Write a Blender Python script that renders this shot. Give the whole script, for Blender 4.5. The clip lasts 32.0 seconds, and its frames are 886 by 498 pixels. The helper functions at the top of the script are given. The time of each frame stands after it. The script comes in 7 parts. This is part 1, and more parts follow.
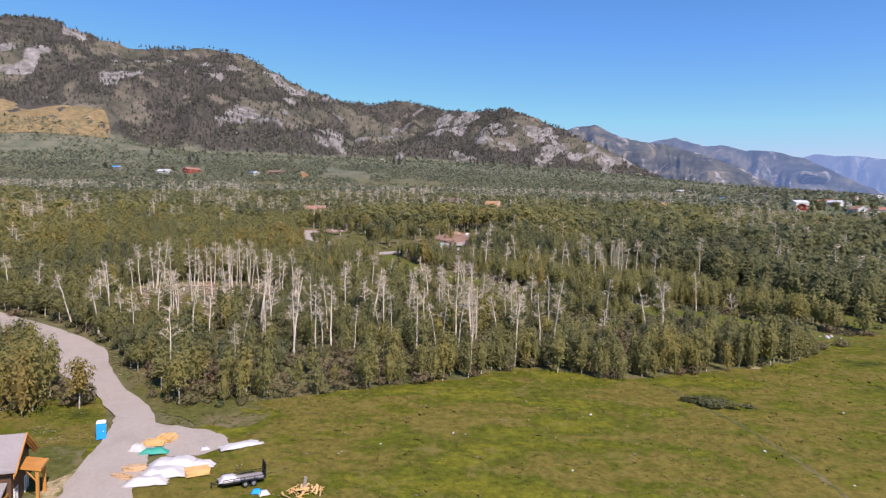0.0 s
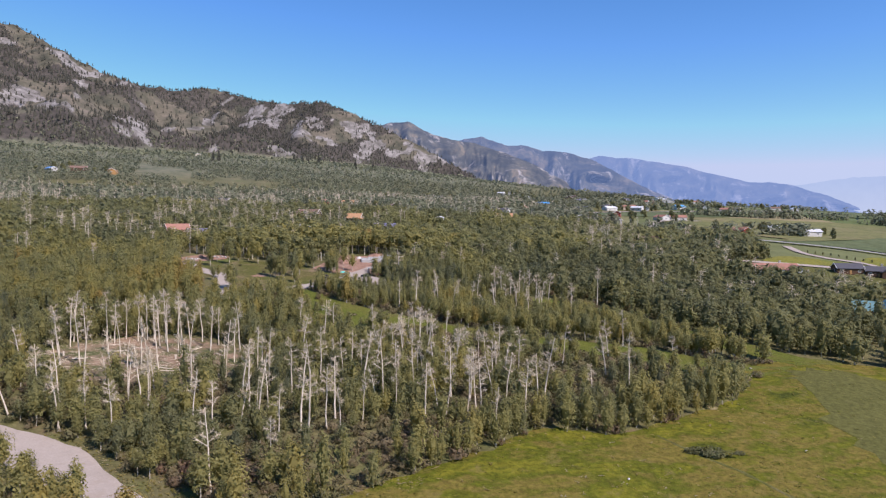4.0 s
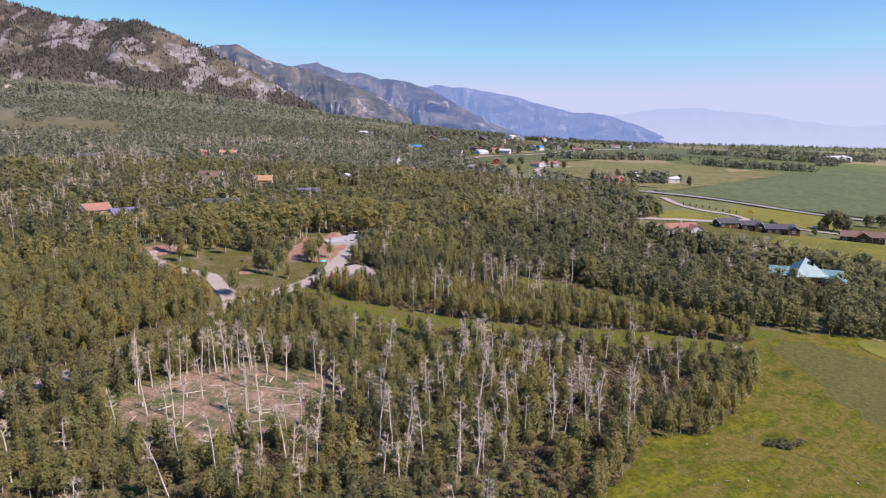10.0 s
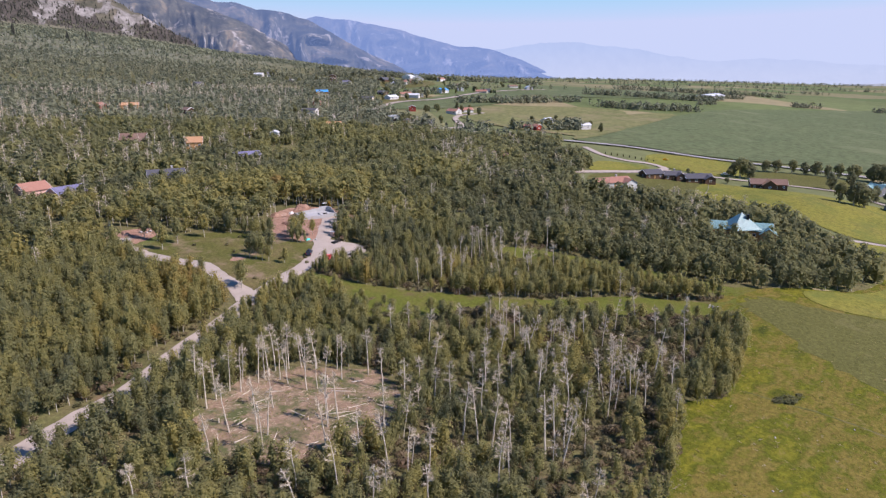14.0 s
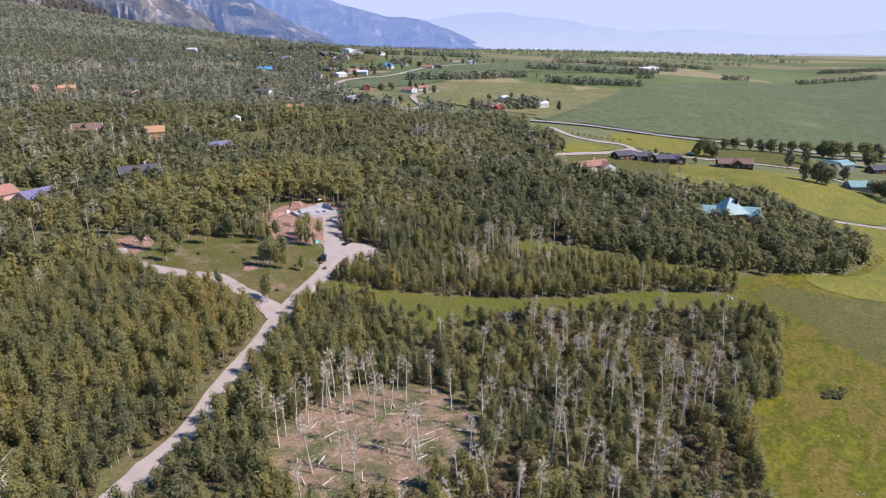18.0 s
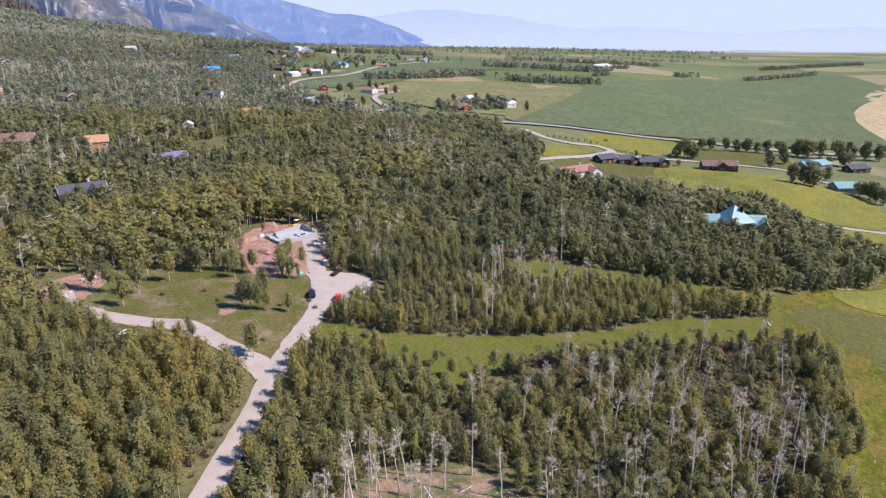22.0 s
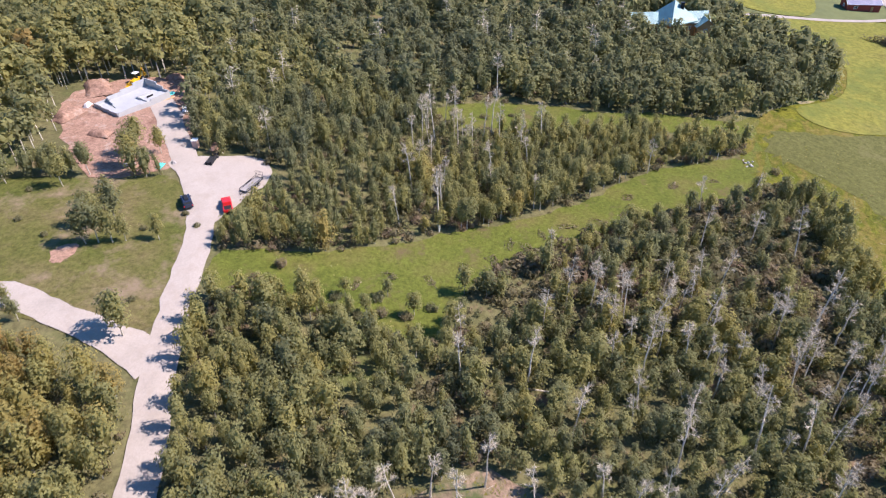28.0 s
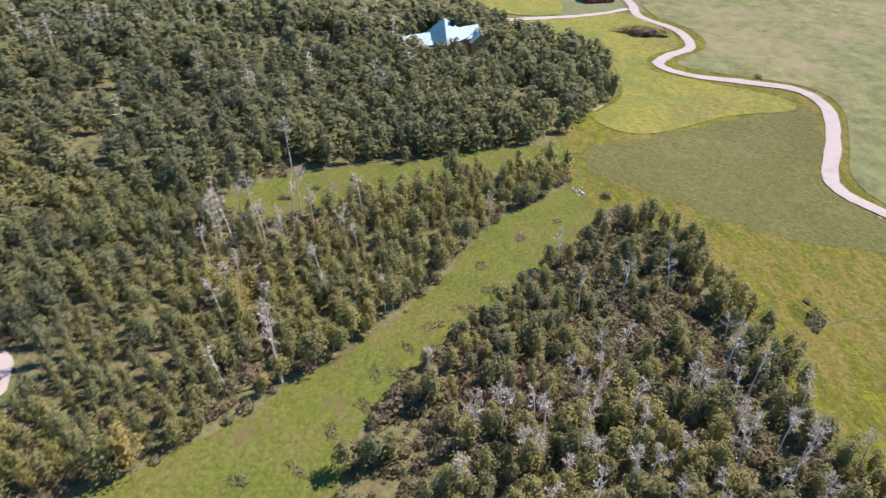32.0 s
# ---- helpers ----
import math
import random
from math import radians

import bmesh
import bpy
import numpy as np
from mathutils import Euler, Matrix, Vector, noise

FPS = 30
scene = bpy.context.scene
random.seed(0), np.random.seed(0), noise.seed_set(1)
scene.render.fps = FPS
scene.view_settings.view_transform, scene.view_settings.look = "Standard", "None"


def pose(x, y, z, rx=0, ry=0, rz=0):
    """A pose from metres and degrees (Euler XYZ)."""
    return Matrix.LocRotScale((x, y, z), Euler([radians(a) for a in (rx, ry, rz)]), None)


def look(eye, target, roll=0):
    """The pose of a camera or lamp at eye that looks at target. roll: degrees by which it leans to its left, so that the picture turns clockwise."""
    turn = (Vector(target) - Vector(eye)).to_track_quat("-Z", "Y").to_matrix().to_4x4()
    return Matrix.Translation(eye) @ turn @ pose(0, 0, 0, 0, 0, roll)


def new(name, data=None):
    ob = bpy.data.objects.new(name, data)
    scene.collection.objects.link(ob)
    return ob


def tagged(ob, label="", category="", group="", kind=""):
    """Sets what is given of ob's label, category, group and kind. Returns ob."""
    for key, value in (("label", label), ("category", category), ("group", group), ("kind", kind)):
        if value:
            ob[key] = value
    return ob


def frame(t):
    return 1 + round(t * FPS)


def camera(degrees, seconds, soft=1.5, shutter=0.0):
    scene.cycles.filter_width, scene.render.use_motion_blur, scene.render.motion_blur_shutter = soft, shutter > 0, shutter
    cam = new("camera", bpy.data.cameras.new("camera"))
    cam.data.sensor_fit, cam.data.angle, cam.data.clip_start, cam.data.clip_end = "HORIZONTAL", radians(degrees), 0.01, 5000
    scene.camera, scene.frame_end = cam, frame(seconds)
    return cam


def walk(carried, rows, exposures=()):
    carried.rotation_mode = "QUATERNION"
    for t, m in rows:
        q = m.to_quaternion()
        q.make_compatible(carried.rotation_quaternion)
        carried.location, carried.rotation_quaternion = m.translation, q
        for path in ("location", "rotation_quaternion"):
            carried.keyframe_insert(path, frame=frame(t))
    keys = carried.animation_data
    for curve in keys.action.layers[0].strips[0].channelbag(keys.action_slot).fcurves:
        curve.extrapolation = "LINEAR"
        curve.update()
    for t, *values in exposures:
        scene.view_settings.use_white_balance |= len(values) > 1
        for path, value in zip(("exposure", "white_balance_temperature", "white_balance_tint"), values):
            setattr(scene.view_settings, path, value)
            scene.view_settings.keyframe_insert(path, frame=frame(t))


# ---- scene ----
cam = camera(68.3, 32.0, soft=1.2, shutter=0.5)
METRES, EYE, TILT, LEAN, TURN = 310.0, 23.3, -2.1, -0.2, 0.0
ROWS = [
    (0.0, 0.0, 0.0, 0.0, 0.0, 0.0, 0.0),
    (0.5, -0.0144, -0.0004, 0.0057, -3.01, -0.06, 0.08),
    (1.0, -0.0295, 0.0004, 0.0113, -7.27, -0.14, 0.16),
    (1.5, -0.0442, 0.0019, 0.017, -9.62, -0.25, 0.25),
    (2.0, -0.0588, 0.0037, 0.0227, -11.05, -0.34, 0.34),
    (2.5, -0.0734, 0.0059, 0.0285, -12.44, -0.45, 0.41),
    (3.0, -0.0881, 0.0086, 0.0346, -13.81, -0.56, 0.48),
    (3.5, -0.1029, 0.0116, 0.0406, -15.17, -0.67, 0.57),
    (5.5, -0.1617, 0.0257, 0.0645, -20.74, -1.11, 0.79),
    (6.0, -0.1764, 0.0301, 0.0711, -22.08, -1.21, 0.85),
    (6.5, -0.191, 0.0349, 0.0777, -23.37, -1.25, 0.91),
    (7.0, -0.2055, 0.0399, 0.0842, -24.56, -1.24, 0.97),
    (7.5, -0.2202, 0.0451, 0.0908, -25.65, -1.22, 1.02),
    (8.0, -0.2348, 0.0506, 0.0971, -26.69, -1.5, 1.1),
    (8.5, -0.2492, 0.0565, 0.1036, -27.81, -2.86, 1.2),
    (9.0, -0.2635, 0.0628, 0.1103, -28.96, -4.43, 1.28),
    (9.5, -0.2776, 0.0694, 0.1168, -30.09, -5.99, 1.39),
    (10.0, -0.2915, 0.0765, 0.1238, -31.2, -7.44, 1.45),
    (10.5, -0.3053, 0.0839, 0.1307, -32.26, -7.59, 1.51),
    (11.0, -0.3189, 0.0913, 0.1374, -33.32, -7.56, 1.57),
    (11.5, -0.3323, 0.0989, 0.1438, -34.6, -7.63, 1.64),
    (12.0, -0.3455, 0.1067, 0.1503, -36.0, -8.38, 1.71),
    (12.5, -0.3584, 0.1149, 0.1568, -37.42, -9.61, 1.8),
    (13.0, -0.3713, 0.1235, 0.1634, -38.88, -10.9, 1.87),
    (13.5, -0.3837, 0.1324, 0.1699, -40.3, -12.17, 1.97),
    (14.0, -0.3962, 0.1418, 0.1766, -41.46, -13.39, 2.02),
    (14.5, -0.4082, 0.1514, 0.183, -42.57, -14.62, 2.09),
    (16.5, -0.4428, 0.1945, 0.2034, -47.19, -15.88, 2.2),
    (17.0, -0.4465, 0.2068, 0.2042, -47.63, -15.96, 2.21),
    (17.5, -0.4475, 0.2195, 0.205, -47.69, -16.03, 2.23),
    (18.0, -0.4465, 0.2324, 0.2059, -47.72, -16.07, 2.26),
    (18.5, -0.4442, 0.2457, 0.2066, -47.75, -16.12, 2.29),
    (19.0, -0.4407, 0.2593, 0.2074, -47.78, -16.17, 2.32),
    (19.5, -0.4369, 0.2724, 0.2081, -47.8, -16.18, 2.35),
    (20.0, -0.4322, 0.2865, 0.2091, -47.82, -16.14, 2.38),
    (20.5, -0.427, 0.3006, 0.2101, -47.89, -16.1, 2.4),
    (21.0, -0.4211, 0.3145, 0.2111, -48.77, -16.09, 2.43),
    (21.5, -0.4144, 0.3279, 0.2122, -50.85, -16.13, 2.4),
    (22.0, -0.4079, 0.3415, 0.2123, -52.37, -16.48, 2.43),
    (22.5, -0.4002, 0.3544, 0.213, -53.69, -18.69, 2.46),
    (23.0, -0.3922, 0.3672, 0.2138, -55.17, -21.48, 2.47),
    (23.5, -0.3837, 0.3799, 0.2143, -56.93, -24.26, 2.48),
    (24.0, -0.3747, 0.3922, 0.2154, -58.72, -27.07, 2.49),
    (24.5, -0.3651, 0.4034, 0.2161, -60.74, -29.6, 2.58),
    (26.5, -0.3234, 0.4479, 0.2194, -64.71, -35.75, 2.64),
    (27.0, -0.3123, 0.4593, 0.2199, -64.73, -35.72, 2.66),
    (27.5, -0.3009, 0.4706, 0.2204, -64.74, -35.69, 2.68),
    (28.0, -0.289, 0.4814, 0.221, -65.08, -35.71, 2.73),
    (28.5, -0.2773, 0.492, 0.2214, -66.37, -35.71, 2.76),
    (29.0, -0.2651, 0.502, 0.2219, -68.05, -35.77, 2.8),
    (29.5, -0.2528, 0.5115, 0.2221, -70.2, -35.8, 2.82),
    (30.0, -0.2402, 0.5207, 0.2225, -72.73, -35.9, 2.82),
    (30.5, -0.2274, 0.5287, 0.223, -75.69, -36.02, 2.85),
    (31.0, -0.2142, 0.5358, 0.2231, -79.4, -36.14, 2.84),
    (31.5, -0.2007, 0.5419, 0.2232, -83.67, -36.32, 2.83),
    (32.0, -0.187, 0.547, 0.2235, -88.05, -36.53, 2.82),
]
walk(cam, [(t, pose(0, 0, EYE, TILT, LEAN, TURN) @ pose(METRES * x, METRES * y, METRES * z, 90 + pitch, roll, yaw)) for t, x, y, z, yaw, pitch, roll in ROWS], [(0.0, 0.39, 6550, 26), (3.0, 0.35, 6450, 26), (6.0, 0.33, 6450, 29), (10.0, 0.42, 6600, 33), (13.0, 0.43, 6500, 30), (17.0, 0.48, 6350, 28), (24.0, 0.79, 6350, 26), (28.0, 1.0, 6350, 26), (32.0, 1.0, 6350, 26)])

# ---- world, sun and exposure ----
SUN_BEARING, SUN_HEIGHT = 149.0, 46.0
world = bpy.data.worlds.new("sky")
scene.world = world
world.use_nodes = True
wn = world.node_tree.nodes
sky = wn.new("ShaderNodeTexSky")
sky.sky_type = "NISHITA"
sky.sun_disc = False
sky.sun_elevation = radians(SUN_HEIGHT)
sky.sun_rotation = radians(SUN_BEARING)
sky.altitude = 1900.0
sky.air_density, sky.dust_density, sky.ozone_density = 1.0, 0.15, 3.6
vivid = wn.new("ShaderNodeHueSaturation")
vivid.inputs["Saturation"].default_value = 1.23
vivid.inputs["Hue"].default_value = 0.497
world.node_tree.links.new(sky.outputs[0], vivid.inputs["Color"])
haze = wn.new("ShaderNodeMix")
haze.data_type, haze.blend_type = "RGBA", "DARKEN"
haze.inputs[0].default_value = 1.0
haze.inputs[7].default_value = (2.8, 3.5, 4.5, 1)
world.node_tree.links.new(vivid.outputs[0], haze.inputs[6])
world.node_tree.links.new(haze.outputs[2], wn["Background"].inputs[0])
wn["Background"].inputs[1].default_value = 0.145
sun_data = bpy.data.lights.new("sun", "SUN")
sun_data.energy, sun_data.angle, sun_data.color = 4.7, radians(0.6), (1.0, 0.95, 0.86)
sun = new("sun", sun_data)
sb, sh = radians(SUN_BEARING), radians(SUN_HEIGHT)
sun.matrix_world = look((0, 0, 0), (-math.sin(sb) * math.cos(sh), -math.cos(sb) * math.cos(sh), -math.sin(sh)))
sun.location = (0, -200, 400)


# ---- materials ----
def socket(nodes, kind, **values):
    n = nodes.new(kind)
    for k, v in values.items():
        n.inputs[k.replace("_", " ")].default_value = v
    return n


def ramp(nodes, links, source, stops):
    n = nodes.new("ShaderNodeValToRGB")
    el = n.color_ramp.elements
    while len(el) < len(stops):
        el.new(0.5)
    for e, (p, c) in zip(el, stops):
        e.position, e.color = p, (*c, 1)
    links.new(source, n.inputs[0])
    return n.outputs[0]


def mixed(nodes, links, fac, a, b):
    n = nodes.new("ShaderNodeMix")
    n.data_type = "RGBA"
    for s, v in ((n.inputs[0], fac), (n.inputs[6], a), (n.inputs[7], b)):
        if isinstance(v, (int, float)):
            s.default_value = v
        elif isinstance(v, tuple):
            s.default_value = (*v, 1)
        else:
            links.new(v, s)
    return n.outputs[2]


def noise_of(nodes, links, coord, scale, detail=4.0, rough=0.6, stretch=None):
    n = socket(nodes, "ShaderNodeTexNoise", Scale=scale, Detail=detail, Roughness=rough)
    if stretch:
        m = nodes.new("ShaderNodeMapping")
        m.inputs["Scale"].default_value = stretch
        links.new(coord, m.inputs[0])
        coord = m.outputs[0]
    links.new(coord, n.inputs["Vector"])
    return n.outputs["Fac"]


def base(name, rough=0.8, metal=0.0, spec=0.3):
    m = bpy.data.materials.new(name)
    m.use_nodes = True
    t = m.node_tree
    b = t.nodes["Principled BSDF"]
    b.inputs["Roughness"].default_value = rough
    b.inputs["Metallic"].default_value = metal
    b.inputs["Specular IOR Level"].default_value = spec
    return m, t.nodes, t.links, b


def bumped(nodes, links, b, height, strength, distance):
    n = socket(nodes, "ShaderNodeBump", Strength=strength, Distance=distance)
    links.new(height, n.inputs["Height"])
    links.new(n.outputs[0], b.inputs["Normal"])


def coords(nodes, which="Object"):
    return nodes.new("ShaderNodeTexCoord").outputs[which]


def plain(name, colour, rough=0.7, metal=0.0, grain=1.5, depth=0.18, spec=0.3, bump=0.0):
    """Painted, plastic or mineral surface with two scales of unevenness."""
    m, n, l, b = base(name, rough, metal, spec)
    c = coords(n)
    big, small = noise_of(n, l, c, grain * 0.3, 3), noise_of(n, l, c, grain * 5, 5)
    dark = tuple(v * (1 - depth) for v in colour)
    light = tuple(min(1, v * (1 + depth)) for v in colour)
    a = ramp(n, l, big, [(0.35, dark), (0.65, light)])
    s = ramp(n, l, small, [(0.3, tuple(v * (1 - depth) for v in colour)), (0.7, light)])
    l.new(mixed(n, l, 0.5, a, s), b.inputs["Base Color"])
    if bump:
        bumped(n, l, b, small, bump, 0.03)
    return m


def ground_mat(name, stops, big, fine, blotch=None, blotch_colour=None, blotch_at=(0.58, 0.68), bump=0.5, dist=0.25, stretch=None, rough=1.0):
    """Soil and sward: broad patches, fine tufts, and a third sort in blotches."""
    m, n, l, b = base(name, 0.95, 0.0, 0.1)
    c = coords(n)
    k = len(stops)
    one = ramp(n, l, noise_of(n, l, c, big, 5, 0.65, stretch), [(0.3 + 0.4 * i / (k - 1), s) for i, s in enumerate(stops)])
    two = noise_of(n, l, c, fine, 6, 0.75)
    shade = ramp(n, l, two, [(0.28, (1 - 0.64 * rough, 1 - 0.64 * rough, 1 - 0.67 * rough)), (0.72, (1 + 0.46 * rough, 1 + 0.46 * rough, 1 + 0.4 * rough))])
    mul = n.new("ShaderNodeMix")
    mul.data_type, mul.blend_type = "RGBA", "MULTIPLY"
    mul.inputs[0].default_value = 0.8
    l.new(one, mul.inputs[6])
    l.new(shade, mul.inputs[7])
    out = mul.outputs[2]
    if blotch:
        f = ramp(n, l, noise_of(n, l, c, blotch, 6, 0.7), [(blotch_at[0], (0, 0, 0)), (blotch_at[1], (1, 1, 1))])
        out = mixed(n, l, f, out, blotch_colour)
    l.new(out, b.inputs["Base Color"])
    bumped(n, l, b, two, bump, dist)
    return m


def leaf_mat(name, stops, shine=0.35, through_light=0.35):
    """Foliage, with a tint of its own for every tree and a little for every leaf clump."""
    m, n, l, b = base(name, 0.75, 0.0, shine)
    at = n.new("ShaderNodeAttribute")
    at.attribute_name = "tint"
    k = len(stops)
    col = ramp(n, l, at.outputs["Fac"], [(i / (k - 1), s) for i, s in enumerate(stops)])
    geo = n.new("ShaderNodeNewGeometry")
    var = ramp(n, l, geo.outputs["Random Per Island"], [(0.0, (0.88, 0.88, 0.87)), (1.0, (1.13, 1.13, 1.12))])
    mul = n.new("ShaderNodeMix")
    mul.data_type, mul.blend_type = "RGBA", "MULTIPLY"
    mul.inputs[0].default_value = 1.0
    l.new(col, mul.inputs[6])
    l.new(var, mul.inputs[7])
    l.new(mul.outputs[2], b.inputs["Base Color"])
    tr = n.new("ShaderNodeBsdfTranslucent")
    l.new(mul.outputs[2], tr.inputs[0])
    mix = n.new("ShaderNodeMixShader")
    mix.inputs[0].default_value = through_light
    l.new(b.outputs[0], mix.inputs[1])
    l.new(tr.outputs[0], mix.inputs[2])
    l.new(mix.outputs[0], n["Material Output"].inputs[0])
    return m


def bark_mat(name, pale, dark):
    m, n, l, b = base(name, 0.8, 0.0, 0.2)
    c = coords(n)
    scar = ramp(n, l, noise_of(n, l, c, 1.2, 5, 0.7, (1, 1, 3)), [(0.36, dark), (0.5, pale)])
    tone = ramp(n, l, noise_of(n, l, c, 0.25, 2), [(0.3, tuple(v * 0.75 for v in pale)), (0.7, pale)])
    l.new(mixed(n, l, 0.4, scar, tone), b.inputs["Base Color"])
    return m


M = {}
M["meadow"] = ground_mat("meadow grass", [(0.052, 0.062, 0.009), (0.10, 0.104, 0.011), (0.15, 0.118, 0.028), (0.08, 0.091, 0.009), (0.148, 0.14, 0.015), (0.068, 0.079, 0.010)], 0.07, 0.9, 0.22, (0.175, 0.138, 0.045), (0.56, 0.74), stretch=(0.7, 1.3, 1))
M["lush"] = ground_mat("lush green grass", [(0.078, 0.096, 0.018), (0.104, 0.118, 0.022), (0.125, 0.113, 0.034)], 0.08, 1.3, 0.14, (0.12, 0.085, 0.045), (0.55, 0.72))
M["dull"] = ground_mat("mown pale green grass", [(0.09, 0.091, 0.026), (0.108, 0.106, 0.034)], 0.02, 0.8, 0.06, (0.15, 0.135, 0.055), (0.58, 0.78), stretch=(1, 3, 1))
M["yellow"] = ground_mat("yellow flowering hay meadow", [(0.125, 0.135, 0.028), (0.185, 0.175, 0.035), (0.155, 0.14, 0.04)], 0.03, 0.5, 0.05, (0.10, 0.125, 0.03), (0.5, 0.75))
M["yard"] = ground_mat("dry yard grass", [(0.075, 0.088, 0.02), (0.102, 0.10, 0.03), (0.145, 0.115, 0.055)], 0.06, 1.1, 0.10, (0.21, 0.155, 0.10), (0.52, 0.68))
M["litter"] = ground_mat("bare reddish soil with wood litter", [(0.20, 0.135, 0.092), (0.28, 0.195, 0.138), (0.13, 0.10, 0.064)], 0.15, 1.4, 0.16, (0.085, 0.095, 0.038), (0.45, 0.60))
M["sand"] = ground_mat("dry tan sandy ground", [(0.30, 0.225, 0.125), (0.38, 0.30, 0.18), (0.26, 0.20, 0.10)], 0.2, 1.5, 0.5, (0.14, 0.13, 0.045), (0.5, 0.6))
M["soil"] = ground_mat("dug red-brown soil", [(0.21, 0.12, 0.088), (0.32, 0.195, 0.145), (0.26, 0.155, 0.112)], 0.2, 1.5, 0.3, (0.36, 0.28, 0.225), (0.55, 0.7))
M["gravel"] = ground_mat("pale crushed gravel", [(0.30, 0.258, 0.22), (0.36, 0.31, 0.268), (0.33, 0.285, 0.245)], 0.12, 3.0, 0.25, (0.30, 0.25, 0.205), (0.52, 0.75), bump=0.2, dist=0.05, rough=0.3)
M["asphalt"] = ground_mat("worn grey asphalt", [(0.26, 0.25, 0.24), (0.31, 0.30, 0.29)], 0.1, 3.0, bump=0.2, dist=0.03)
M["crop"] = ground_mat("green crop field", [(0.092, 0.118, 0.055), (0.11, 0.13, 0.062)], 0.008, 0.15, 0.012, (0.135, 0.15, 0.075), (0.55, 0.7), stretch=(1, 4, 1))
M["pasture"] = ground_mat("dry green pasture", [(0.13, 0.14, 0.055), (0.17, 0.165, 0.07)], 0.01, 0.15, 0.015, (0.22, 0.18, 0.10), (0.5, 0.7), stretch=(1, 3, 1))
M["stubble"] = ground_mat("pale grain stubble", [(0.34, 0.27, 0.15), (0.40, 0.32, 0.19)], 0.01, 0.15, stretch=(1, 4, 1))
M["aspen"] = leaf_mat("aspen leaves", [(0.172, 0.182, 0.106), (0.25, 0.248, 0.115), (0.32, 0.298, 0.115), (0.365, 0.31, 0.105), (0.385, 0.265, 0.10)], 0.10, 0.6)
# far foliage: distance haze is greyed into the leaf colour
M["hazed_leaves"] = leaf_mat("far foliage greyed for haze", [(0.16, 0.175, 0.115), (0.225, 0.235, 0.15), (0.27, 0.265, 0.16), (0.30, 0.255, 0.12), (0.33, 0.25, 0.12)], 0.1, 0.4)
M["brush"] = leaf_mat("brush leaves and twigs", [(0.15, 0.16, 0.075), (0.20, 0.175, 0.09), (0.22, 0.17, 0.105), (0.23, 0.15, 0.10)], 0.1, 0.45)
M["needles"] = leaf_mat("conifer needles", [(0.04, 0.042, 0.033), (0.06, 0.06, 0.046), (0.085, 0.08, 0.06)], 0.2, 0.1)
M["bark"] = bark_mat("white aspen bark", (0.50, 0.46, 0.38), (0.14, 0.12, 0.09))
M["deadwood"] = bark_mat("bleached dead wood", (0.66, 0.58, 0.47), (0.33, 0.27, 0.21))
M["twigs"] = plain("grey dead twigs", (0.50, 0.425, 0.31), 0.9)


# ---- the lie of the land ----
SLOPE_U = (-6000, -1500, -300, 0, 40, 65, 87, 113, 130, 185, 241, 283, 381, 421, 567, 905, 1404, 3000)
SLOPE_Z = (-60, -30, -17, -12, -10.5, -8, -4.3, -1.5, 0.2, 5.5, 14, 18.5, 27, 32, 44, 70, 160, 300)
FINE_U = np.arange(-6000, 3001, 5.0)
_z = np.interp(FINE_U, SLOPE_U, SLOPE_Z)
FINE_Z = np.convolve(np.pad(_z, 4, mode="edge"), np.ones(9) / 9, mode="valid")
CREST_A = (-60, -42, -34, -31, -28, -25.4, -19.6, -16.9, -15.1, -12.8, -10.9, -7.1, -3.2, -0.2, 2.2, 3.9, 5.4, 8.1, 10.5, 12.9, 15.8, 17.5, 19.6, 22.4, 25, 28, 32, 39)
CREST_EL = (11, 13, 14.5, 14.9, 14.0, 13.5, 14.0, 13.8, 12.9, 11.7, 11.0, 10.2, 10.6, 9.9, 9.7, 9.8, 10.0, 9.05, 8.0, 6.9, 5.4, 4.3, 3.6, 2.9, 2.4, 2.0, 1.5, 0.3)
# ridges of the massif, one behind the other: bearing, distance and height in degrees along each crest
RIDGES = (
    ((-60, 2500, 11), (-42, 2500, 13), (-31, 2500, 15.3), (-23, 2500, 14), (-17, 2450, 14.2), (-12.8, 2350, 11.7), (-7, 2200, 9.4), (-2, 2050, 7.4), (3, 1960, 5.7), (7, 1920, 4.3), (10, 1900, 3.2)),
    ((-31, 2500, 15), (-30, 2150, 11.8), (-28.5, 1850, 8.2)),
    ((-23, 2500, 13.6), (-21, 2150, 10.8), (-20, 1850, 7.4)),
    ((-17, 2450, 14), (-14.5, 2050, 10.4), (-13, 1800, 7.2)),
    ((-10, 3250, 10.6), (-3.2, 3250, 10.9), (0.8, 3150, 10.2), (3.8, 3000, 10.4), (6, 2900, 9.9), (8.5, 2850, 8.9), (10.5, 2800, 7.9), (13, 2750, 6.9), (16, 2700, 5.2), (19.5, 2650, 3.5)),
    ((3.8, 3000, 10), (4.6, 2600, 7.2), (6, 2350, 4.9)),
    ((-3.2, 3250, 10.4), (-1, 2800, 8.2), (1.5, 2500, 6)),
)
FAN = ((-60, -20, 0, 10, 18, 25, 30, 37, 45, 180), (0.09, 0.10, 0.095, 0.08, 0.055, 0.035, 0.022, 0.008, 0.003, 0.003))


def smooth(x):
    x = np.clip(x, 0, 1)
    return x * x * (3 - 2 * x)


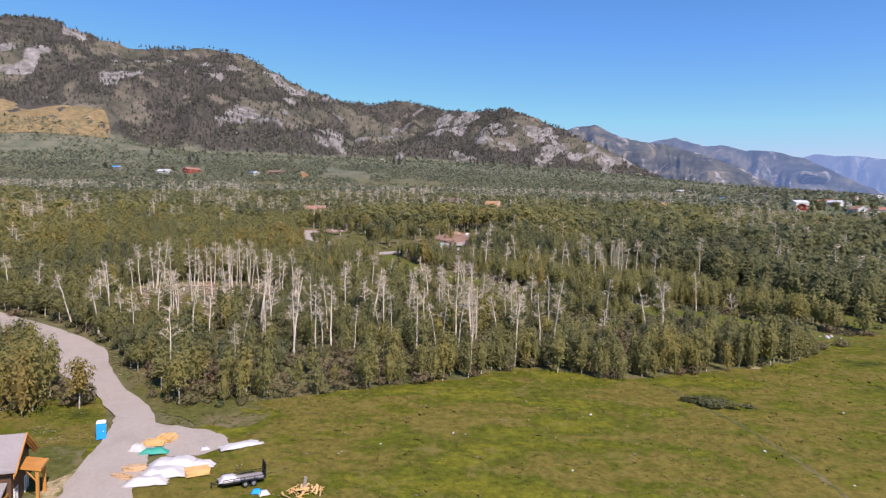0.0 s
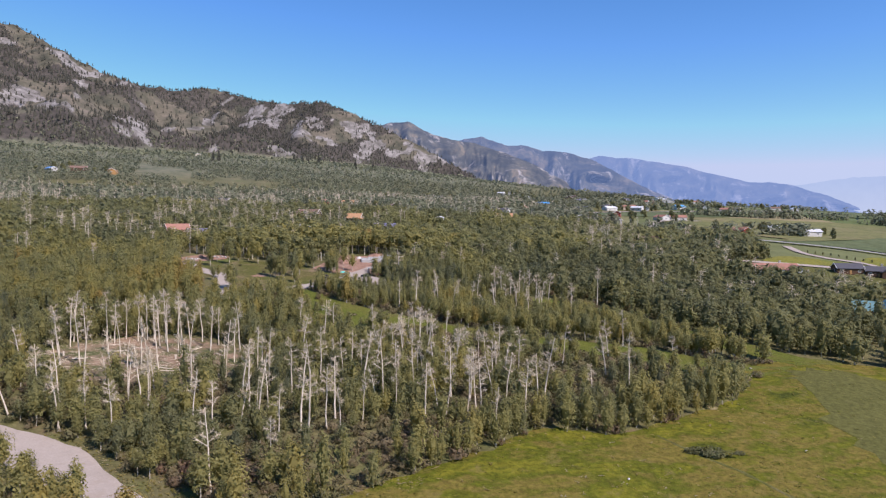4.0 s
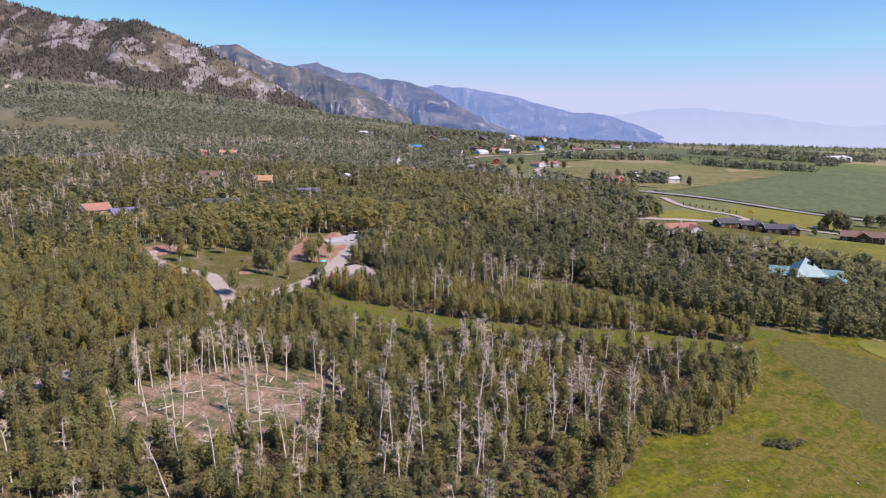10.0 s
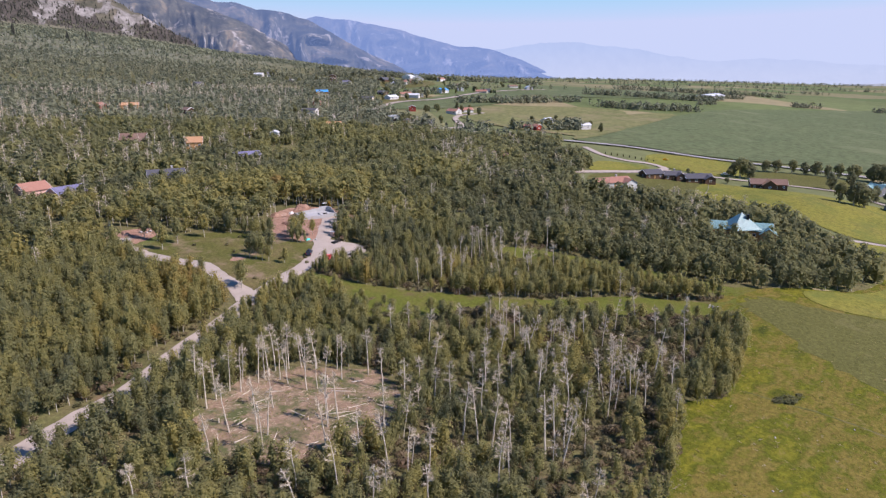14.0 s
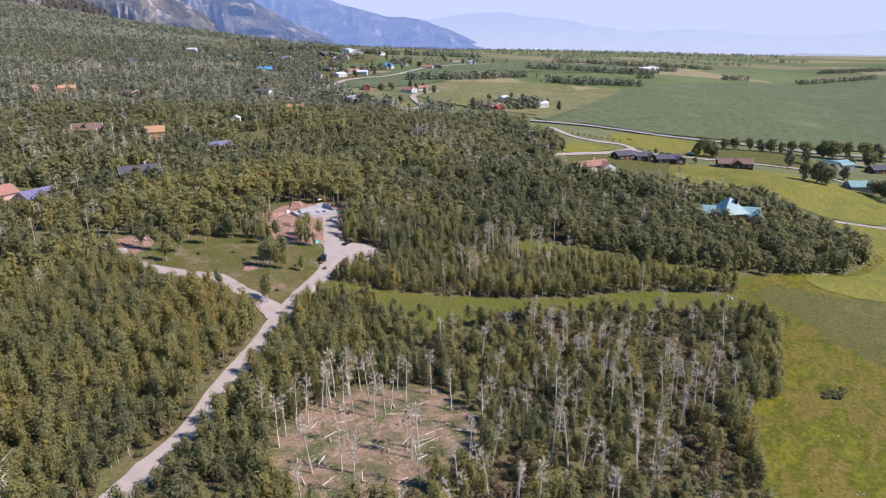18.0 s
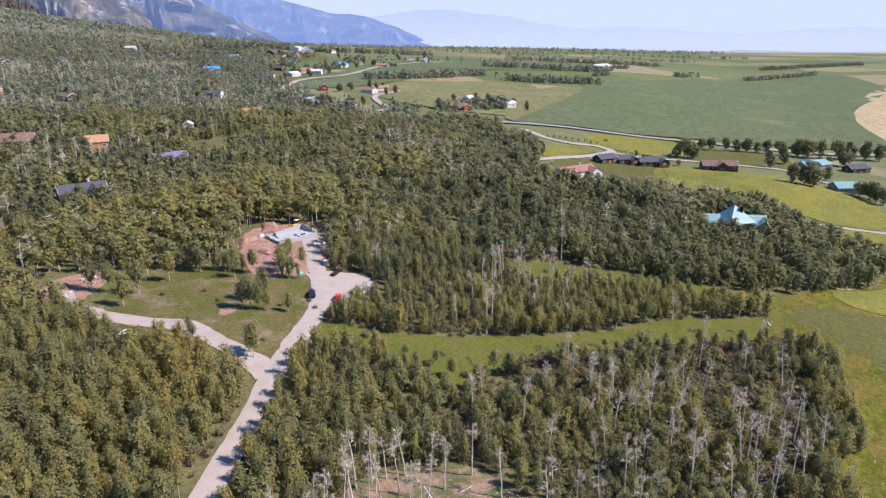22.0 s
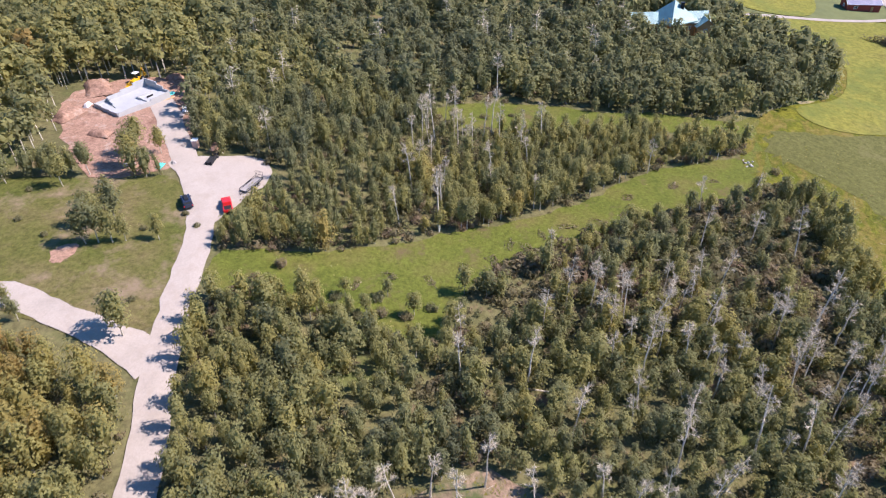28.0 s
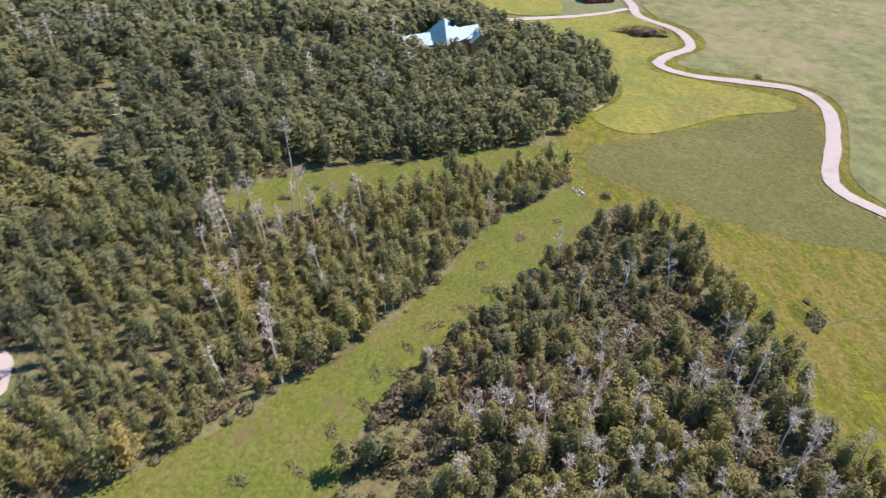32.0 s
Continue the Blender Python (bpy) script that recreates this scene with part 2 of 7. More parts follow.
def hills(x, y, scale, octaves=5, seed=0.0, ridged=True):
    """Ridge-like fractal relief, about 0 to 1, from a rotated lattice of smooth random values."""
    rng = np.random.RandomState(int(7 + seed))
    table = rng.rand(64, 64)
    out, amp, total = 0.0, 1.0, 0.0
    for o in range(octaves):
        a = 0.6 + 1.1 * o
        px = (x * math.cos(a) - y * math.sin(a)) / scale * 2.0 ** o + 17.3 * o
        py = (x * math.sin(a) + y * math.cos(a)) / scale * 2.0 ** o + 5.9 * o
        i, j = np.floor(px).astype(int), np.floor(py).astype(int)
        fx, fy = smooth(px - i), smooth(py - j)
        v = (table[i % 64, j % 64] * (1 - fx) + table[(i + 1) % 64, j % 64] * fx) * (1 - fy) + (table[i % 64, (j + 1) % 64] * (1 - fx) + table[(i + 1) % 64, (j + 1) % 64] * fx) * fy
        if ridged:
            v = 1 - np.abs(2 * v - 1)
        out, total = out + amp * v, total + amp
        amp *= 0.52
    return out / total


def relief(x, y):
    """The land without its mountains, and the mountains on it."""
    x, y = np.asarray(x, float), np.asarray(y, float)
    r, a = np.hypot(x, y), np.degrees(np.arctan2(x, y))
    k = np.minimum(1.0, 1400 / np.maximum(r, 1))
    z = np.interp(-0.28 * x * k + 0.96 * y * k, FINE_U, FINE_Z)
    z = z + np.maximum(r - 1400, 0) * np.interp(a, *FAN)
    z = z + (hills(x, y, 60, 3, 3, False) - 0.5) * 1.6 * smooth((r - 40) / 100)
    z = z + (hills(x, y, 420, 3, 4, False) - 0.5) * 14 * smooth((r - 500) / 700) * smooth((50 - a) / 25)
    z = z + 5.0 * np.exp(-(((x - 300) / 45) ** 2 + ((y - 190) / 40) ** 2))
    z = z + 80 * np.exp(-(((x + 930) / 190) ** 2 + ((y - 1500) / 150) ** 2))
    m = np.zeros(np.shape(z))
    if np.any((r > 1250) & (a < 45) & (a > -75)):
        warp = (hills(x, y, 420, 3, 23, False) - 0.5) * 260
        wx, wy = x + warp, y + (hills(x, y, 380, 3, 27, False) - 0.5) * 260
        for ridge in RIDGES:
            pts = [(d * math.sin(math.radians(b)), d * math.cos(math.radians(b)), d * math.tan(math.radians(e)) + 13 - max(d - 1400, 0) * float(np.interp(b, *FAN)) - float(np.interp(1400 * (0.96 * math.cos(math.radians(b)) - 0.28 * math.sin(math.radians(b))), FINE_U, FINE_Z))) for b, d, e in ridge]
            for (ax, ay, ah), (bx, by, bh) in zip(pts[:-1], pts[1:]):
                dx, dy = bx - ax, by - ay
                t = np.clip(((wx - ax) * dx + (wy - ay) * dy) / (dx * dx + dy * dy), 0, 1)
                far = np.hypot(wx - ax - t * dx, wy - ay - t * dy)
                m = np.maximum(m, (ah + (bh - ah) * t) - 0.60 * far + 12 * np.exp(-far / 60))
        fine = hills(x, y, 300, 5, 29) - 0.5
        m = np.maximum(m + smooth(m / 60) * fine * np.minimum(60 + 0.18 * m, 150), 0)
    return z, m


SKY_A = np.radians(np.arange(-60, 39.1, 0.25))
SKY_R = np.arange(1500, 4900, 20.0)
_zb, _zm = relief(SKY_R[None, :] * np.sin(SKY_A)[:, None], SKY_R[None, :] * np.cos(SKY_A)[:, None])
LIFT = np.ones(len(SKY_A))
_want = np.tan(np.radians(np.interp(np.degrees(SKY_A), CREST_A, CREST_EL)))
for _ in range(6):
    _sl = (_zb + _zm * LIFT[:, None] - 25) / SKY_R[None, :]
    _i = _sl.argmax(1)
    _at = np.arange(len(SKY_A))
    LIFT = np.clip((_want * SKY_R[_i] + 25 - _zb[_at, _i]) / np.maximum(_zm[_at, _i], 25), 0.4, 1.8) * 0.7 + LIFT * 0.3
LIFT = np.convolve(np.pad(LIFT, 2, mode="edge"), np.ones(5) / 5, mode="valid")


def land(x, y):
    """Height of the ground."""
    z, m = relief(x, y)
    return z + m * np.interp(np.degrees(np.arctan2(np.asarray(x, float), np.asarray(y, float))), np.degrees(SKY_A), LIFT)


def height(x, y):
    return float(land(x, y))


def mesh_of(name, verts, faces, mats=(), smooth_faces=False):
    me = bpy.data.meshes.new(name)
    me.from_pydata([tuple(v) for v in verts], [], [tuple(f) for f in faces])
    for m in mats:
        me.materials.append(m)
    if smooth_faces:
        me.polygons.foreach_set("use_smooth", [True] * len(me.polygons))
    me.update()
    return me


def soup(name, tris, mats, index=None, tint=None):
    """One mesh out of an (n, 3, 3) array of triangles, with a material number and a tint for each."""
    n = len(tris)
    me = bpy.data.meshes.new(name)
    me.vertices.add(3 * n)
    me.vertices.foreach_set("co", np.ascontiguousarray(tris, dtype=np.float32).ravel())
    me.loops.add(3 * n)
    me.loops.foreach_set("vertex_index", np.arange(3 * n, dtype=np.int32))
    me.polygons.add(n)
    me.polygons.foreach_set("loop_start", np.arange(0, 3 * n, 3, dtype=np.int32))
    for m in mats:
        me.materials.append(m)
    if index is not None:
        me.polygons.foreach_set("material_index", np.ascontiguousarray(index, dtype=np.int32))
    if tint is not None:
        at = me.attributes.new("tint", "FLOAT", "FACE")
        at.data.foreach_set("value", np.ascontiguousarray(tint, dtype=np.float32))
    me.update(calc_edges=True)
    return me


# the ground: one sheet in rings, fine where the land is near, with the mountains on it
bearings = np.concatenate([np.arange(-180, -46, 4.0), np.arange(-46, 50, 0.3), np.arange(50, 140, 1.0), np.arange(140, 180, 4.0)])
rings = np.concatenate([[0.5], np.arange(20, 460, 5.0), 460 * 1.02 ** np.arange(0, 72), np.arange(1930, 4950, 22.0)])
ra, rr = np.meshgrid(np.radians(bearings), rings)
gx, gy = rr * np.sin(ra), rr * np.cos(ra)
gz = land(gx, gy)
nb, nr = len(bearings), len(rings)
quads = [(i * nb + j, i * nb + (j + 1) % nb, (i + 1) * nb + (j + 1) % nb, (i + 1) * nb + j) for i in range(nr - 1) for j in range(nb)]


# bare rock, open grass and close timber on the mountain sides: bearing, rise, half breadth and half height in degrees
ROCKS = ((-32.8, 11.9, 2.2, 1.2, 0.9), (-33.6, 10.6, 1.4, 0.6, 0.7), (-26.2, 8.3, 1.6, 0.6, 0.8), (-24.2, 8.0, 1.2, 0.5, 0.7), (-25.4, 10.4, 1.3, 1.2, 0.6), (-17.4, 8.6, 1.5, 0.6, 0.7), (-14.7, 12.3, 1.2, 0.9, 0.6), (-13.7, 8.7, 1.0, 0.6, 0.6), (-2.6, 9.4, 1.2, 0.6, 0.5), (3.3, 7.6, 1.2, 0.9, 1.0), (5.8, 6.9, 1.3, 0.7, 1.1), (7.8, 7.6, 1.0, 0.9, 1.1), (9.9, 6.6, 1.0, 0.8, 0.9), (7.2, 8.6, 1.3, 0.6, 0.7), (12.3, 5.6, 1.2, 0.5, 0.7), (14.4, 5.3, 1.1, 0.4, 0.6), (-0.2, 8.9, 1.2, 0.6, 0.6))
OPENS = ((-28.7, 8.9, 2.0, 1.2, 1.2), (-26.8, 8.6, 2.2, 0.8, 1.2), (-15.9, 9.4, 2.2, 0.8, 1.0), (-11.7, 9.0, 2.0, 0.9, 1.0), (-4.6, 8.0, 2.6, 0.9, 1.1), (-7.1, 7.6, 2.2, 0.8, 0.8), (-11.9, 11.2, 1.2, 0.7, 0.6), (12.5, 6.5, 1.6, 0.5, 0.9), (14.4, 6.0, 1.6, 0.5, 0.8), (-20, 10, 3.0, 0.8, 0.3))
WOODS = ((-29.8, 11.4, 2.6, 1.6, 0.6), (-20.6, 11.6, 4.0, 1.8, 0.7), (-21.4, 7.9, 3.6, 1.0, 0.7), (-32, 9.4, 2.2, 1.0, 0.8), (-13.8, 7.0, 4.0, 0.7, 0.9), (-0.2, 7.4, 2.4, 0.8, 1.0), (-4.2, 6.3, 3.0, 0.6, 0.7), (8.2, 4.9, 4.0, 0.7, 1.0), (9.6, 6.4, 0.5, 0.7, 0.9), (3.8, 9.8, 3.0, 0.5, 0.6), (10.6, 7.8, 2.0, 0.4, 0.6), (15, 4.4, 4.0, 0.5, 1.0))


def patches(b, e, spots):
    out = 0.0
    for pb, pe, wb, we, k in spots:
        out = out + k * np.exp(-(((b - pb) / wb) ** 2 + ((e - pe) / we) ** 2))
    return out


def cover(x, y, z, rise):
    """Timber and bare rock, from 0 to 1, over the mountain sides."""
    b, e = np.degrees(np.arctan2(x, y)), np.degrees(np.arctan2(z - 23.0, np.hypot(x, y)))
    broad, fine = hills(x, y, 420, 4, 97, False) - 0.5, hills(x, y, 70, 3, 98, False) - 0.5
    gully = hills(x, y, 240, 4, 29) - 0.5
    t = 0.46 + 1.3 * broad + 2.3 * fine - 0.9 * gully + 0.7 * np.exp(-(((rise - 35) / 45) ** 2)) + patches(b, e, WOODS) - 1.1 * patches(b, e, OPENS) - 0.7 * patches(b, e, ROCKS)
    k = -0.56 + 0.66 * patches(b, e, ROCKS) + 1.4 * gully + 2.6 * fine + 0.6 * broad
    k = k - 1.4 * np.exp(-(((x + 930) / 280) ** 2 + ((y - 1500) / 220) ** 2))
    on = smooth(rise / 25)
    return smooth(t / 0.3 + 0.5) * on, smooth(k / 0.16 + 0.3) * on


def mountain_mat():
    """Forest floor near by; sagebrush, tan grass, grey limestone and dark timber on the slopes."""
    m = ground_mat("wooded ground and mountain slopes", [(0.08, 0.088, 0.032), (0.135, 0.12, 0.058), (0.105, 0.122, 0.036)], 0.05, 0.9, 0.11, (0.17, 0.115, 0.07))
    n, l = m.node_tree.nodes, m.node_tree.links
    b = n["Principled BSDF"]
    near = b.inputs["Base Color"].links[0].from_socket
    c = coords(n)
    sep = n.new("ShaderNodeSeparateXYZ")
    l.new(c, sep.inputs[0])
    brush = ramp(n, l, noise_of(n, l, c, 0.012, 9, 0.75), [(0.36, (0.052, 0.054, 0.04)), (0.47, (0.09, 0.086, 0.062)), (0.56, (0.135, 0.118, 0.088)), (0.66, (0.185, 0.155, 0.125))])
    sage = ramp(n, l, noise_of(n, l, c, 0.03, 8, 0.75), [(0.35, (0.085, 0.095, 0.06)), (0.5, (0.135, 0.14, 0.095)), (0.65, (0.20, 0.185, 0.125))])
    timber = ramp(n, l, noise_of(n, l, c, 0.05, 6, 0.8), [(0.35, (0.04, 0.037, 0.033)), (0.65, (0.10, 0.088, 0.075))])
    rock = ramp(n, l, noise_of(n, l, c, 0.03, 10, 0.8, (1, 1, 0.3)), [(0.36, (0.07, 0.065, 0.055)), (0.47, (0.155, 0.145, 0.132)), (0.62, (0.30, 0.282, 0.265))])
    masks = []
    for name, low, high in (("timber", 0.35, 0.65), ("rock", 0.4, 0.6)):
        at = n.new("ShaderNodeAttribute")
        at.attribute_name = name
        rag = n.new("ShaderNodeMath")
        rag.operation = "MULTIPLY_ADD"
        l.new(noise_of(n, l, c, 0.02, 9, 0.8, (1, 1, 0.45)), rag.inputs[0])
        rag.inputs[1].default_value = 2.2
        rag.inputs[2].default_value = -1.1
        add = n.new("ShaderNodeMath")
        l.new(at.outputs["Fac"], add.inputs[0])
        l.new(rag.outputs[0], add.inputs[1])
        masks.append(ramp(n, l, add.outputs[0], [(low, (0, 0, 0)), (high, (1, 1, 1))]))
    hgt = n.new("ShaderNodeMapRange")
    hgt.inputs["From Min"].default_value, hgt.inputs["From Max"].default_value = 190, 300
    l.new(sep.outputs[2], hgt.inputs[0])
    slope = mixed(n, l, hgt.outputs[0], sage, brush)
    slope = mixed(n, l, masks[0], slope, timber)
    slope = mixed(n, l, masks[1], slope, rock)
    foot = n.new("ShaderNodeMapRange")
    foot.inputs["From Min"].default_value, foot.inputs["From Max"].default_value = 78, 112
    l.new(sep.outputs[2], foot.inputs[0])
    l.new(mixed(n, l, foot.outputs[0], near, slope), b.inputs["Base Color"])
    return m


def valley_mat():
    """Patchwork of far fields."""
    m, n, l, b = base("valley fields", 0.95, 0.0, 0.1)
    c = coords(n)
    v = n.new("ShaderNodeTexVoronoi")
    v.distance = "CHEBYCHEV"
    v.inputs["Scale"].default_value = 0.0032
    v.inputs["Randomness"].default_value = 0.75
    mp = n.new("ShaderNodeMapping")
    mp.inputs["Rotation"].default_value = (0, 0, 0.55)
    mp.inputs["Scale"].default_value = (1, 1, 0)
    l.new(c, mp.inputs[0])
    l.new(mp.outputs[0], v.inputs[0])
    sep = n.new("ShaderNodeSeparateColor")
    l.new(v.outputs["Color"], sep.inputs[0])
    col = ramp(n, l, sep.outputs[0], [(0.0, (0.085, 0.12, 0.04)), (0.3, (0.11, 0.135, 0.05)), (0.55, (0.16, 0.15, 0.075)), (0.75, (0.24, 0.20, 0.11)), (1.0, (0.10, 0.14, 0.045))])
    tuft = ramp(n, l, noise_of(n, l, c, 0.05, 6, 0.7), [(0.3, (0.75, 0.75, 0.75)), (0.7, (1.2, 1.2, 1.2))])
    mul = n.new("ShaderNodeMix")
    mul.data_type, mul.blend_type = "RGBA", "MULTIPLY"
    mul.inputs[0].default_value = 1.0
    l.new(col, mul.inputs[6])
    l.new(tuft, mul.inputs[7])
    l.new(mul.outputs[2], b.inputs["Base Color"])
    return m


ground_me = mesh_of("ground", np.stack([gx, gy, gz], -1).reshape(-1, 3), quads, [mountain_mat(), valley_mat()], True)
_rise = land(gx, gy) - relief(gx, gy)[0]
for _name, _mask in zip(("timber", "rock"), cover(gx, gy, gz, _rise)):
    ground_me.attributes.new(_name, "FLOAT", "POINT").data.foreach_set("value", np.ascontiguousarray(_mask, dtype=np.float32).ravel())
ground = new("ground", ground_me)
tagged(ground, "wooded sloping ground rising to rocky timbered mountains", "ground", kind="structure")


# ---- plan: openings in the wood, roads and fields ----
def rounded(pts, steps=6, closed=False):
    """A smooth line through the points."""
    p = [np.array(q, float) for q in pts]
    out = []
    n = len(p)
    for i in range(n if closed else n - 1):
        a, b, c, d = (p[(i - 1) % n] if closed or i else p[0]), p[i], p[(i + 1) % n], (p[(i + 2) % n] if closed or i + 2 < n else p[-1])
        for s in range(steps):
            t = s / steps
            out.append(0.5 * (2 * b + (c - a) * t + (2 * a - 5 * b + 4 * c - d) * t * t + (3 * b - a - 3 * c + d) * t ** 3))
    if not closed:
        out.append(p[-1])
    return np.array(out)


def inside(x, y, poly):
    hit = np.zeros(np.shape(x), bool)
    j = len(poly) - 1
    for i in range(len(poly)):
        xi, yi, xj, yj = *poly[i], *poly[j]
        hit ^= ((yi > y) != (yj > y)) & (x < (xj - xi) * (y - yi) / (yj - yi + 1e-12) + xi)
        j = i
    return hit


def from_line(x, y, line):
    """Distance to a line in the plan."""
    best = np.full(np.shape(x), 1e9)
    for (ax, ay), (bx, by) in zip(line[:-1], line[1:]):
        dx, dy = bx - ax, by - ay
        t = np.clip(((x - ax) * dx + (y - ay) * dy) / (dx * dx + dy * dy + 1e-9), 0, 1)
        best = np.minimum(best, np.hypot(x - ax - t * dx, y - ay - t * dy))
    return best


def ragged(poly, amount, seed=1):
    rng = np.random.RandomState(seed)
    return poly + rng.normal(0, amount, poly.shape)


WOODLAND = [(-30, 93), (-16, 101), (-4, 106), (3, 108), (10, 113), (18, 115), (25, 112), (33, 111), (50, 117), (64, 122), (75, 130), (80, 141), (92, 145), (116, 143), (135, 135), (155, 121), (176, 118), (199, 121), (205, 140), (222, 155), (232, 165), (243, 185), (228, 225), (206, 258), (196, 284), (215, 306), (262, 322), (290, 372), (325, 402), (318, 440), (285, 470), (268, 540), (320, 640), (385, 760), (540, 960), (720, 1180), (1350, 2300), (2300, 3900), (-2800, 3900), (-2300, 300), (-400, 120), (-140, 60), (-80, 58), (-56, 80), (-50, 94)]
fc = np.array([p.center[:2] for p in ground_me.polygons])
ground_me.polygons.foreach_set("material_index", (~inside(fc[:, 0], fc[:, 1], WOODLAND) & (fc[:, 0] > 30) & (relief(fc[:, 0], fc[:, 1])[1] < 12) & (np.degrees(np.arctan2(fc[:, 0], fc[:, 1])) > 22)).astype(np.int32))
CLEARING = rounded([(-84, 160), (-79, 177), (-61, 184), (-46, 180), (-36, 168), (-40, 154), (-52, 147), (-68, 150)], 5, True)
STRIP = rounded([(-17.5, 233), (-9.6, 221), (-3.8, 213.8), (5.6, 205.3), (13, 199.4), (20.7, 192.7), (29.5, 185.7), (41.3, 178.4), (58, 170.6), (69.4, 163.6), (80.5, 153), (92, 143.8), (104, 143), (86, 137), (70, 142), (42, 162), (24, 176), (6, 187), (-5, 189), (-17, 188), (-20, 200), (-22, 214), (-27, 226)], 5, True)
STRIP_2 = rounded([(66, 228), (78, 219), (89, 201), (93, 188), (104, 169), (110, 151), (119, 143), (103, 144), (97, 153), (91, 167), (83, 180), (75, 194), (67, 206), (61, 217)], 5, True)
GRASS = rounded([(-60, 274), (-46, 288), (-24, 286), (-15, 276), (-8, 264), (-3, 257), (-13, 243), (-38, 229), (-46, 240), (-49, 252), (-55, 260)], 5, True)
DUG = rounded([(7, 303), (17, 307), (29, 302), (37, 291), (33, 282), (23, 275), (15, 268), (8, 262), (-1, 261), (-12, 270), (-8, 280), (-3, 290)], 5, True)
LOT = rounded([(2, 263), (10, 255), (14, 249), (12, 243), (5, 240), (-4, 240), (-13, 240), (-10, 248), (-3, 254)], 5, True)
DIRT = rounded([(-66, 292), (-58, 303), (-46, 303), (-45, 295), (-53, 288), (-60, 285)], 5, True)
ROAD = rounded([(-36, 60), (-37.5, 70), (-39, 77), (-40.5, 84), (-43, 90), (-51, 99), (-58.5, 107), (-66.5, 117.5), (-79, 127.5), (-94, 137), (-112, 149), (-121, 161), (-117, 174), (-104, 183), (-88, 191), (-72, 203), (-58, 212), (-46, 221), (-32, 230), (-18, 238), (-7, 247), (3, 259), (12, 271), (20, 281), (25, 289)], 6)
BRANCH = rounded([(-44, 223), (-44, 233), (-44.5, 244), (-45.5, 254), (-51.5, 262), (-57, 272), (-60, 284), (-58, 294)], 6)
CLEARINGS = [CLEARING, STRIP, STRIP_2, GRASS, DUG, LOT, DIRT]


def draped(name, poly, step, lift, material, label, kind="structure", category="ground"):
    """A patch of ground within an outline, laid on the land."""
    from mathutils.geometry import delaunay_2d_cdt
    x0, y0 = poly.min(0)
    x1, y1 = poly.max(0)
    xs, ys = np.meshgrid(np.arange(x0 + step / 2, x1, step), np.arange(y0 + step / 2, y1, step))
    ok = inside(xs, ys, poly) & (from_line(xs, ys, np.vstack([poly, poly[:1]])) > step * 0.35)
    pts = [Vector(p) for p in poly] + [Vector(p) for p in zip(xs[ok], ys[ok])]
    n = len(poly)
    v, _, f, *_ = delaunay_2d_cdt(pts, [(i, (i + 1) % n) for i in range(n)], [], 1, 1e-4)
    va = np.array([(p.x, p.y) for p in v])
    z = land(va[:, 0], va[:, 1]) + lift
    me = mesh_of(name, np.column_stack([va, z]), f, [material], True)
    if me.polygons and sum(p.normal.z for p in me.polygons) < 0:
        me.flip_normals()
    return tagged(new(name, me), label, category, kind=kind)


def ribbon(name, line, width, lift, material, label, across=3, seed=1):
    """A road along a line, with uneven shoulders."""
    rng = np.random.RandomState(seed)
    d = np.gradient(line, axis=0)
    d /= np.linalg.norm(d, axis=1)[:, None]
    nrm = np.column_stack([-d[:, 1], d[:, 0]])
    w = np.broadcast_to(np.asarray(width, float), (len(line),))
    verts = []
    for k in range(across + 1):
        s = (k / across - 0.5)
        e = rng.normal(0, 0.14, len(line)) if k in (0, across) else 0
        p = line + nrm * (s * w + e)[:, None]
        crown = lift + 0.08 * (1 - (2 * s) ** 2)
        verts.append(np.column_stack([p, land(p[:, 0], p[:, 1]) + crown]))
    n = len(line)
    faces = [(k * n + i, k * n + i + 1, (k + 1) * n + i + 1, (k + 1) * n + i) for k in range(across) for i in range(n - 1)]
    me = mesh_of(name, np.vstack(verts), faces, [material], True)
    if sum(p.normal.z for p in me.polygons) < 0:
        me.flip_normals()
    return tagged(new(name, me), label, "road", kind="structure")


MEADOW = np.array([(-30, 93), (-16, 102), (-4, 107), (3, 109), (10, 114), (18, 116), (25, 113), (33, 112), (50, 118), (64, 123), (75, 131), (80, 142), (92, 146), (116, 144), (135, 136), (155, 122), (176, 119), (199, 122), (205, 141), (222, 156), (234, 165), (249, 140), (262, 112), (272, 95), (262, 60), (235, 20), (180, -40), (60, -60), (-20, 0), (-34, 60)])
draped("meadow", ragged(rounded(MEADOW, 4, True), 0.5), 6, 0.10, M["meadow"], "open green meadow with yellow weeds and dry patches")
ribbon("trodden_path", rounded([(37, 110), (40, 101), (43, 94.8), (46, 85), (47.3, 77), (47, 62)], 6), 0.9, 0.08, M["yard"], "faint trodden path through the meadow", seed=21)
draped("mown_field", ragged(rounded([(104, 141), (112, 138), (125, 116), (149, 82), (160, 52), (134, 57), (112, 68), (100, 69), (88, 62), (72, 66), (74, 92), (80, 112), (90, 128), (96, 138)], 5, True), 1.6), 6, 0.135, M["dull"], "smooth pale green hay field beside the meadow")
draped("grass_strip", ragged(STRIP, 0.5), 4, 0.10, M["lush"], "bright green grassy strip between the aspens")
draped("grass_strip", ragged(STRIP_2, 0.5), 4, 0.10, M["lush"], "narrow bright green grass strip under dark trees")
draped("grass_clearing", ragged(GRASS, 0.4), 4, 0.10, M["yard"], "rough grass clearing with worn tracks at the fork")
draped("bare_clearing", ragged(CLEARING, 0.8), 4, 0.10, M["litter"], "bare reddish clearing strewn with felled wood")
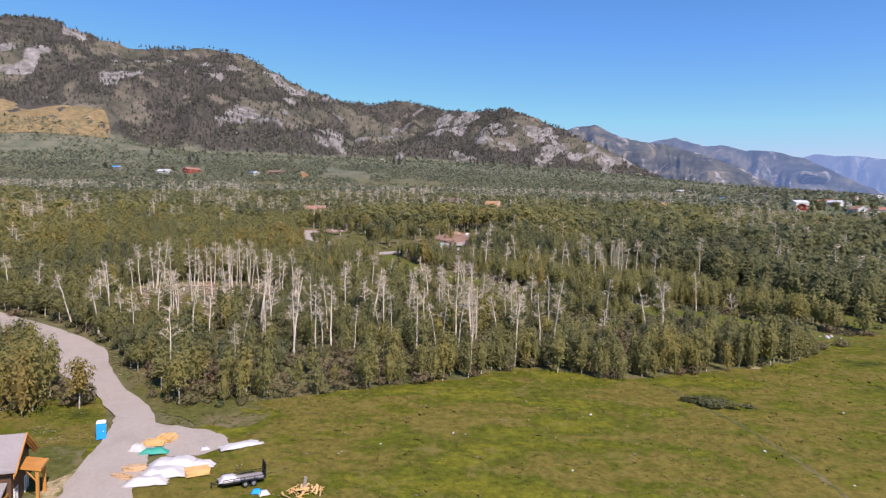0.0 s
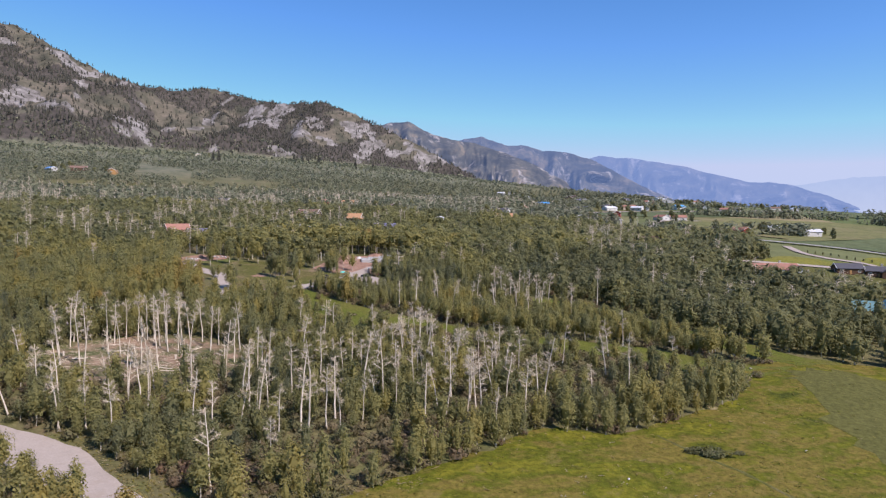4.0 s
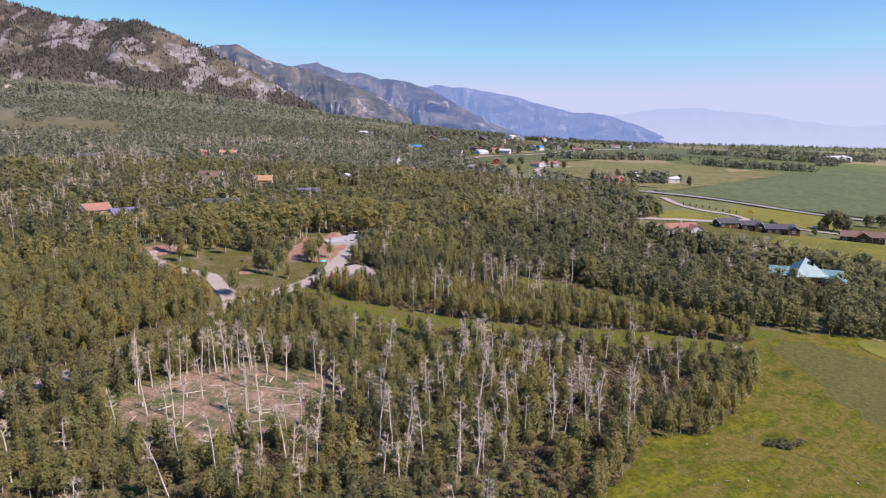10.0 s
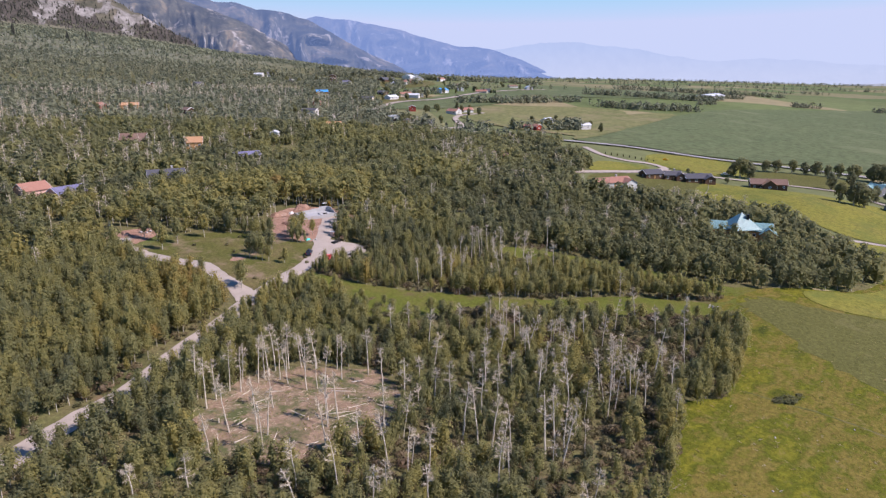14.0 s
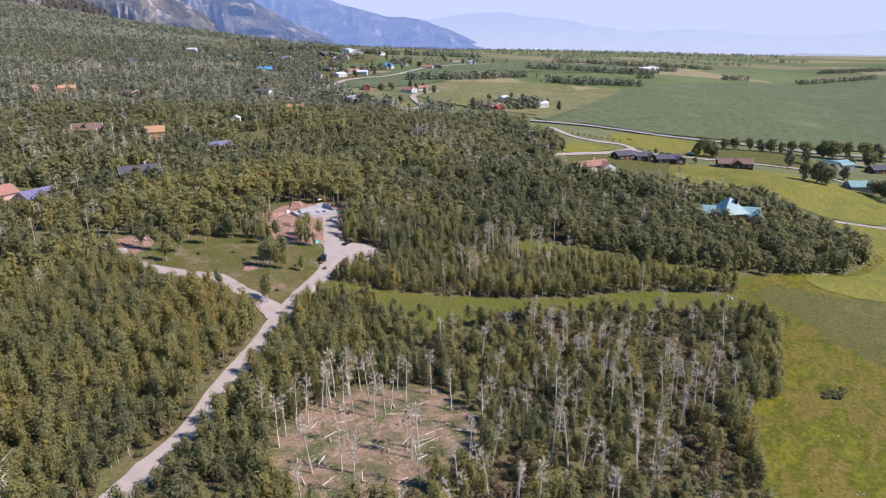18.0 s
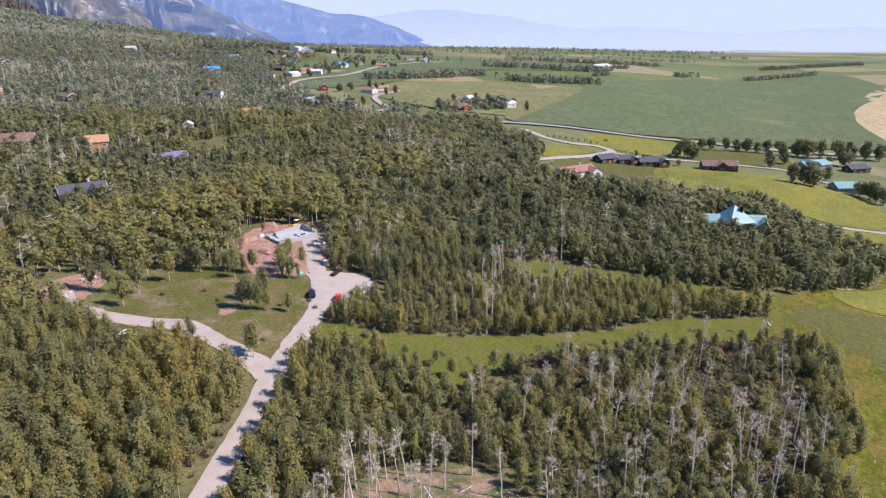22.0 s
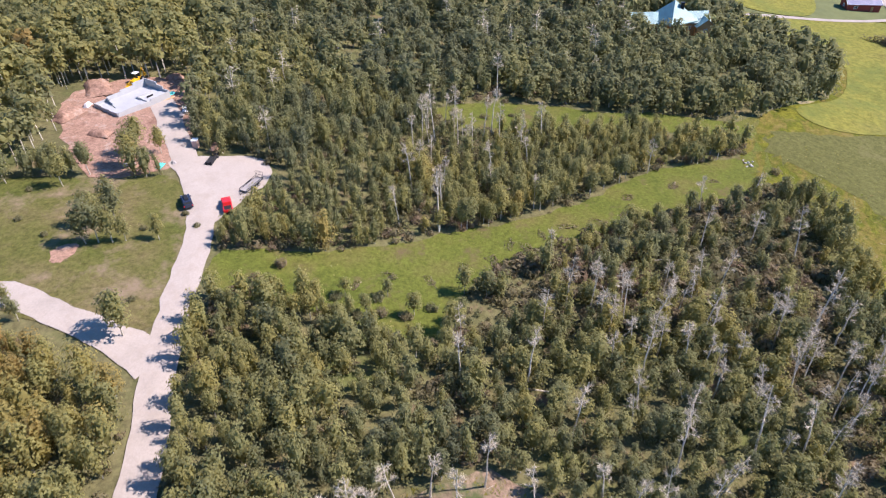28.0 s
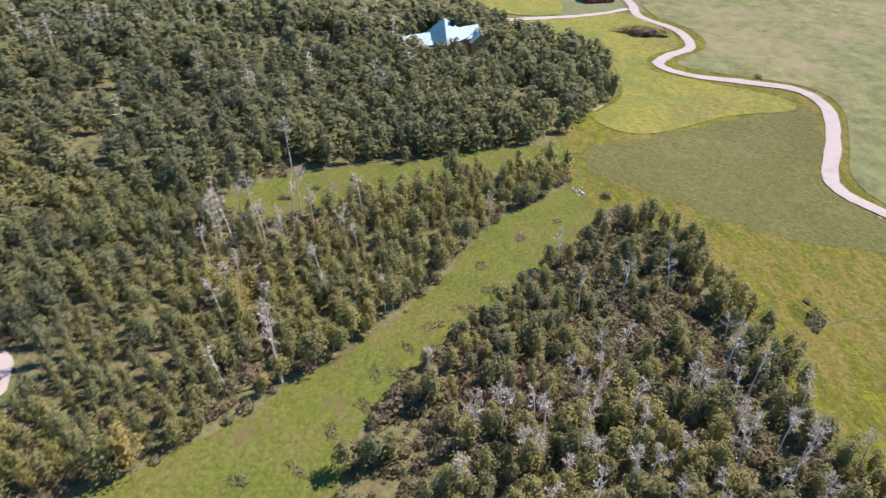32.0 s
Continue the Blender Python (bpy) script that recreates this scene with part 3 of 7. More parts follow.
draped("building_plot", ragged(DUG, 0.5), 3, 0.12, M["soil"], "dug reddish soil of the building plot")
draped("gravel_lot", ragged(LOT, 0.25), 3, 0.16, M["gravel"], "pale gravel parking lot beside the road")
draped("dirt_patch", ragged(rounded([(-36, 255), (-34, 257.5), (-31, 257), (-30, 255), (-32, 253.6), (-35, 253.6)], 4, True), 0.25), 2, 0.13, M["soil"], "bare reddish dirt patch in the grass clearing")
draped("sandy_patch", ragged(rounded([(-42.5, 66.5), (-44.5, 72), (-44.2, 75), (-42.6, 76.5), (-41.2, 73.5), (-40.6, 69), (-40.8, 65)], 4, True), 0.35), 2, 0.13, M["sand"], "dry sandy patch between the house and the road")
draped("dirt_patch", ragged(DIRT, 0.3), 3, 0.12, M["soil"], "reddish dirt patch at the end of the branch road")
road_w = np.interp(np.arange(len(ROAD)), [0, 12, 20, 26, 30, 36, 42, 48, 56, 64, 120, 144], [8, 7, 5.5, 4.6, 4.0, 7.0, 9.5, 8.5, 6.5, 5.4, 5.2, 6.5])
ribbon("gravel_road", ROAD, road_w, 0.20, M["gravel"], "pale gravel road winding through the aspens")
ribbon("gravel_branch_road", BRANCH, np.interp(np.arange(len(BRANCH)), [0, 6, 14, 18, 24, 42], [8.5, 5.6, 5.0, 6.4, 5.2, 4.6]), 0.19, M["gravel"], "narrow gravel branch road to the dirt patch", seed=2)
S_ROAD = rounded([(40, 30), (70, 46), (90, 60), (101, 67), (112, 66), (134, 55), (160, 46), (176, 50), (183, 68), (188, 88), (197, 96), (209, 89), (221, 77), (243, 77), (263, 90), (290, 90), (330, 100), (420, 120)], 6)
ribbon("s_bend_road", S_ROAD, 4.6, 0.35, M["gravel"], "pale gravel lane winding in bends through meadows", seed=3)
LANE_2 = rounded([(228, 168), (249, 138), (263, 112), (275, 93)], 6)
ribbon("house_lane", LANE_2, 3.4, 0.33, M["gravel"], "narrow gravel lane leading to the teal-roofed house", seed=4)


# ---- trees ----
rng = np.random.RandomState(5)


def leaf_triangles(points, normals, size, r):
    """Small leaf clumps as single bent-off triangles facing roughly along the normals."""
    n = len(points)
    nn = normals + r.normal(0, 0.27, (n, 3))
    nn /= np.linalg.norm(nn, axis=1)[:, None] + 1e-9
    up = np.array([0, 0, 0.95]) + normals * 0.35 + r.normal(0, 0.6, (n, 3))
    b = up - nn * (up * nn).sum(1)[:, None]
    b /= np.linalg.norm(b, axis=1)[:, None] + 1e-9
    a = np.cross(nn, b)
    s = size * r.uniform(0.6, 1.3, (n, 1))
    return np.stack([points - a * s * 0.45 - b * s * 0.5, points + a * s * 0.45 - b * s * 0.35, points + b * s * 0.9], 1)


def profile(t, wide, blunt=0.42, low_t=0.36):
    """Half breadth of a spire-like aspen crown, from its foot (0) to its tip (1)."""
    return wide * np.clip(t / low_t, 0.05, 1) ** 0.6 * np.clip((1 - t) / (1 - low_t), 0, 1) ** blunt + 0.006


def crown(n, size, ribs, seed, low=0.14, wide=0.17, sides=6, rings=4, core=0.72, blunt=0.42, tall=1.0):
    """Leaf triangles of a tree of height 1: an inner body of foliage and loose upright lobes of leaves round it."""
    r = np.random.RandomState(seed)
    lean = r.normal(0, 0.03, 2)
    span = 0.97 - low
    m = ribs + 6
    lt = np.r_[0.80, (np.arange(m - 1) + r.uniform(0.1, 0.9, m - 1)) / (m - 1) * 0.74 + 0.08]
    la = r.uniform(0, 6.28) + np.arange(m) * 2.4 + r.normal(0, 0.4, m)
    lq = profile(lt, wide, blunt) * r.uniform(0.38, 0.70, m)
    lq[0] = wide * 0.06
    lobe = np.column_stack([np.cos(la) * lq + lean[0] * lt, np.sin(la) * lq + lean[1] * lt, low + span * lt])
    lr = wide * r.uniform(0.48, 0.68, m) * np.where(lt > 0.7, 0.85, 1.0)
    lh = span * r.uniform(0.14, 0.22, m) * tall
    lh[0] = span * 0.18
    tri, body = [], []
    for t in np.linspace(0.0, 1.0, rings + 1):
        a = np.arange(sides) * 2 * np.pi / sides + 0.5 * t + r.normal(0, 0.12, sides)
        q = profile(np.full(sides, t), wide, blunt) * core * r.uniform(0.6, 1.15, sides)
        body.append(np.column_stack([np.cos(a) * q + lean[0] * t, np.sin(a) * q + lean[1] * t, np.full(sides, low + span * 0.9 * t) + r.normal(0, 0.02, sides)]))
    for k in range(rings):
        for i in range(sides):
            j = (i + 1) % sides
            tri += [(body[k][i], body[k][j], body[k + 1][j]), (body[k][i], body[k + 1][j], body[k + 1][i])]
    pick = r.choice(m, n, p=(lr * lh) / (lr * lh).sum())
    d = r.normal(0, 1, (n, 3))
    d[:, 2] += 0.25
    d /= np.linalg.norm(d, axis=1)[:, None]
    p = lobe[pick] + d * np.column_stack([lr[pick], lr[pick], lh[pick]]) * r.uniform(0.6, 1.12, (n, 1))
    p[:, 2] = np.clip(p[:, 2], low * 0.6, 1.0)
    out = d + np.column_stack([p[:, 0], p[:, 1], np.zeros(n)]) / wide * 0.5 + np.array([0, 0, 0.55])
    return np.concatenate([np.array(tri), leaf_triangles(p, out, size, r)])


def stem(h, r0, r1, sides=4, bend=0.02, seed=0, parts=3):
    """A tapered, slightly crooked stem as triangles."""
    r = np.random.RandomState(seed)
    c = np.column_stack([np.cumsum(np.r_[0, r.normal(0, bend * h / parts, parts)]), np.cumsum(np.r_[0, r.normal(0, bend * h / parts, parts)]), np.linspace(0, h, parts + 1)])
    ang = np.arange(sides) * 2 * np.pi / sides
    ring = [c[k] + np.column_stack([np.cos(ang), np.sin(ang), 0 * ang]) * (r0 + (r1 - r0) * k / parts) for k in range(parts + 1)]
    out = []
    for k in range(parts):
        for i in range(sides):
            j = (i + 1) % sides
            out += [(ring[k][i], ring[k][j], ring[k + 1][j]), (ring[k][i], ring[k + 1][j], ring[k + 1][i])]
    return np.array(out)


def planted(shapes, x, y, z, h, widths, turn, tint, bark_count, r):
    """Many trees out of a few shapes: triangles, material numbers and tints."""
    tris, index, tints = [], [], []
    pick = r.randint(0, len(shapes), len(x))
    for k, (t, nbark) in enumerate(shapes):
        m = pick == k
        if not m.any():
            continue
        c, s = np.cos(turn[m])[:, None, None], np.sin(turn[m])[:, None, None]
        hw, hh = (h[m] * widths[m])[:, None, None], h[m][:, None, None]
        tx = (t[None, :, :, 0] * c - t[None, :, :, 1] * s) * hw + x[m][:, None, None]
        ty = (t[None, :, :, 0] * s + t[None, :, :, 1] * c) * hw + y[m][:, None, None]
        tz = t[None, :, :, 2] * hh + z[m][:, None, None]
        tris.append(np.stack([tx, ty, tz], -1).reshape(-1, 3, 3))
        i = np.zeros((m.sum(), len(t)), int)
        i[:, :nbark] = 1
        index.append(i.ravel())
        tints.append((np.repeat(tint[m][:, None], len(t), 1)).ravel())
    return np.concatenate(tris), np.concatenate(index), np.concatenate(tints)


def with_stem(leaves, r0=0.010, sides=3, seed=0, h=0.8):
    s = stem(h, r0, r0 * 0.4, sides, 0.02, seed, 2)
    return np.concatenate([s, leaves]), len(s)


def grown(spacing, x0, x1, y0, y1, r):
    """Places on a jittered lattice."""
    xs, ys = np.meshgrid(np.arange(x0, x1, spacing), np.arange(y0, y1, spacing))
    xs = xs + (np.arange(xs.shape[0]) % 2)[:, None] * spacing * 0.5
    x = (xs + r.uniform(-0.48, 0.48, xs.shape) * spacing).ravel()
    y = (ys + r.uniform(-0.48, 0.48, ys.shape) * spacing).ravel()
    return x, y


VILLAGE = [(503, 1040, 26, "log_wall", "brown_roof"), (505, 1004, 18, "white_wall", "violet_roof"), (650, 1082, 34, "log_wall", "dark_roof"), (591, 974, 20, "white_wall", "white_roof"), (683, 1055, 20, "red_wall", "brown_roof"), (778, 1147, 44, "white_wall", "white_roof"), (456, 761, 15, "white_wall", "white_roof"), (406, 746, 18, "white_wall", "white_roof"),
           (443, 815, 16, "log_wall", "dark_roof"), (454, 778, 18, "cream_wall", "red_roof"), (480, 776, 13, "white_wall", "dark_roof"), (364, 740, 14, "cream_wall", "dark_roof"), (582, 845, 20, "white_wall", "blue_roof"), (373, 589, 16, "white_wall", "red_roof"), (402, 602, 17, "white_wall", "red_roof"), (344, 626, 13, "red_wall", "brown_roof"),
           (275, 522, 15, "grey_wall", "dark_roof"), (258, 536, 14, "log_wall", "dark_roof"), (261, 552, 10, "white_wall", "white_roof"), (352, 831, 18, "wood_wall", "blue_roof"), (270, 705, 15, "red_wall", "red_roof"), (207, 613, 14, "white_wall", "dark_roof"), (440, 512, 16, "white_wall", "white_roof"), (373, 475, 17, "red_wall", "red_roof"),
           (434, 460, 15, "white_wall", "white_roof"), (661, 888, 18, "white_wall", "dark_roof"), (661, 836, 18, "cream_wall", "red_roof"), (824, 1125, 20, "white_wall", "red_roof"), (-132, 1424, 20, "cream_wall", "red_roof"), (-430, 1010, 22, "white_wall", "white_roof"), (-395, 1030, 24, "red_wall", "red_roof"), (-300, 1040, 18, "white_wall", "blue_roof"), (-270, 1060, 22, "log_wall", "brown_roof"), (-222, 1040, 20, "wood_wall", "orange_roof"), (-520, 1040, 18, "grey_wall", "blue_roof"),
           (560, 1130, 24, "log_wall", "brown_roof"), (630, 1010, 20, "white_wall", "red_roof"), (720, 960, 20, "cream_wall", "brown_roof"), (100, 640, 14, "log_wall", "brown_roof"), (-60, 620, 15, "grey_wall", "dark_roof"), (40, 690, 14, "red_wall", "red_roof"),
           (402, 1110, 15, "white_wall", "white_roof"), (420, 1112, 14, "white_wall", "dark_roof"), (416, 1030, 16, "grey_wall", "dark_roof"), (859, 949, 18, "white_wall", "brown_roof"), (855, 904, 20, "white_wall", "white_roof"), (693, 858, 18, "white_wall", "dark_roof"), (246, 982, 13, "grey_wall", "dark_roof"), (168, 941, 16, "log_wall", "dark_roof"), (64, 684, 15, "wood_wall", "orange_roof"), (106, 492, 10, "white_wall", "white_roof")]
HOUSE_YARDS = [(-58, 257.5, 5), (186, 183, 15), (228, 282, 17), (33, 452, 9), (46, 414, 8), (-8, 384, 10), (8, 489, 9), (-66, 368, 13), (207, 368, 9), (176, 515, 10), (-45, 74, 13)]
HOUSE_YARDS += [(hx - 4, hy - 7, hl * 0.75 + 5) for hx, hy, hl, _, _ in VILLAGE]


def open_ground(x, y, margin=0.8):
    """Where no tree stands."""
    o = ~inside(x, y, WOODLAND)
    for poly in CLEARINGS:
        o |= inside(x, y, poly)
    o |= from_line(x, y, ROAD) < 3.1 + margin + 2.2 * ((y < 140) & (y > 100) & (x < -45))
    o |= from_line(x, y, np.array([(-8.0, 240.0), (10.0, 241.0)])) < 4.0
    o |= np.hypot(x + 8, y - 283) < 7
    o |= from_line(x, y, BRANCH) < 3.4 + margin + 4.0 * ((x < -44) & (y < 268))
    for hx, hy, hr in HOUSE_YARDS:
        o |= np.hypot(x - hx, y - hy) < hr
    return o


def thinned(x, y, r):
    """Brushy gaps in the second row of trees."""
    return (np.exp(-(((x - 55) / 24) ** 2 + ((y - 216) / 12) ** 2)) > 0.5) & (r.rand(len(x)) < 0.72)


def in_view(x, y):
    """The sector of the plan that the flight looks over."""
    return (x > -0.72 * y - 22) & (y > 60)


CENTRE = (-35, 160)
YOUNG = rounded([(-30, 93), (10, 118), (64, 128), (76, 140), (30, 180), (-8, 190), (-34, 182), (-34, 150), (-50, 144), (-86, 158), (-104, 152), (-90, 138), (-73, 124), (-58, 112), (-44, 102)], 3, True)
ROW_2 = rounded([(-18, 234), (-10, 223), (5, 206), (21, 194), (41, 180), (58, 172), (80, 155), (91, 146), (96, 152), (90, 166), (82, 179), (74, 193), (60, 214), (22, 238), (0, 238)], 3, True)


def stand(x, y, r):
    """Height, breadth and tint of the trees at places of the wood: young aspens and brush before, a tall pale grove
    above the building plot, darker taller trees to the east."""
    n = len(x)
    patch = hills(x, y, 45, 3, 31, False)
    fine = hills(x, y, 14, 2, 37, False)
    h = 7.2 + 2.6 * (patch - 0.5) * 2 + r.normal(0, 1.5, n)
    tint = 0.34 + 0.75 * (patch - 0.5) + 0.45 * (fine - 0.5) + r.normal(0, 0.11, n)
    grove = np.exp(-(((x - 15) / 75) ** 2 + ((y - 322) / 36) ** 2))
    h += 3.6 * grove
    tint += 0.16 * grove
    east = smooth((x * 0.8 + y * 0.35 - 115) / 45) * smooth((330 - y + 0.6 * x) / 160)
    h += 1.9 * east
    tint = tint * (1 - 0.6 * east) + 0.06 * east
    back = smooth((y - 335) / 30) * (1 - east)
    tint = tint * (1 - 0.45 * back) + 0.04 * back + 0.35 * back * (hills(x, y, 30, 2, 41, False) - 0.5)
    h = h + 3.0 * back * (hills(x, y, 24, 2, 43, False) - 0.5)
    tint += 0.09 * smooth((20 - x) / 40) * smooth((y - 185) / 40) * (1 - back)
    gold = np.exp(-(((x - 42) / 26) ** 2 + ((y - 208) / 15) ** 2))
    tint += 0.12 * gold * fine * 1.6
    tint += 0.05 * np.exp(-(((x + 64) / 20) ** 2 + ((y - 236) / 22) ** 2)) * (0.4 + fine)
    young = inside(x, y, YOUNG)
    inner = young & (from_line(x, y, np.array(WOODLAND[:11])) > 9)
    h = np.where(inner, h * (0.70 + 0.16 * fine), np.where(young, h * 0.95, h))
    tint = np.where(young, tint - 0.03 - 0.10 * smooth((x - 35) / 30), tint)
    row = inside(x, y, ROW_2)
    h = np.where(row, h * 0.82, h)
    tint = np.where(row, tint + 0.05, tint)
    tint += 0.03 * smooth((70 - x) / 30) * smooth((255 - y) / 30)
    south = smooth((125 - y) / 30) * (x < -20)
    tint += 0.22 * south
    tint += 0.10 * smooth((128 - y) / 20) * (x > -20)
    return np.clip(h, 2.8, 14), r.uniform(0.85, 1.3, n) * np.where(inner, 1.15, 1.0), np.clip(tint, 0.0, 1.0)


# near wood
near_shapes = [with_stem(crown(410, 0.039, 2 + k % 3, 40 + k, low=0.12, wide=0.20 + 0.02 * (k % 3), sides=5, rings=2, core=0.6, blunt=0.32 + 0.06 * (k % 3), tall=1.3), seed=k) for k in range(7)]
x, y = grown(2.8, -150, 130, 85, 320, rng)
keep = ~open_ground(x, y) & in_view(x, y) & (np.hypot(x - CENTRE[0], y - CENTRE[1]) < 125) & ~thinned(x, y, rng)
x, y = x[keep], y[keep]
h, wd, ti = stand(x, y, rng)
brown = hills(x, y, 22, 2, 53, False)
keep = (~((inside(x, y, YOUNG) & (brown > 0.52 - 0.13 * smooth((x - 5) / 20))) | (inside(x, y, ROW_2) & (x < 62) & (brown > 0.6))) | (rng.rand(len(x)) < 0.3)) & ~((x < -44) & (y < 126) & (y < 56 - 0.98 * x) & (rng.rand(len(x)) < 0.35))
x, y, h, wd, ti = x[keep], y[keep], h[keep], wd[keep], ti[keep]
lone = (from_line(x, y, ROAD) < 9) | (from_line(x, y, STRIP) < 4.5)
single = np.zeros(len(x), bool)
single[np.flatnonzero(lone)[:: max(1, int(lone.sum() / 290))][:290]] = True
m = ~single
tr, ix, tn = planted(near_shapes, x[m], y[m], land(x[m], y[m]) - 0.1, h[m], wd[m], rng.uniform(0, 6.3, m.sum()), ti[m], 0, rng)
tagged(new("aspen_wood", soup("aspen_wood", tr, [M["aspen"], M["bark"]], ix, tn)), "dense young aspens in green and olive with pale stems", "trees", kind="stuff")

# the aspens that stand along the road and the grass strip, each a tree of its own
tree_protos = []
for k in range(18):
    leaves = crown(600, 0.037, 4 + k % 3, 80 + k, low=0.25 + 0.05 * (k % 3), wide=0.19 + 0.02 * (k % 3), sides=6, rings=3, core=0.55, blunt=0.38, tall=1.25)
    tone = np.clip(0.12 + 0.045 * k + rng.normal(0, 0.03, len(leaves)), 0, 1)
    st = stem(0.86, 0.011, 0.004, 5, 0.03, k, 4)
    tree_protos.append((soup("aspen_crown", leaves, [M["aspen"]], None, tone), soup("aspen_trunk", st, [M["bark"]])))


def aspen(x, y, h, w, kind, turn):
    crown_me, trunk_me = tree_protos[kind]
    t = new("aspen_tree")
    t.matrix_world = pose(x, y, height(x, y) - 0.1, 0, 0, turn) @ Matrix.Diagonal((h * w, h * w, h, 1))
    for nm, me in (("trunk", trunk_me), ("crown", crown_me)):
        p = new(nm, me)
        p.parent = t
    tall = "tall slender" if h > 8.5 else "young"
    tone = "olive-yellow" if kind > 9 else "green"
    return tagged(t, f"{tall} aspen with {tone} leaves and pale trunk", "tree", "aspens beside the road and strip")


for i in np.flatnonzero(single):
    aspen(x[i], y[i], h[i], wd[i], int(np.clip(ti[i] * 18 + rng.normal(0, 1.5), 0, 17)), rng.uniform(0, 360))

# middle wood
mid_shapes = [with_stem(crown(190, 0.070, 3, 140 + k, low=0.14, wide=0.225 + 0.025 * (k % 3), sides=4, rings=2, core=0.62, blunt=0.22 + 0.05 * (k % 4)), 0.012, seed=k) for k in range(7)]
back_shapes = [with_stem(crown(50, 0.132, 2, 140 + k, low=0.1, wide=0.25 + 0.03 * (k % 3), sides=4, rings=2, core=0.62, blunt=0.22 + 0.05 * (k % 4)), 0.012, seed=k) for k in range(7)]
x, y = grown(4.2, -330, 330, 60, 590, rng)
d = np.hypot(x - CENTRE[0], y - CENTRE[1])
keep = ~open_ground(x, y) & in_view(x, y) & (d >= 125) & (d < 420) & ~thinned(x, y, rng) & (hills(x, y, 14, 2, 47, False) > 0.30)
x, y = x[keep], y[keep]
h, wd, ti = stand(x, y, rng)
clear = (np.exp(-(((x - 10) / 70) ** 2 + ((y - 312) / 26) ** 2)) > 0.35) | (from_line(x, y, np.vstack([DUG, DUG[:1]])) < 9)
tall_shapes = [with_stem(crown(110, 0.078, 2, 190 + k, low=0.40, wide=0.21, sides=4, rings=2, core=0.45), 0.012, seed=k) for k in range(5)]
tr, ix, tn = planted(tall_shapes, x[clear], y[clear], land(x[clear], y[clear]) - 0.1, h[clear] + 1.0, wd[clear] * 1.12, rng.uniform(0, 6.3, clear.sum()), ti[clear], 0, rng)
tagged(new("aspen_grove", soup("aspen_grove", tr, [M["aspen"], M["bark"]], ix, tn)), "tall aspen grove with clear pale stems", "trees", kind="stuff")
x, y, h, wd, ti = x[~clear], y[~clear], h[~clear], wd[~clear], ti[~clear]
front = np.hypot(x - CENTRE[0], y - CENTRE[1]) < 215
for shapes, m in ((mid_shapes, front), (back_shapes, ~front)):
    tr, ix, tn = planted(shapes, x[m], y[m], land(x[m], y[m]) - 0.1, h[m], wd[m] * 1.12, rng.uniform(0, 6.3, m.sum()), ti[m], 0, rng)
    tagged(new("aspen_wood", soup("aspen_wood", tr, [M["aspen"], M["bark"]], ix, tn)), "wide aspen wood in varied greens on the slope", "trees", kind="stuff")

# far wood, in clumps
far_shapes = [with_stem(crown(10, 0.24, 1, 240 + k, low=0.05, wide=0.36, sides=3, rings=1, core=0.8), 0.012, seed=k) for k in range(6)]
x, y = grown(7.1, -900, 800, 300, 1300, rng)
d = np.hypot(x - CENTRE[0], y - CENTRE[1])
keep = ~open_ground(x, y) & in_view(x, y) & (d >= 420) & (d < 1100)
x, y = x[keep], y[keep]
keep = hills(x, y, 120, 3, 61, False) > np.interp(y + 0.1 * np.abs(x), (650, 950), (0.18, 0.29))
x, y = x[keep], y[keep]
h, wd, ti = stand(x, y, rng)
ti = np.clip(ti * 0.8 - 0.05 + 0.25 * (hills(x, y, 70, 2, 67, False) - 0.5), 0, 1)
tr, ix, tn = planted(far_shapes, x, y, land(x, y) - 0.2, h * 1.0, wd * 1.15, rng.uniform(0, 6.3, len(x)), ti, 0, rng)
tagged(new("far_wood", soup("far_wood", tr, [M["hazed_leaves"], M["bark"]], ix, tn)), "far aspen woods with leaves greyed for haze", "trees", kind="stuff")

vfar_shapes = [(crown(5, 0.36, 3, 340 + k, low=0.0, wide=0.60, sides=3, rings=1, core=0.9), 0) for k in range(6)]
x, y = grown(13.0, -2200, 1700, 700, 2900, rng)
d = np.hypot(x - CENTRE[0], y - CENTRE[1])
keep = ~open_ground(x, y) & in_view(x, y) & (d >= 1080) & (d < 2700) & (land(x, y) < 260)
x, y = x[keep], y[keep]
keep = (hills(x, y, 260, 4, 71, False) + 0.5 * (hills(x, y, 60, 2, 73, False) - 0.5)) > 0.33
x, y = x[keep], y[keep]
h, wd, ti = stand(x, y, rng)
tr, ix, tn = planted(vfar_shapes, x, y, land(x, y) - 0.3, h * 1.05, wd * 1.2, rng.uniform(0, 6.3, len(x)), np.clip(ti * 0.6, 0, 1), 0, rng)
tagged(new("far_wood", soup("far_wood", tr, [M["hazed_leaves"], M["bark"]], ix, tn)), "farthest woods at the foot of the mountains", "trees", kind="stuff")


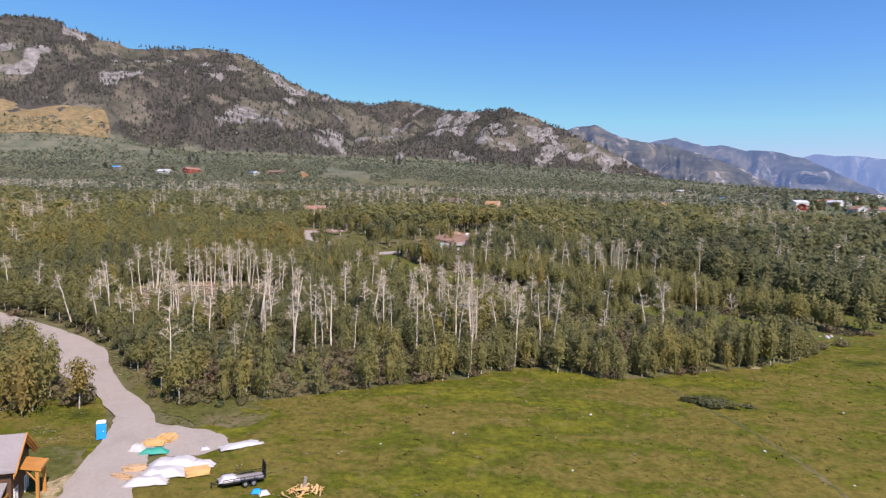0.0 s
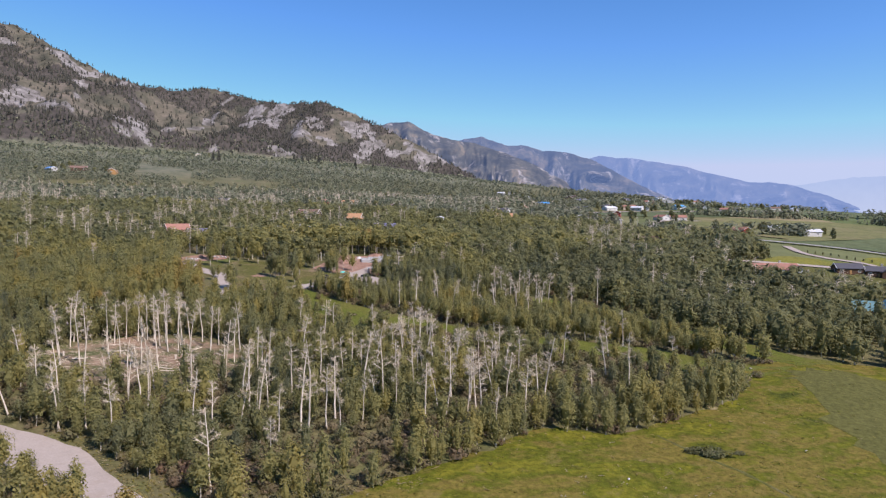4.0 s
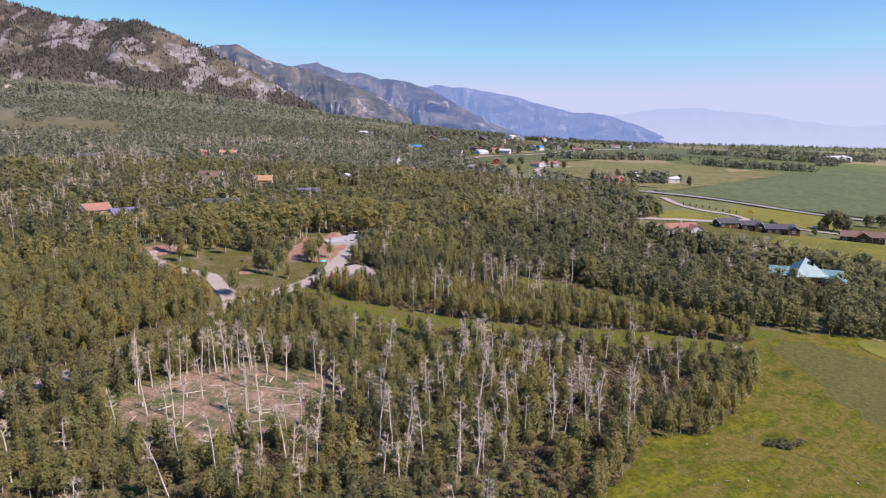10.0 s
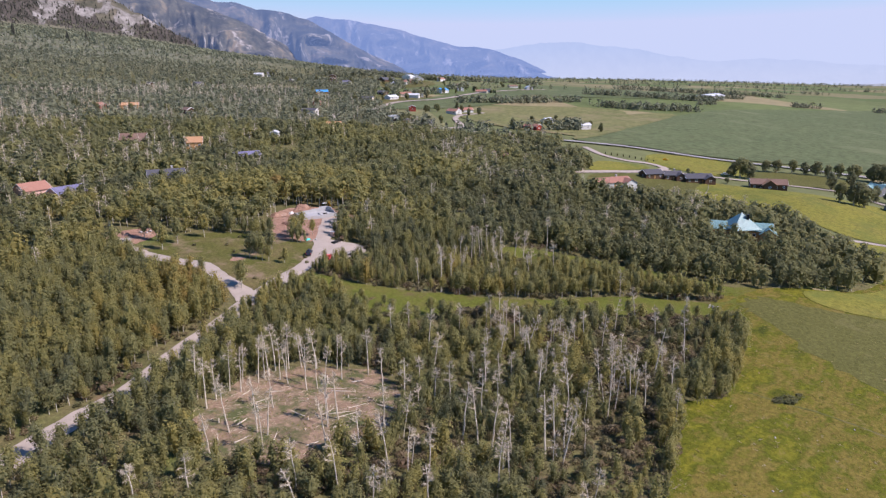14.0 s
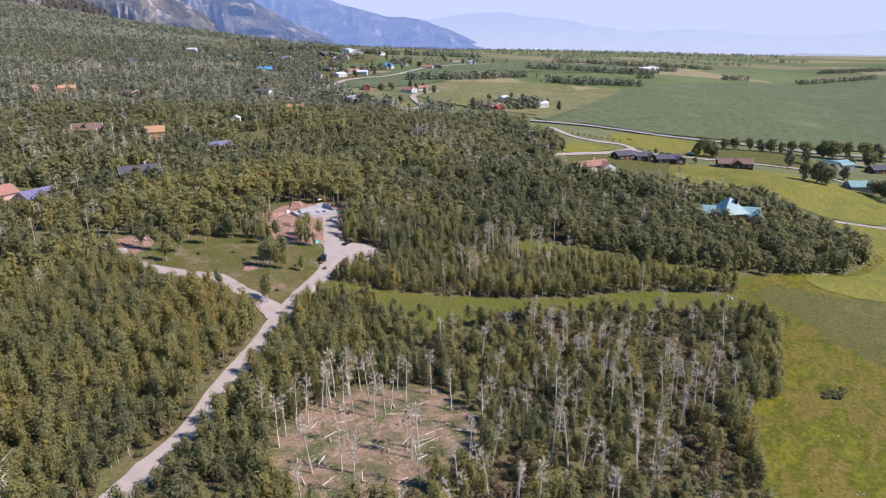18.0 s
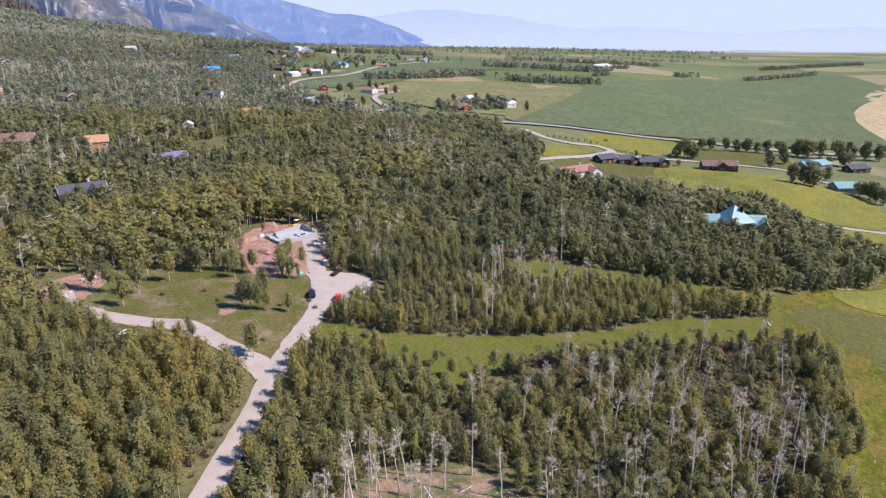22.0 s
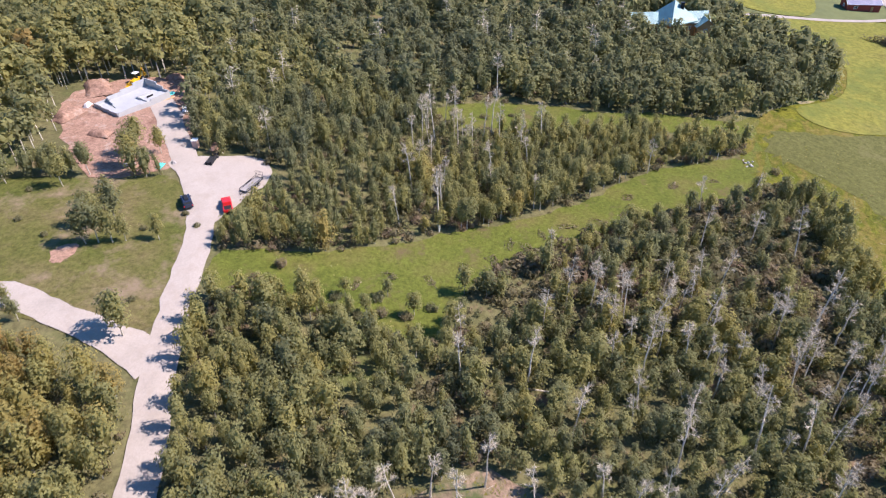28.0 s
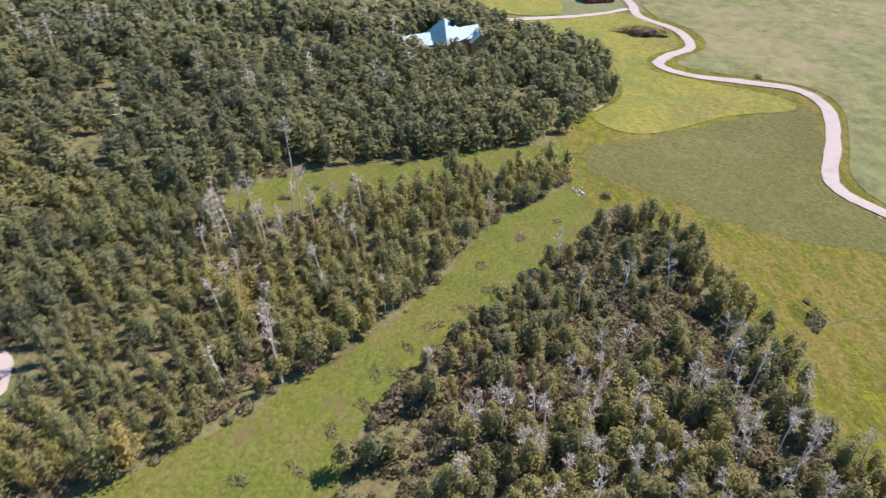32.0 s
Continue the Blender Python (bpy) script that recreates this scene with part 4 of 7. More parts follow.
# ---- building helpers ----
class Solid:
    """Collects boxes, bars and prisms into one mesh."""

    def __init__(self):
        self.v, self.f = [], []

    def add(self, verts, faces, m=None):
        k = len(self.v)
        self.v += [tuple(m @ Vector(p)) if m else tuple(p) for p in verts]
        self.f += [tuple(k + i for i in f) for f in faces]
        return self

    def box(self, cx, cy, cz, sx, sy, sz, m=None, taper=1.0):
        x, y, z = sx / 2, sy / 2, sz / 2
        p = [(cx - x, cy - y, cz - z), (cx + x, cy - y, cz - z), (cx + x, cy + y, cz - z), (cx - x, cy + y, cz - z)]
        p += [(cx + (a - cx) * taper, cy + (b - cy) * taper, cz + z) for a, b, _ in p]
        return self.add(p, [(3, 2, 1, 0), (4, 5, 6, 7), (0, 1, 5, 4), (1, 2, 6, 5), (2, 3, 7, 6), (3, 0, 4, 7)], m)

    def bar(self, a, b, r0, r1=None, sides=8):
        a, b = Vector(a), Vector(b)
        r1 = r0 if r1 is None else r1
        q = (b - a).to_track_quat("Z", "Y").to_matrix()
        ring = [q @ Vector((math.cos(2 * math.pi * i / sides), math.sin(2 * math.pi * i / sides), 0)) for i in range(sides)]
        p = [a + d * r0 for d in ring] + [b + d * r1 for d in ring]
        f = [(i, (i + 1) % sides, sides + (i + 1) % sides, sides + i) for i in range(sides)]
        return self.add(p, f + [tuple(range(sides))[::-1], tuple(range(sides, 2 * sides))])

    def prism(self, outline, y0, y1, m=None):
        """An outline in x and z, drawn out along y."""
        n = len(outline)
        p = [(x, y0, z) for x, z in outline] + [(x, y1, z) for x, z in outline]
        f = [(i, (i + 1) % n, n + (i + 1) % n, n + i) for i in range(n)]
        return self.add(p, f + [tuple(range(n))[::-1], tuple(range(n, 2 * n))], m)

    def mesh(self, name, material, bevel=0.0):
        bm = bmesh.new()
        vs = [bm.verts.new(p) for p in self.v]
        for f in self.f:
            try:
                bm.faces.new([vs[i] for i in f])
            except ValueError:
                pass
        bmesh.ops.recalc_face_normals(bm, faces=bm.faces)
        if bevel:
            bmesh.ops.bevel(bm, geom=bm.edges[:], offset=bevel, segments=1, affect="EDGES", clamp_overlap=True)
        me = bpy.data.meshes.new(name)
        bm.to_mesh(me)
        bm.free()
        me.materials.append(material)
        return me


def part(name, solid, material, parent, label="", bevel=0.0):
    """One mesh under a thing or under a part."""
    ob = new(name, solid.mesh(name, material, bevel) if isinstance(solid, Solid) else solid)
    ob.parent = parent
    if label:
        ob["label"] = label
    return ob


def thing(name, m, label, category, group=""):
    e = new(name)
    e.matrix_world = m
    return tagged(e, label, category, group)


def on_land(x, y, yaw=0.0, dz=0.0):
    return pose(x, y, height(x, y) + dz, 0, 0, yaw)


def ribbed(name, colour, rough=0.35):
    """Standing-seam sheet roof."""
    m, n, l, b = base(name, rough, 0.0, 0.5)
    c = coords(n)
    w = n.new("ShaderNodeTexWave")
    w.inputs["Scale"].default_value, w.inputs["Distortion"].default_value = 2.2, 0.0
    l.new(c, w.inputs[0])
    col = ramp(n, l, noise_of(n, l, c, 0.4, 4), [(0.3, tuple(v * 0.82 for v in colour)), (0.7, tuple(min(1, v * 1.15) for v in colour))])
    l.new(col, b.inputs["Base Color"])
    bumped(n, l, b, w.outputs["Fac"], 0.4, 0.05)
    return m


def shingled(name, colour):
    m, n, l, b = base(name, 0.9, 0.0, 0.15)
    c = coords(n)
    br = n.new("ShaderNodeTexBrick")
    br.inputs["Scale"].default_value = 2.0
    br.inputs["Mortar Size"].default_value = 0.015
    br.inputs["Color1"].default_value = (*colour, 1)
    br.inputs["Color2"].default_value = (*[v * 0.75 for v in colour], 1)
    br.inputs["Mortar"].default_value = (*[v * 0.5 for v in colour], 1)
    l.new(c, br.inputs[0])
    l.new(mixed(n, l, noise_of(n, l, c, 0.5, 4), br.outputs[0], tuple(v * 1.1 for v in colour)), b.inputs["Base Color"])
    bumped(n, l, b, br.outputs["Fac"], 0.3, 0.02)
    return m


def boarded(name, colour, dark=0.7):
    """Horizontal siding or logs."""
    m, n, l, b = base(name, 0.75, 0.0, 0.2)
    c = coords(n)
    w = n.new("ShaderNodeTexWave")
    w.bands_direction = "Z"
    w.inputs["Scale"].default_value = 1.3
    l.new(c, w.inputs[0])
    col = ramp(n, l, w.outputs["Fac"], [(0.05, tuple(v * dark for v in colour)), (0.35, colour)])
    l.new(mixed(n, l, noise_of(n, l, c, 1.0, 5), col, tuple(v * 0.85 for v in colour)), b.inputs["Base Color"])
    bumped(n, l, b, w.outputs["Fac"], 0.4, 0.03)
    return m


M["teal_roof"] = ribbed("teal sheet roof", (0.17, 0.31, 0.30), 0.42)
M["green_roof"] = ribbed("green sheet roof", (0.20, 0.34, 0.31))
M["red_roof"] = shingled("red-brown tile roof", (0.33, 0.17, 0.125))
M["orange_roof"] = shingled("orange cedar roof", (0.42, 0.24, 0.13))
M["brown_roof"] = shingled("brown shingle roof", (0.20, 0.13, 0.10))
M["dark_roof"] = shingled("charcoal shingle roof", (0.09, 0.09, 0.10))
M["grey_roof"] = shingled("pinkish grey shingle roof", (0.30, 0.265, 0.255))
M["white_roof"] = ribbed("white sheet roof", (0.58, 0.59, 0.60))
M["blue_roof"] = ribbed("bright blue sheet roof", (0.05, 0.28, 0.62))
M["violet_roof"] = ribbed("violet-grey sheet roof", (0.17, 0.16, 0.24))
M["white_wall"] = boarded("white siding", (0.62, 0.61, 0.58), 0.85)
M["cream_wall"] = boarded("cream siding", (0.60, 0.52, 0.40), 0.85)
M["pink_wall"] = boarded("pinkish siding", (0.62, 0.40, 0.33), 0.85)
M["log_wall"] = boarded("dark stained logs", (0.13, 0.075, 0.045), 0.5)
M["red_wall"] = boarded("barn-red siding", (0.32, 0.06, 0.04), 0.75)
M["grey_wall"] = boarded("grey siding", (0.30, 0.29, 0.28), 0.8)
M["wood_wall"] = boarded("new timber siding", (0.45, 0.25, 0.10), 0.7)
M["trim"] = plain("white painted trim", (0.76, 0.75, 0.72), 0.5)
M["orange_trim"] = plain("honey-stained timber", (0.50, 0.22, 0.05), 0.55, depth=0.3)
M["glass"], _gn, _gl, glass_node = base("window glass", 0.05, 0.0, 0.6)
glass_node.inputs["Base Color"].default_value = (0.02, 0.025, 0.03, 1)
M["concrete"] = plain("pale fresh concrete", (0.37, 0.37, 0.365), 0.85, grain=1.0, depth=0.12, bump=0.1)
M["plastic_sheet"] = plain("white plastic sheeting", (0.52, 0.49, 0.47), 0.45, grain=1.2, depth=0.10)
M["green_tarp"] = plain("green tarpaulin", (0.03, 0.30, 0.22), 0.5)
M["teal_tarp"] = plain("turquoise tarpaulin", (0.06, 0.52, 0.46), 0.5)
M["foam_board"] = plain("yellow-orange boards", (0.68, 0.42, 0.16), 0.75, depth=0.25)
M["lumber"] = plain("sawn timber", (0.55, 0.36, 0.20), 0.8, depth=0.3)
M["blue_plastic"] = plain("bright blue plastic", (0.01, 0.32, 0.72), 0.4, depth=0.08)
M["black_steel"] = plain("black painted steel", (0.02, 0.02, 0.022), 0.45)
M["deck"] = plain("weathered plank deck", (0.30, 0.27, 0.25), 0.85, depth=0.2)
M["rubber"] = plain("black rubber", (0.018, 0.018, 0.018), 0.85)
M["rim"] = plain("light alloy", (0.55, 0.55, 0.56), 0.35, 0.8)
M["navy_paint"] = plain("dark blue car paint", (0.022, 0.028, 0.05), 0.25, depth=0.1, spec=0.6)
M["red_paint"] = plain("bright red car paint", (0.60, 0.02, 0.02), 0.3, depth=0.1, spec=0.6)
M["white_paint"] = plain("white car paint", (0.75, 0.75, 0.75), 0.3, depth=0.06, spec=0.6)
M["yellow_paint"] = plain("construction yellow paint", (0.68, 0.36, 0.01), 0.45, depth=0.15)
M["stone"] = plain("pale boulder", (0.45, 0.42, 0.40), 0.9, grain=2, depth=0.3, bump=0.4)


# ---- houses ----
def wall_window(parent, x, y, z, w, h, nx, ny):
    """A window in a wall that faces along nx, ny."""
    m = Matrix.Translation((x, y, z)) @ pose(0, 0, 0, 0, 0, math.degrees(math.atan2(ny, nx)) - 90)
    s = Solid()
    for bx, bz, sw, sh in ((0, h / 2, w + 0.2, 0.12), (0, -h / 2, w + 0.2, 0.12), (-w / 2, 0, 0.12, h), (w / 2, 0, 0.12, h), (0, 0, 0.07, h)):
        s.box(bx, 0.05, bz, sw, 0.12, sh, m)
    win = part("window", s, M["trim"], parent)
    part("pane", Solid().box(0, 0.03, 0, w, 0.05, h, m), M["glass"], win, "dark reflecting glass")


def gable_shell(s, L, W, z0, H, rise):
    """Walls with gable ends; the ridge runs along x."""
    for sx in (-1, 1):
        s.add([(sx * L / 2, -W / 2, z0), (sx * L / 2, W / 2, z0), (sx * L / 2, W / 2, H), (sx * L / 2, 0, H + rise), (sx * L / 2, -W / 2, H),
               (sx * (L / 2 - 0.2), -W / 2, z0), (sx * (L / 2 - 0.2), W / 2, z0), (sx * (L / 2 - 0.2), W / 2, H), (sx * (L / 2 - 0.2), 0, H + rise), (sx * (L / 2 - 0.2), -W / 2, H)],
              [(0, 1, 2, 3, 4), (9, 8, 7, 6, 5), (0, 5, 6, 1), (1, 6, 7, 2), (2, 7, 8, 3), (3, 8, 9, 4), (4, 9, 5, 0)])
    for sy in (-1, 1):
        s.box(0, sy * (W / 2 - 0.1), (z0 + H) / 2, L - 0.42, 0.2, H - z0)
    return s


def roof_slopes(s, L, W, H, rise, over=0.5, thick=0.18):
    """Two roof slabs with eaves; the ridge runs along x."""
    k = rise / (W / 2)
    for sy in (-1, 1):
        ey, ez = sy * (W / 2 + over), H - k * over
        s.add([(-L / 2 - over, ey, ez), (L / 2 + over, ey, ez), (L / 2 + over, 0, H + rise), (-L / 2 - over, 0, H + rise),
               (-L / 2 - over, ey, ez + thick), (L / 2 + over, ey, ez + thick), (L / 2 + over, 0, H + rise + thick), (-L / 2 - over, 0, H + rise + thick)],
              [(0, 1, 2, 3), (4, 5, 6, 7), (0, 1, 5, 4), (1, 2, 6, 5), (2, 3, 7, 6), (3, 0, 4, 7)])
    return s


def house(x, y, yaw, L, W, H, rise, wall, roof, label, windows=3, chimney=False, door=True, wings=(), trim=True, name="house", over=0.5, group=""):
    """A gabled house; wings: (along, across, turn, length, breadth, height, rise, roof)."""
    t = thing(name, on_land(x, y, yaw), label, "house", group)
    part("wall", gable_shell(Solid(), L, W, -2.5, H, rise), M[wall], t)
    rf = part("roof", roof_slopes(Solid(), L, W, H, rise, over), M[roof], t)
    if chimney:
        part("chimney", Solid().box(L * 0.18, W * 0.12, H + rise * 0.9 + 0.4, 0.9, 0.9, 2.2).box(L * 0.18, W * 0.12, H + rise * 0.9 + 1.55, 1.1, 1.1, 0.2), M["stone"], rf)
    if trim:
        f = Solid()
        k = rise / (W / 2)
        for sx in (-1, 1):
            for sy in (-1, 1):
                f.add([(sx * (L / 2 + over + 0.04), sy * (W / 2 + over), H - k * over - 0.16), (sx * (L / 2 + over + 0.04), 0, H + rise - 0.16), (sx * (L / 2 + over + 0.04), 0, H + rise + 0.2), (sx * (L / 2 + over + 0.04), sy * (W / 2 + over), H - k * over + 0.2),
                       (sx * (L / 2 + over - 0.02), sy * (W / 2 + over), H - k * over - 0.16), (sx * (L / 2 + over - 0.02), 0, H + rise - 0.16), (sx * (L / 2 + over - 0.02), 0, H + rise + 0.2), (sx * (L / 2 + over - 0.02), sy * (W / 2 + over), H - k * over + 0.2)],
                      [(0, 1, 2, 3), (7, 6, 5, 4), (0, 1, 5, 4), (2, 3, 7, 6), (0, 3, 7, 4), (1, 2, 6, 5)])
        part("fascia", f, M["trim" if trim is True else trim], rf)
    for i in range(windows):
        wx = (i + 0.5) / windows * L - L / 2
        for sy in (-1, 1):
            if door and sy < 0 and i == windows // 2:
                continue
            wall_window(t, wx, sy * W / 2, H * 0.55, min(1.5, L / windows * 0.5), 1.3, 0, sy)
    if windows:
        for sx in (-1, 1):
            wall_window(t, sx * L / 2, 0, H * 0.55, 1.6, 1.3, sx, 0)
        if rise > 2.4:
            wall_window(t, L / 2, 0, H + rise * 0.35, 1.2, 1.2, 1, 0)
    if door:
        d = part("door", Solid().box((windows // 2 + 0.5) / max(windows, 1) * L - L / 2, -W / 2 - 0.04, 1.05, 1.0, 0.1, 2.1), M["wood_wall"], t)
        part("door_handle", Solid().box((windows // 2 + 0.5) / max(windows, 1) * L - L / 2 + 0.35, -W / 2 - 0.12, 1.0, 0.12, 0.08, 0.05), M["rim"], d)
    for ax, ay, turn, l2, w2, h2, r2, roof2 in wings:
        m = pose(ax, ay, 0, 0, 0, turn)
        for nm, s, mt in (("wing_wall", gable_shell(Solid(), l2, w2, -2.5, h2, r2), wall), ("wing_roof", roof_slopes(Solid(), l2, w2, h2, r2, over), roof2)):
            s.v = [tuple(m @ Vector(p)) for p in s.v]
            part(nm, s, M[mt], t)
        e = m @ Vector((l2 / 2, 0, h2 * 0.55))
        d = m.to_3x3() @ Vector((1, 0, 0))
        wall_window(t, e.x, e.y, e.z, 1.5, 1.2, d.x, d.y)
    return t


# the house among the dark trees: long low wings and a steep front gable under one teal roof
teal = house(186, 183, -63, 32, 9, 4.6, 2.9, "wood_wall", "teal_roof", "timber house with teal sheet roof and steep pyramid gable", 6, False, True, ((14, -3, -90, 8, 7, 3.6, 2.6, "teal_roof"),), "orange_trim")
part("tower_wall", Solid().box(2, -1, 2.2, 10, 10, 6.4), M["wood_wall"], teal)
turned = Matrix.Translation((2, -1, 0)) @ Matrix.Rotation(radians(26), 4, "Z") @ Matrix.Translation((-2, 1, 0))
part("pyramid_roof", Solid().add([(-5, -8, 4.9), (9, -8, 4.9), (9, 6, 4.9), (-5, 6, 4.9), (2, -1, 12.1), (-5, -8, 5.15), (9, -8, 5.15), (9, 6, 5.15), (-5, 6, 5.15), (2, -1, 12.35)], [(3, 2, 1, 0), (5, 6, 9), (6, 7, 9), (7, 8, 9), (8, 5, 9), (0, 1, 6, 5), (1, 2, 7, 6), (2, 3, 8, 7), (3, 0, 5, 8)], turned), M["teal_roof"], teal)
part("chimney", Solid().box(4.6, -2.4, 9.8, 1.2, 1.2, 3.6).box(4.6, -2.4, 11.7, 1.4, 1.4, 0.25), M["black_steel"], teal, "dark chimney")
house(223, 280, -22, 24, 10, 3.4, 2.6, "white_wall", "red_roof", "white house with red tile roof at the wood's edge", 5, True, True, ((9, -5, -90, 9, 8, 3.2, 2.2, "red_roof"),))
house(281, 287, -28, 13, 10, 3.2, 2.4, "log_wall", "dark_roof", "dark log barn with charcoal roof", 3, False, True, group="log ranch buildings")
house(292, 278, -40, 12, 9, 3.4, 2.2, "log_wall", "dark_roof", "dark log house with charcoal roof and stone end", 3, True, True, ((4, -4, -90, 7, 6, 3.0, 1.8, "dark_roof"),), group="log ranch buildings")
house(301, 264, -42, 18, 11, 3.2, 2.4, "log_wall", "dark_roof", "long dark log house with charcoal roof and porch", 4, False, True, ((6, -5, -90, 8, 7, 3.0, 1.9, "dark_roof"),), group="log ranch buildings")
house(324, 226, -58, 22, 10, 3.6, 2.8, "log_wall", "brown_roof", "brown-roofed ranch house with a cedar gable", 5, False, True, ((0, -4, -90, 9, 8, 3.6, 2.9, "orange_roof"),))
house(418, 184, -30, 26, 11, 4.0, 3.0, "grey_wall", "teal_roof", "grey house with teal roof behind garden trees", 4, False, True, ((-8, -3, -90, 13, 9, 4.2, 3.6, "teal_roof"),))
house(352, 154, -52, 18, 12, 3.6, 2.8, "grey_wall", "green_roof", "grey shed with green sheet roof beside the lane", 2, False, True)
house(331, 115, -75, 16, 10, 3.6, 2.6, "log_wall", "teal_roof", "dark timber shed with teal roof beside the lane", 2, False, True)
house(290, 106, -72, 15, 9, 3.2, 2.2, "red_wall", "violet_roof", "long red shed with violet-grey sheet roof", 2, False, True)
house(440, 159, -40, 16, 10, 3.2, 2.6, "log_wall", "dark_roof", "dark gabled house under garden trees", 3, False, True)
house(-72, 368, 20, 11, 9, 4.6, 2.8, "pink_wall", "red_roof", "pinkish house with red tile roof among aspens", 3, False, True)
house(-60, 363, 20, 13, 9, 3.6, 2.4, "pink_wall", "violet_roof", "garage with purplish sheet roof among aspens", 2, False, True)
house(-12, 380, -15, 17, 11, 4.2, 2.8, "grey_wall", "dark_roof", "house with dark charcoal roof deep in the aspens", 4, True, True, ((4, -5, -90, 9, 8, 4.0, 2.6, "dark_roof"),))
house(47, 415, -8, 15, 8, 4.4, 2.0, "cream_wall", "violet_roof", "cream cabin with violet-blue sheet roof in the wood", 4, False, True)
house(35, 463, -25, 10, 8, 4.2, 3.0, "wood_wall", "orange_roof", "new timber house with bright orange roof decking", 3, False, True)
house(5, 482, -30, 15, 9, 4.4, 3.6, "log_wall", "brown_roof", "log house with steep brown roof and pale gable", 3, False, True)
house(200, 358, -30, 17, 9, 4.6, 2.8, "log_wall", "brown_roof", "brown-roofed house standing above dark treetops", 4, False, True)
house(165, 508, -25, 15, 9, 4.6, 3.0, "wood_wall", "orange_roof", "timber house with orange-brown roof in the wood", 3, False, True)

SHADE = {"white_wall": "white", "log_wall": "dark log", "red_wall": "barn-red", "cream_wall": "cream", "grey_wall": "grey", "wood_wall": "timber"}
COVER = {"white_roof": "white", "dark_roof": "charcoal", "brown_roof": "brown", "red_roof": "red", "violet_roof": "violet-grey", "blue_roof": "bright blue", "orange_roof": "orange"}
for i, (hx, hy, hl, hw, hr) in enumerate(VILLAGE):
    house(hx, hy, -55 + 70 * ((i * 37) % 5 - 2) / 2, hl, hl * 0.55, 3.4 + 1.2 * (i % 3 == 0), hl * 0.14, hw, hr, f"far {SHADE[hw]} house with {COVER[hr]} gabled roof", 2, False, False, (), True, group="valley houses")
house(1247, 738, 4, 80, 30, 7, 4, "white_wall", "white_roof", "very long white barn out in the fields", 6, False, False, name="barn")
house(770, 1165, 30, 30, 18, 6, 3, "white_wall", "white_roof", "tall white farm hall among trees", 3, False, False, name="barn")

# house under construction beside the gravel road, seen by its roof corner
corner = thing("timber_house", on_land(-51.75, 65.85, 18, -0.75), "new timber house with pinkish shingle roof and honey-coloured fascia", "house")
part("wall", gable_shell(Solid(), 15, 6.2, -2.5, 5.4, 2.2), M["log_wall"], corner)
rf = part("roof", roof_slopes(Solid(), 15, 6.2, 5.4, 2.2, 0.7, 0.22), M["grey_roof"], corner)
for k in range(3):
    s = Solid()
    e, z = 8.25 - 0.12 * k, -0.26 * k
    for sy in (-1, 1):
        s.add([(e, sy * 3.85, 4.85 + z), (e, 0, 7.6 + z), (e, 0, 7.9 + z), (e, sy * 3.85, 5.15 + z), (e - 0.1, sy * 3.85, 4.85 + z), (e - 0.1, 0, 7.6 + z), (e - 0.1, 0, 7.9 + z), (e - 0.1, sy * 3.85, 5.15 + z)],
              [(0, 1, 2, 3), (7, 6, 5, 4), (0, 1, 5, 4), (2, 3, 7, 6), (0, 3, 7, 4), (1, 2, 6, 5)])
    part("fascia_board", s, M["orange_trim"], rf)
part("porch_roof", Solid().add([(7.5, -2, 5.0), (9.9, -2, 4.5), (9.9, 1.2, 4.5), (7.5, 1.2, 5.0), (7.5, -2, 4.72), (9.9, -2, 4.22), (9.9, 1.2, 4.22), (7.5, 1.2, 4.72)], [(0, 1, 2, 3), (7, 6, 5, 4), (0, 1, 5, 4), (1, 2, 6, 5), (2, 3, 7, 6), (3, 0, 4, 7)]), M["orange_trim"], corner)
for py in (-1.7, 0.9):
    post = part("porch_post", Solid().box(9.5, py, 1.6, 0.3, 0.3, 5.4), M["orange_trim"], corner)
    part("brace", Solid().bar((9.5, py, 3.0), (8.4, py, 4.4), 0.09, sides=4), M["orange_trim"], post)
part("lower_roof", Solid().add([(-8, -3.2, 3.6), (7.2, -3.2, 3.6), (7.2, -8.5, 1.6), (-8, -8.5, 1.6), (-8, -3.2, 3.8), (7.2, -3.2, 3.8), (7.2, -8.5, 1.8), (-8, -8.5, 1.8)], [(0, 1, 2, 3), (7, 6, 5, 4), (0, 1, 5, 4), (1, 2, 6, 5), (2, 3, 7, 6), (3, 0, 4, 7)]), M["grey_roof"], corner)
part("lower_fascia", Solid().box(7.25, -5.8, 2.55, 0.1, 5.6, 0.3, Matrix.Rotation(0.0, 4, "X")), M["orange_trim"], corner)
for px in (-7, -2, 3, 6.8):
    part("column", Solid().box(px, -8.0, 0.2, 0.4, 0.4, 3.0), M["trim"], corner)
for py in (-1.8, 1.8):
    wall_window(corner, 7.5, py, 1.6, 1.1, 2.2, 1, 0)

M["knoll"] = ground_mat("dry tan hill grass", [(0.20, 0.145, 0.075), (0.26, 0.19, 0.10), (0.17, 0.14, 0.07)], 0.012, 0.08, 0.03, (0.12, 0.115, 0.06), (0.56, 0.68))
draped("grassy_knoll", rounded([(-1180, 1470), (-1090, 1400), (-960, 1370), (-850, 1400), (-770, 1450), (-760, 1500), (-840, 1590), (-960, 1620), (-1100, 1600)], 5, True), 25, 1.2, M["knoll"], "bare tan grass knoll at the mountain's foot")
